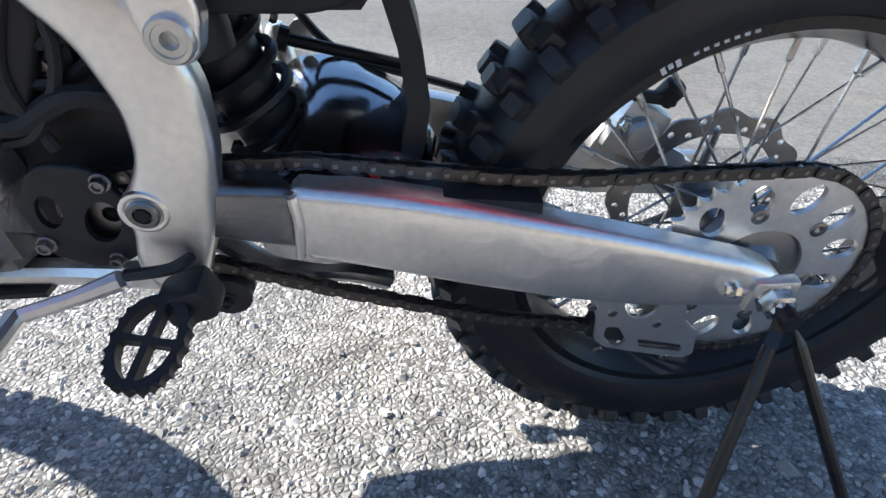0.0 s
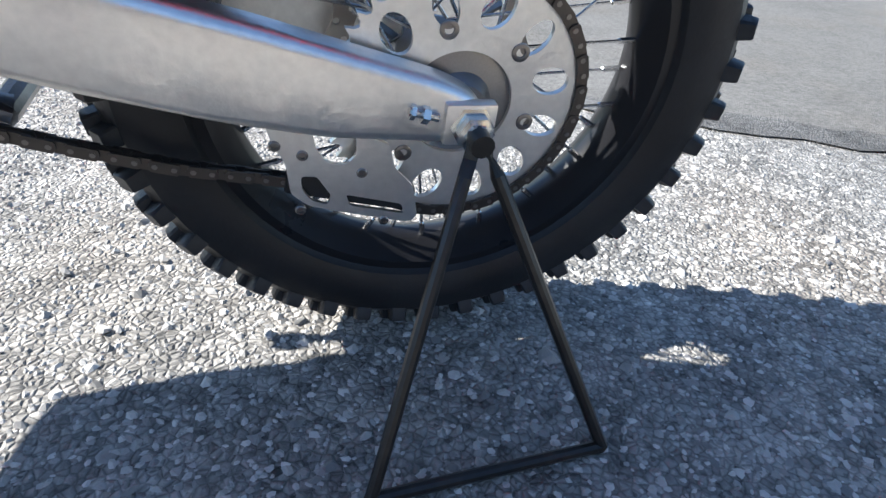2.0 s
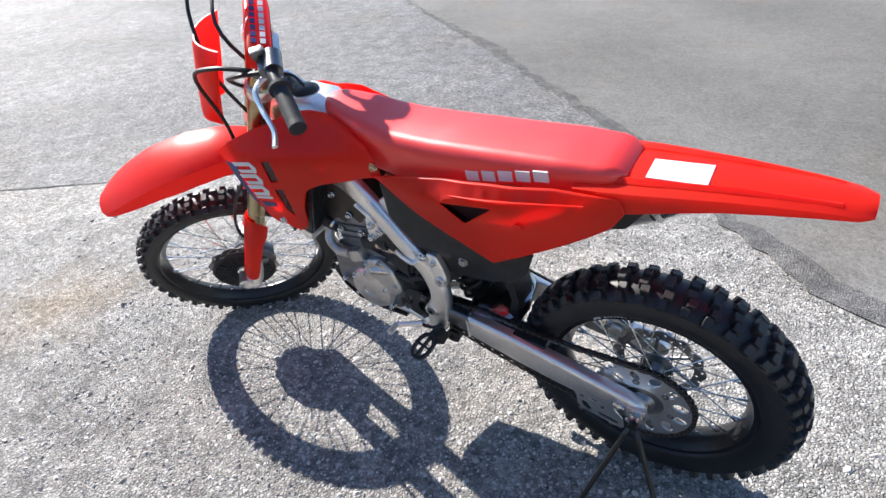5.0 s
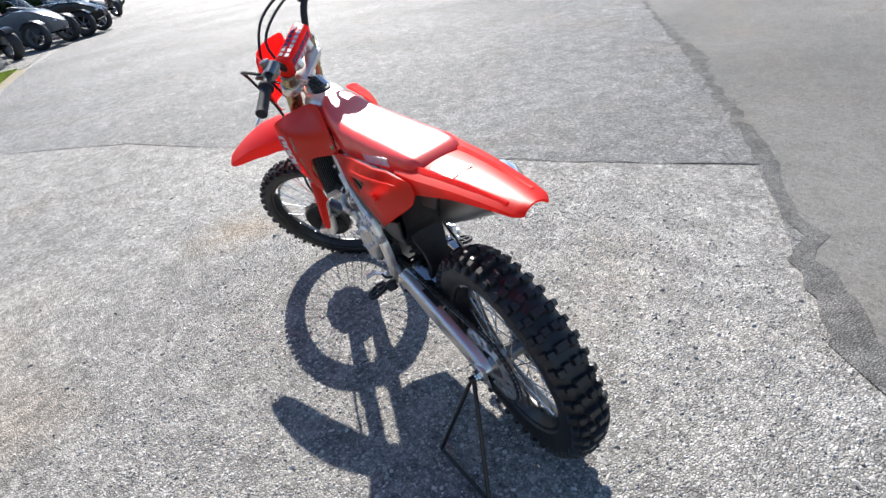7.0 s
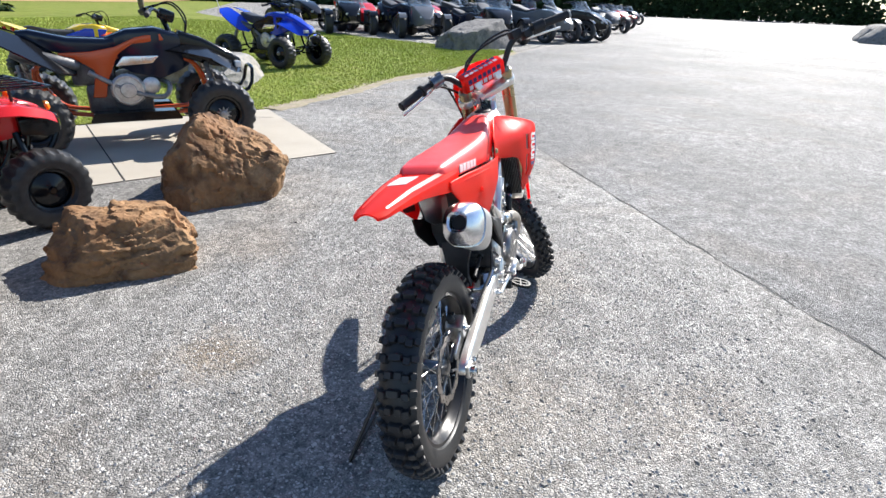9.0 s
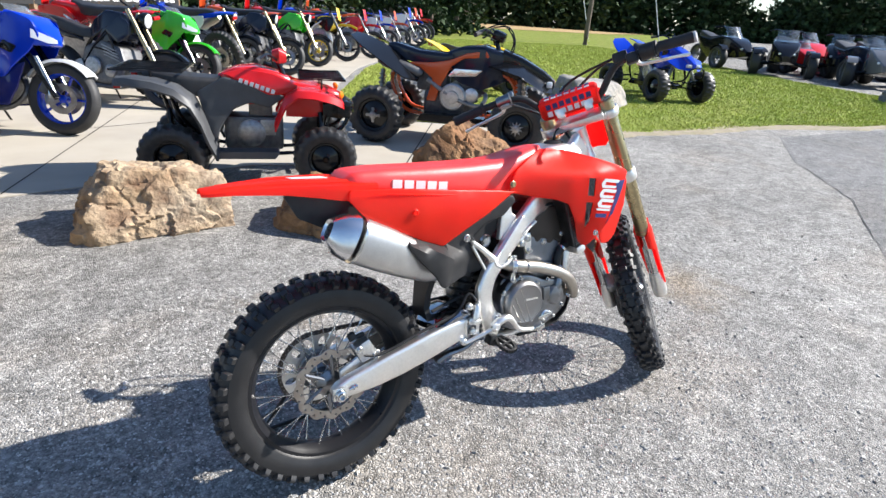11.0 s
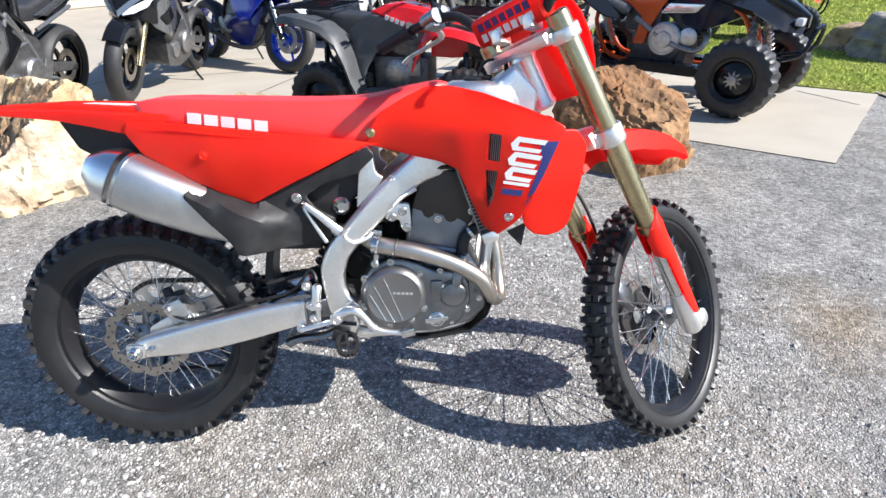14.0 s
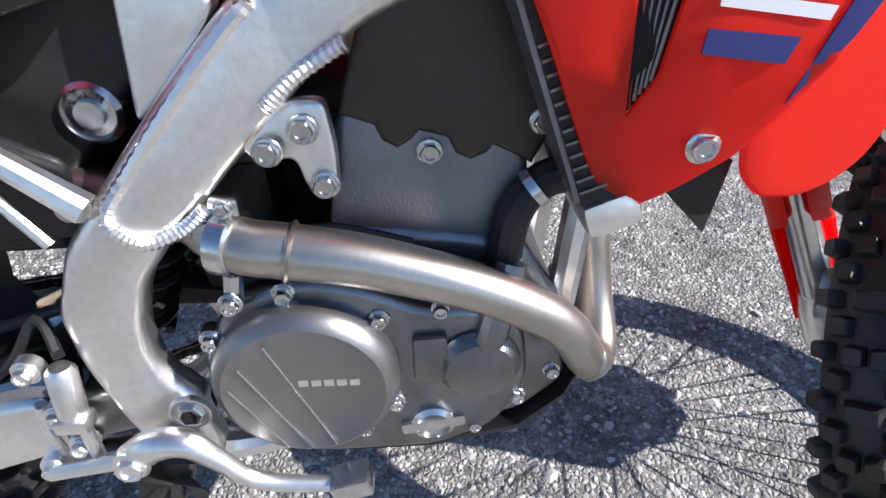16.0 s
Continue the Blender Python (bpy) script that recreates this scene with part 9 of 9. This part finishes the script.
def trike(M, label, main):
    """A low three-wheeled motorcycle, x forward."""
    t = thing("three_wheeler", M, label, "three-wheeler", "parked three-wheelers")
    for x, y, hw, nm in ((1.0, 0.62, 0.1, "front_wheel"), (1.0, -0.62, 0.1, "front_wheel"), (-0.7, 0, 0.13, "rear_wheel")):
        wheel_at(t, Matrix.Translation((x, y, 0.3)), 0.3, hw, 0.2, P_SILVER, 6, 0, disc=False, name=nm)
        if y:
            fb = B()
            loft(fb, [[(x + 0.34 * math.cos(a), y + v, 0.3 + 0.34 * math.sin(a)) for v in (-0.1, 0, 0.1)] + [(x + 0.325 * math.cos(a), y + v, 0.3 + 0.325 * math.sin(a)) for v in (0.1, 0, -0.1)] for a in np.linspace(radians(40), radians(150), 8)])
            part("front_fender", fb, main, t)
            ab = B()
            rod(ab, (0.95, y * 0.3, 0.36), (1.0, y * 0.85, 0.3), 0.03, 6)
            rod(ab, (0.8, y * 0.3, 0.3), (1.0, y * 0.85, 0.28), 0.03, 6)
            pieces("suspension_arm", ab, P_BLACK, t)
    bb = B()
    rbox(bb, [(-0.75, 0.08, 0.85, 0.7), (-0.4, 0.2, 0.78, 0.45), (0.0, 0.24, 0.74, 0.25), (0.5, 0.28, 0.85, 0.25), (0.9, 0.3, 0.8, 0.3), (1.2, 0.22, 0.65, 0.32), (1.4, 0.08, 0.5, 0.38)])
    part("body", bb, main, t)
    sb = B()
    rbox(sb, [(-0.7, 0.1, 0.95, 0.8), (-0.45, 0.17, 0.9, 0.74), (-0.1, 0.18, 0.8, 0.7), (0.2, 0.12, 0.85, 0.72)])
    part("seat", sb, SEATB, t)
    hb = B()
    tube(hb, [(0.3, -0.4, 1.05), (0.42, -0.2, 1.08), (0.5, 0, 1.0), (0.42, 0.2, 1.08), (0.3, 0.4, 1.05)], 0.02, 8)
    part("handlebar", hb, P_BLACK, t)
    wb = B()
    rows = []
    for q in np.linspace(0, 1, 5):
        fr = [(0.85 - q * 0.25 - 0.1 * v * v, 0.24 * v, 0.8 + q * 0.3) for v in np.linspace(-1, 1, 7)]
        rows.append(fr + [(u - 0.006, v, w) for u, v, w in reversed(fr)])
    loft(wb, rows)
    part("windscreen", wb, GLASS, t)
    for s in (1, -1):
        lb = B()
        box(lb, (1.28, s * 0.14, 0.55), (0.06, 0.09, 0.05), bev=0.012)
        part("headlight", lb, LAMP, t)
    return t


BIG = Matrix.Scale(1.22, 4)
tk_ = [trike(qat(24.8, 13.2, 240) @ BIG, "red and black three-wheeled motorcycle on gravel", P_RED), trike(qat(26.6, 8.4, 245) @ BIG, "black three-wheeled motorcycle on gravel", P_BLACK), trike(qat(31.5, 2.2, 170) @ BIG, "silver three-wheeled motorcycle on gravel", P_SILVER), trike(qat(23.2, 6.9, 235) @ BIG, "dark blue three-wheeled motorcycle on gravel", P_NAVY)]
rg = random.Random(5)
for i, (x, y) in enumerate(((29.0, 12.6), (32.6, 12.2), (28.4, 9.8), (24.2, 7.4), (24.4, 4.4), (26.6, 3.3), (28.4, 5.6), (30.4, 7.4), (33.0, 8.8), (35.5, 4.6), (32.4, 4.2), (38, 2.6), (42, 3.6), (47, 2.6), (53, 3.4), (60, 2.4), (68, 2.8), (36, 11.4), (40, 10.6), (22.6, 15.2), (27.0, 14.4), (25.6, 6.8), (29.8, 3.8), (21.8, 5.6), (23.6, 10.2), (22.8, 9.0), (25.4, 11.6), (27.6, 11.2), (22.4, 12.2))):
    copy_thing(tk_[(1, 3, 1, 3, 2, 1, 0)[i % 7]], qat(x, y, 232 + rg.uniform(-25, 25)) @ BIG)

# ---- lawn grass ----
BLADE = surf("grass_blade", (0.31, 0.39, 0.05), (0.46, 0.49, 0.1), rough=0.7, scale=1.5, isl=0.45, spec=0.3)


def grass():
    """Short blades over the part of the lawn that lies nearest."""
    rng = np.random.default_rng(3)
    n = 330000
    x, y = 2.4 + 24 * rng.uniform(0, 1, n) ** 1.6, 3.6 + 24 * rng.uniform(0, 1, n) ** 1.8
    lp = np.array(LAWN)
    ins = np.zeros(n, bool)
    for (x1, y1), (x2, y2) in zip(lp, np.roll(lp, -1, 0)):
        m = (y1 > y) != (y2 > y)
        ins ^= m & (x < (x2 - x1) * (y - y1) / (y2 - y1 + 1e-12) + x1)
    x, y = x[ins], y[ins]
    n = len(x)
    far = np.clip(np.hypot(x, y) / 10, 0.8, 2.6)
    a, h = rng.uniform(0, 6.28, n), rng.uniform(0.012, 0.04, n) * far ** 0.5
    w = rng.uniform(0.004, 0.009, n) * far
    lx, ly = rng.normal(0, 0.02, n), rng.normal(0, 0.02, n)
    z = np.full(n, 0.011)
    V = np.stack([np.stack([x - w * np.cos(a), y - w * np.sin(a), z], -1), np.stack([x + w * np.cos(a), y + w * np.sin(a), z], -1), np.stack([x + lx, y + ly, z + h], -1)], 1).reshape(-1, 3)
    me = bpy.data.meshes.new("grass")
    me.from_pydata(V.tolist(), [], np.arange(3 * n).reshape(-1, 3).tolist())
    me.materials.append(BLADE)
    ob = new("grass", me)
    ob.matrix_world = YARD
    tagged(ob, "short bright green lawn grass", "grass", kind="stuff")


grass()

# ---- shop front ----
WOODP = surf("brown_timber_post", (0.2, 0.13, 0.08), (0.26, 0.18, 0.11), rough=0.75, scale=3, bump=0.4, bscale=60)
DARKGLASS = surf("dark_shop_glass", (0.012, 0.014, 0.016), (0.02, 0.022, 0.024), rough=0.08, fine=0.02, spec=0.2)
BANNER = surf("black_banner", (0.015, 0.015, 0.017), rough=0.6, fine=0.03)
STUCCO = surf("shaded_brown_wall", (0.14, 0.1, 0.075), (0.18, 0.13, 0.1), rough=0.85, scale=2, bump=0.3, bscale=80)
FD = Vector((0.446, 0.895, 0))
F0, FL = Vector((-9.43, 8.8, 0)), 29.5
FRAME = Matrix.Translation(F0) @ Matrix.Rotation(math.atan2(FD.y, FD.x), 4, "Z")
shop = thing("shop_building", YARD @ FRAME, "long low shop with dark windows under a timber porch", "building")
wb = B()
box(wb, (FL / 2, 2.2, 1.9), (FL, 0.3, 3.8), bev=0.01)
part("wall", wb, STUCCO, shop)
wb = B()
box(wb, (FL / 2, 1.1, 3.55), (FL + 0.8, 3.4, 0.22), bev=0.02)
part("porch_roof", wb, WOODP, shop)
wb = B()
box(wb, (FL / 2, 1.0, 0.1), (FL, 2.4, 0.16), bev=0.02)
part("porch_floor", wb, CONCRETE, shop, "pale concrete porch step")


def banner(x0, x1, z0, z1, seed, big=False):
    """A black banner along the porch with pale marks in rows."""
    rgb = random.Random(seed)
    bb = B()
    box(bb, ((x0 + x1) / 2, 0.0, (z0 + z1) / 2), (x1 - x0, 0.012, z1 - z0))
    ban = part("banner", bb, BANNER, shop, "black banner with white marks")
    rows = ((z0 + 0.22, 0.17), (z0 + 0.62, 0.22))
    for z, h in rows:
        x = x0 + 0.12
        while x < x1 - 0.35:
            w = rgb.uniform(0.4, 0.95)
            mb = B()
            n = max(4, int(w / h * 1.6))
            for k in range(n):
                box(mb, (x + w * (k + 0.5) / n, -0.008, z), (w / n * rgb.uniform(0.5, 0.86), 0.004, h * rgb.choice((0.7, 0.72, 1.0))))
            part("white_mark", mb, WHITE, ban)
            x += w + rgb.uniform(0.12, 0.3)
    if big:
        mb = B()
        for k in range(3):
            xx = x0 + (x1 - x0) * (0.3 + 0.2 * k)
            for dz in (-0.1, 0.06):
                box(mb, (xx, -0.012, z0 + 0.32 + dz), (0.34, 0.006, 0.09))
            box(mb, (xx - 0.11, -0.012, z0 + 0.3), (0.1, 0.006, 0.34))
        part("white_emblem", mb, WHITE, ban)


posts = [0.4, 2.3, 5.2, 6.6, 8.2, 9.9] + [9.9 + 2.17 * k for k in range(1, 10)]
for i, x in enumerate(posts):
    pb = B()
    box(pb, (x, 0.1, 1.8), (0.2, 0.17, 3.3), bev=0.015)
    part("post", pb, WOODP, shop, "brown timber porch post")
    if i + 1 == len(posts):
        break
    x1 = posts[i + 1]
    gb = B()
    box(gb, ((x + x1) / 2, 2.03, 1.55), (x1 - x - 0.25, 0.04, 2.3))
    win = part("window", gb, DARKGLASS, shop, "dark shop window")
    for k in (0.06, 0.5, 0.94):
        fb = B()
        box(fb, (x + (x1 - x) * k, 2.0, 1.55), (0.06, 0.06, 2.36), bev=0.006)
        part("window_frame", fb, P_BLACK, win)
    if i == 1:
        banner(x + 0.15, x1 - 0.12, 0.35, 1.5, i, True)
    elif i > 4:
        banner(x - 0.05, x1 - 0.12, 0.72, 1.8, i)

# ---- trees and far things ----
BARK = surf("grey_bark", (0.12, 0.095, 0.075), (0.17, 0.14, 0.11), rough=0.9, scale=6, bump=0.8, bscale=30)
NEEDLE = surf("dark_conifer_foliage", (0.018, 0.04, 0.014), (0.035, 0.06, 0.02), rough=0.75, scale=0.8, isl=0.5, spec=0.2)
LEAFY = surf("green_foliage", (0.035, 0.07, 0.015), (0.07, 0.11, 0.025), rough=0.7, scale=0.8, isl=0.5, spec=0.25)


def clumps(name, pts, size, rng, droop=0.0):
    """Many small leaf clumps as loose crossed leaves."""
    n = len(pts)
    P = np.repeat(np.array(pts), 2, 0)
    m = len(P)
    d1 = rng.normal(0, 1, (m, 3))
    d1[:, 2] = d1[:, 2] * 0.5 - droop
    d1 /= np.linalg.norm(d1, axis=1)[:, None]
    d2 = np.cross(d1, rng.normal(0, 1, (m, 3)))
    d2 /= np.linalg.norm(d2, axis=1)[:, None]
    s = size * rng.uniform(0.5, 1.3, m)[:, None]
    V = np.stack([P - d2 * s * 0.35, P + d1 * s * 0.7, P + d2 * s * 0.35 + d1 * s * 0.15, P - d1 * s * 0.4], 1).reshape(-1, 3)
    me = bpy.data.meshes.new(name)
    me.from_pydata(V.tolist(), [], np.arange(4 * m).reshape(-1, 4).tolist())
    return me


def conifer(x, y, h, seed, label="dark spruce tree with drooping needled branches"):
    rng = np.random.default_rng(seed)
    t = thing("spruce_tree", YARD @ Matrix.Translation((x, y, 0)), label, "tree", "trees beyond the lawn")
    tb = B()
    tube(tb, [(0, 0, 0), (0.05, 0, h * 0.4), (0, 0.04, h * 0.98)], [h * 0.022, h * 0.014, 0.02], 8)
    pts = []
    for i in range(int(h * 7)):
        z = h * (0.04 + 0.94 * (i / (h * 7)) ** 1.1)
        r = (h * 0.24) * (1 - z / h) ** 0.8 * rng.uniform(0.75, 1.15) + 0.15
        a = rng.uniform(0, 6.28)
        tip = (r * math.cos(a), r * math.sin(a), z - r * 0.25)
        tube(tb, [(0, 0, z), (tip[0] * 0.5, tip[1] * 0.5, z - r * 0.05), tip], [0.03, 0.02, 0.008], 4, 2)
        for k in range(26):
            f = rng.uniform(0.15, 1.0)
            pts.append((tip[0] * f + rng.normal(0, 0.16), tip[1] * f + rng.normal(0, 0.16), z - r * 0.25 * f * f + rng.normal(0, 0.12)))
    part("trunk", tb, BARK, t)
    me = clumps("crown", pts, 0.42, rng, 0.4)
    me.materials.append(NEEDLE)
    o = new("crown", me)
    o.parent = t
    return t


def broadleaf(x, y, h, seed, low=0.25, mat=LEAFY, label="leafy green tree with a spreading crown", name="tree"):
    rng = np.random.default_rng(seed)
    t = thing(name, YARD @ Matrix.Translation((x, y, 0)), label, "tree" if name == "tree" else "bush", "trees beyond the lawn" if name == "tree" else "bushes")
    tb = B()
    pts = []
    tube(tb, [(0, 0, 0), (0.1, 0, h * 0.3), (0.05, 0.1, h * 0.6)], [h * 0.03, h * 0.022, h * 0.012], 8)
    for i in range(16):
        a, e = rng.uniform(0, 6.28), rng.uniform(0.2, 1.2)
        L = h * rng.uniform(0.28, 0.5)
        z0 = h * rng.uniform(low, 0.55)
        tip = Vector((L * math.cos(a) * math.cos(e), L * math.sin(a) * math.cos(e), z0 + L * math.sin(e) * 0.9))
        tube(tb, [(0, 0, z0), tuple(tip * 0.5 + Vector((0, 0, z0 * 0.5 + 0.1))), tuple(tip)], [h * 0.012, h * 0.008, 0.015], 5, 2)
        for k in range(120):
            g = rng.normal(0, 1, 3)
            pts.append(tuple(np.array(tip) * rng.uniform(0.7, 1.05) + g * h * 0.075))
    part("trunk", tb, BARK, t)
    me = clumps("crown", pts, h * 0.055, rng)
    me.materials.append(mat)
    o = new("crown", me)
    o.parent = t
    return t


def woods():
    """The far edge of the woods: leaf clumps from the ground to an uneven skyline."""
    rng = np.random.default_rng(21)
    n = 44000
    line = np.array([(4, 66), (40, 88), (90, 80), (128, 48), (142, 10), (136, -40)], float)
    seg = np.linalg.norm(np.diff(line, axis=0), axis=1)
    s = rng.uniform(0, seg.sum(), n)
    cs = np.concatenate([[0], np.cumsum(seg)])
    x, y = np.interp(s, cs, line[:, 0]), np.interp(s, cs, line[:, 1])
    top = 9 + 3.5 * np.sin(s * 0.21) + 2.5 * np.sin(s * 0.53 + 1) + 1.5 * np.sin(s * 1.3)
    z = 0.2 + top * rng.uniform(0, 1, n) ** 1.15
    d = rng.normal(0, 2.2, n)
    pts = np.stack([x + d * 0.4, y + d, z], -1)
    me = clumps("woods", pts, 0.95, rng)
    me.materials.append(NEEDLE)
    o = new("woods", me)
    o.matrix_world = YARD
    tagged(o, "dark green woods beyond the lawn", "woods", kind="stuff")


woods()
rg = random.Random(12)
for i, (x, y, h) in enumerate(((18.5, 33.5, 9), (22.5, 37, 11), (16.5, 38, 10), (26.5, 43.5, 10), (21, 45, 12), (12.5, 42, 11))):
    conifer(x, y, h, 40 + i)
for i in range(15):
    f = i / 14
    broadleaf(30 + 105 * f + rg.uniform(-2, 2), 100 - 30 * f + rg.uniform(-4, 4), rg.uniform(9, 14), 60 + i, low=0.1, mat=NEEDLE if i % 3 == 0 else LEAFY)
for i in range(12):
    f = i / 11
    broadleaf(140 + 8 * f + rg.uniform(-2, 2), 70 - 95 * f, rg.uniform(10, 15), 80 + i, low=0.1)
for i, (x, y, h) in enumerate(((13.2, -10.8, 1.3), (15.2, -11.6, 1.5), (17.6, -11.4, 1.4), (20, -11.6, 1.5), (22.8, -11.2, 1.2), (26, -12.6, 1.6), (30, -13.6, 1.5), (34, -14.6, 1.4), (38, -15.8, 1.5), (18.5, -13.5, 1.8), (24, -14.5, 1.8))):
    broadleaf(x, y, h * 1.3, 110 + i, low=0.02, mat=LEAFY, label="low dark green shrub in a planting bed", name="shrub")
flat("planting_bed", [(11.4, -9.7), (16.9, -10.0), (23.6, -9.6), (30, -11.6), (52, -17), (52, -22), (20, -19), (11, -13)], 0.012, GRAVEL, "gravel planting bed with shrubs", "planting bed")
pl = B()
tube(pl, [(0, 0, 0), (0.02, 0, 4), (0, 0, 9)], [0.17, 0.14, 0.11], 12)
solid("utility_pole", pl, BARK, "weathered grey wooden utility pole on the lawn", "pole", m=Matrix.Translation((27.5, 28.5, 0)))
for x, y in ((36.5, 30.0), (33, 34)):
    pl = B()
    tube(pl, [(0, 0, 0.0), (-0.7, 0.5, 3), (-1.4, 1.0, 6)], [0.03, 0.03, 0.03], 8)
    solid("guy_wire", pl, P_WHITE, "pale slanted guy wire anchored in the lawn", "wire", m=Matrix.Translation((x, y, 0)))
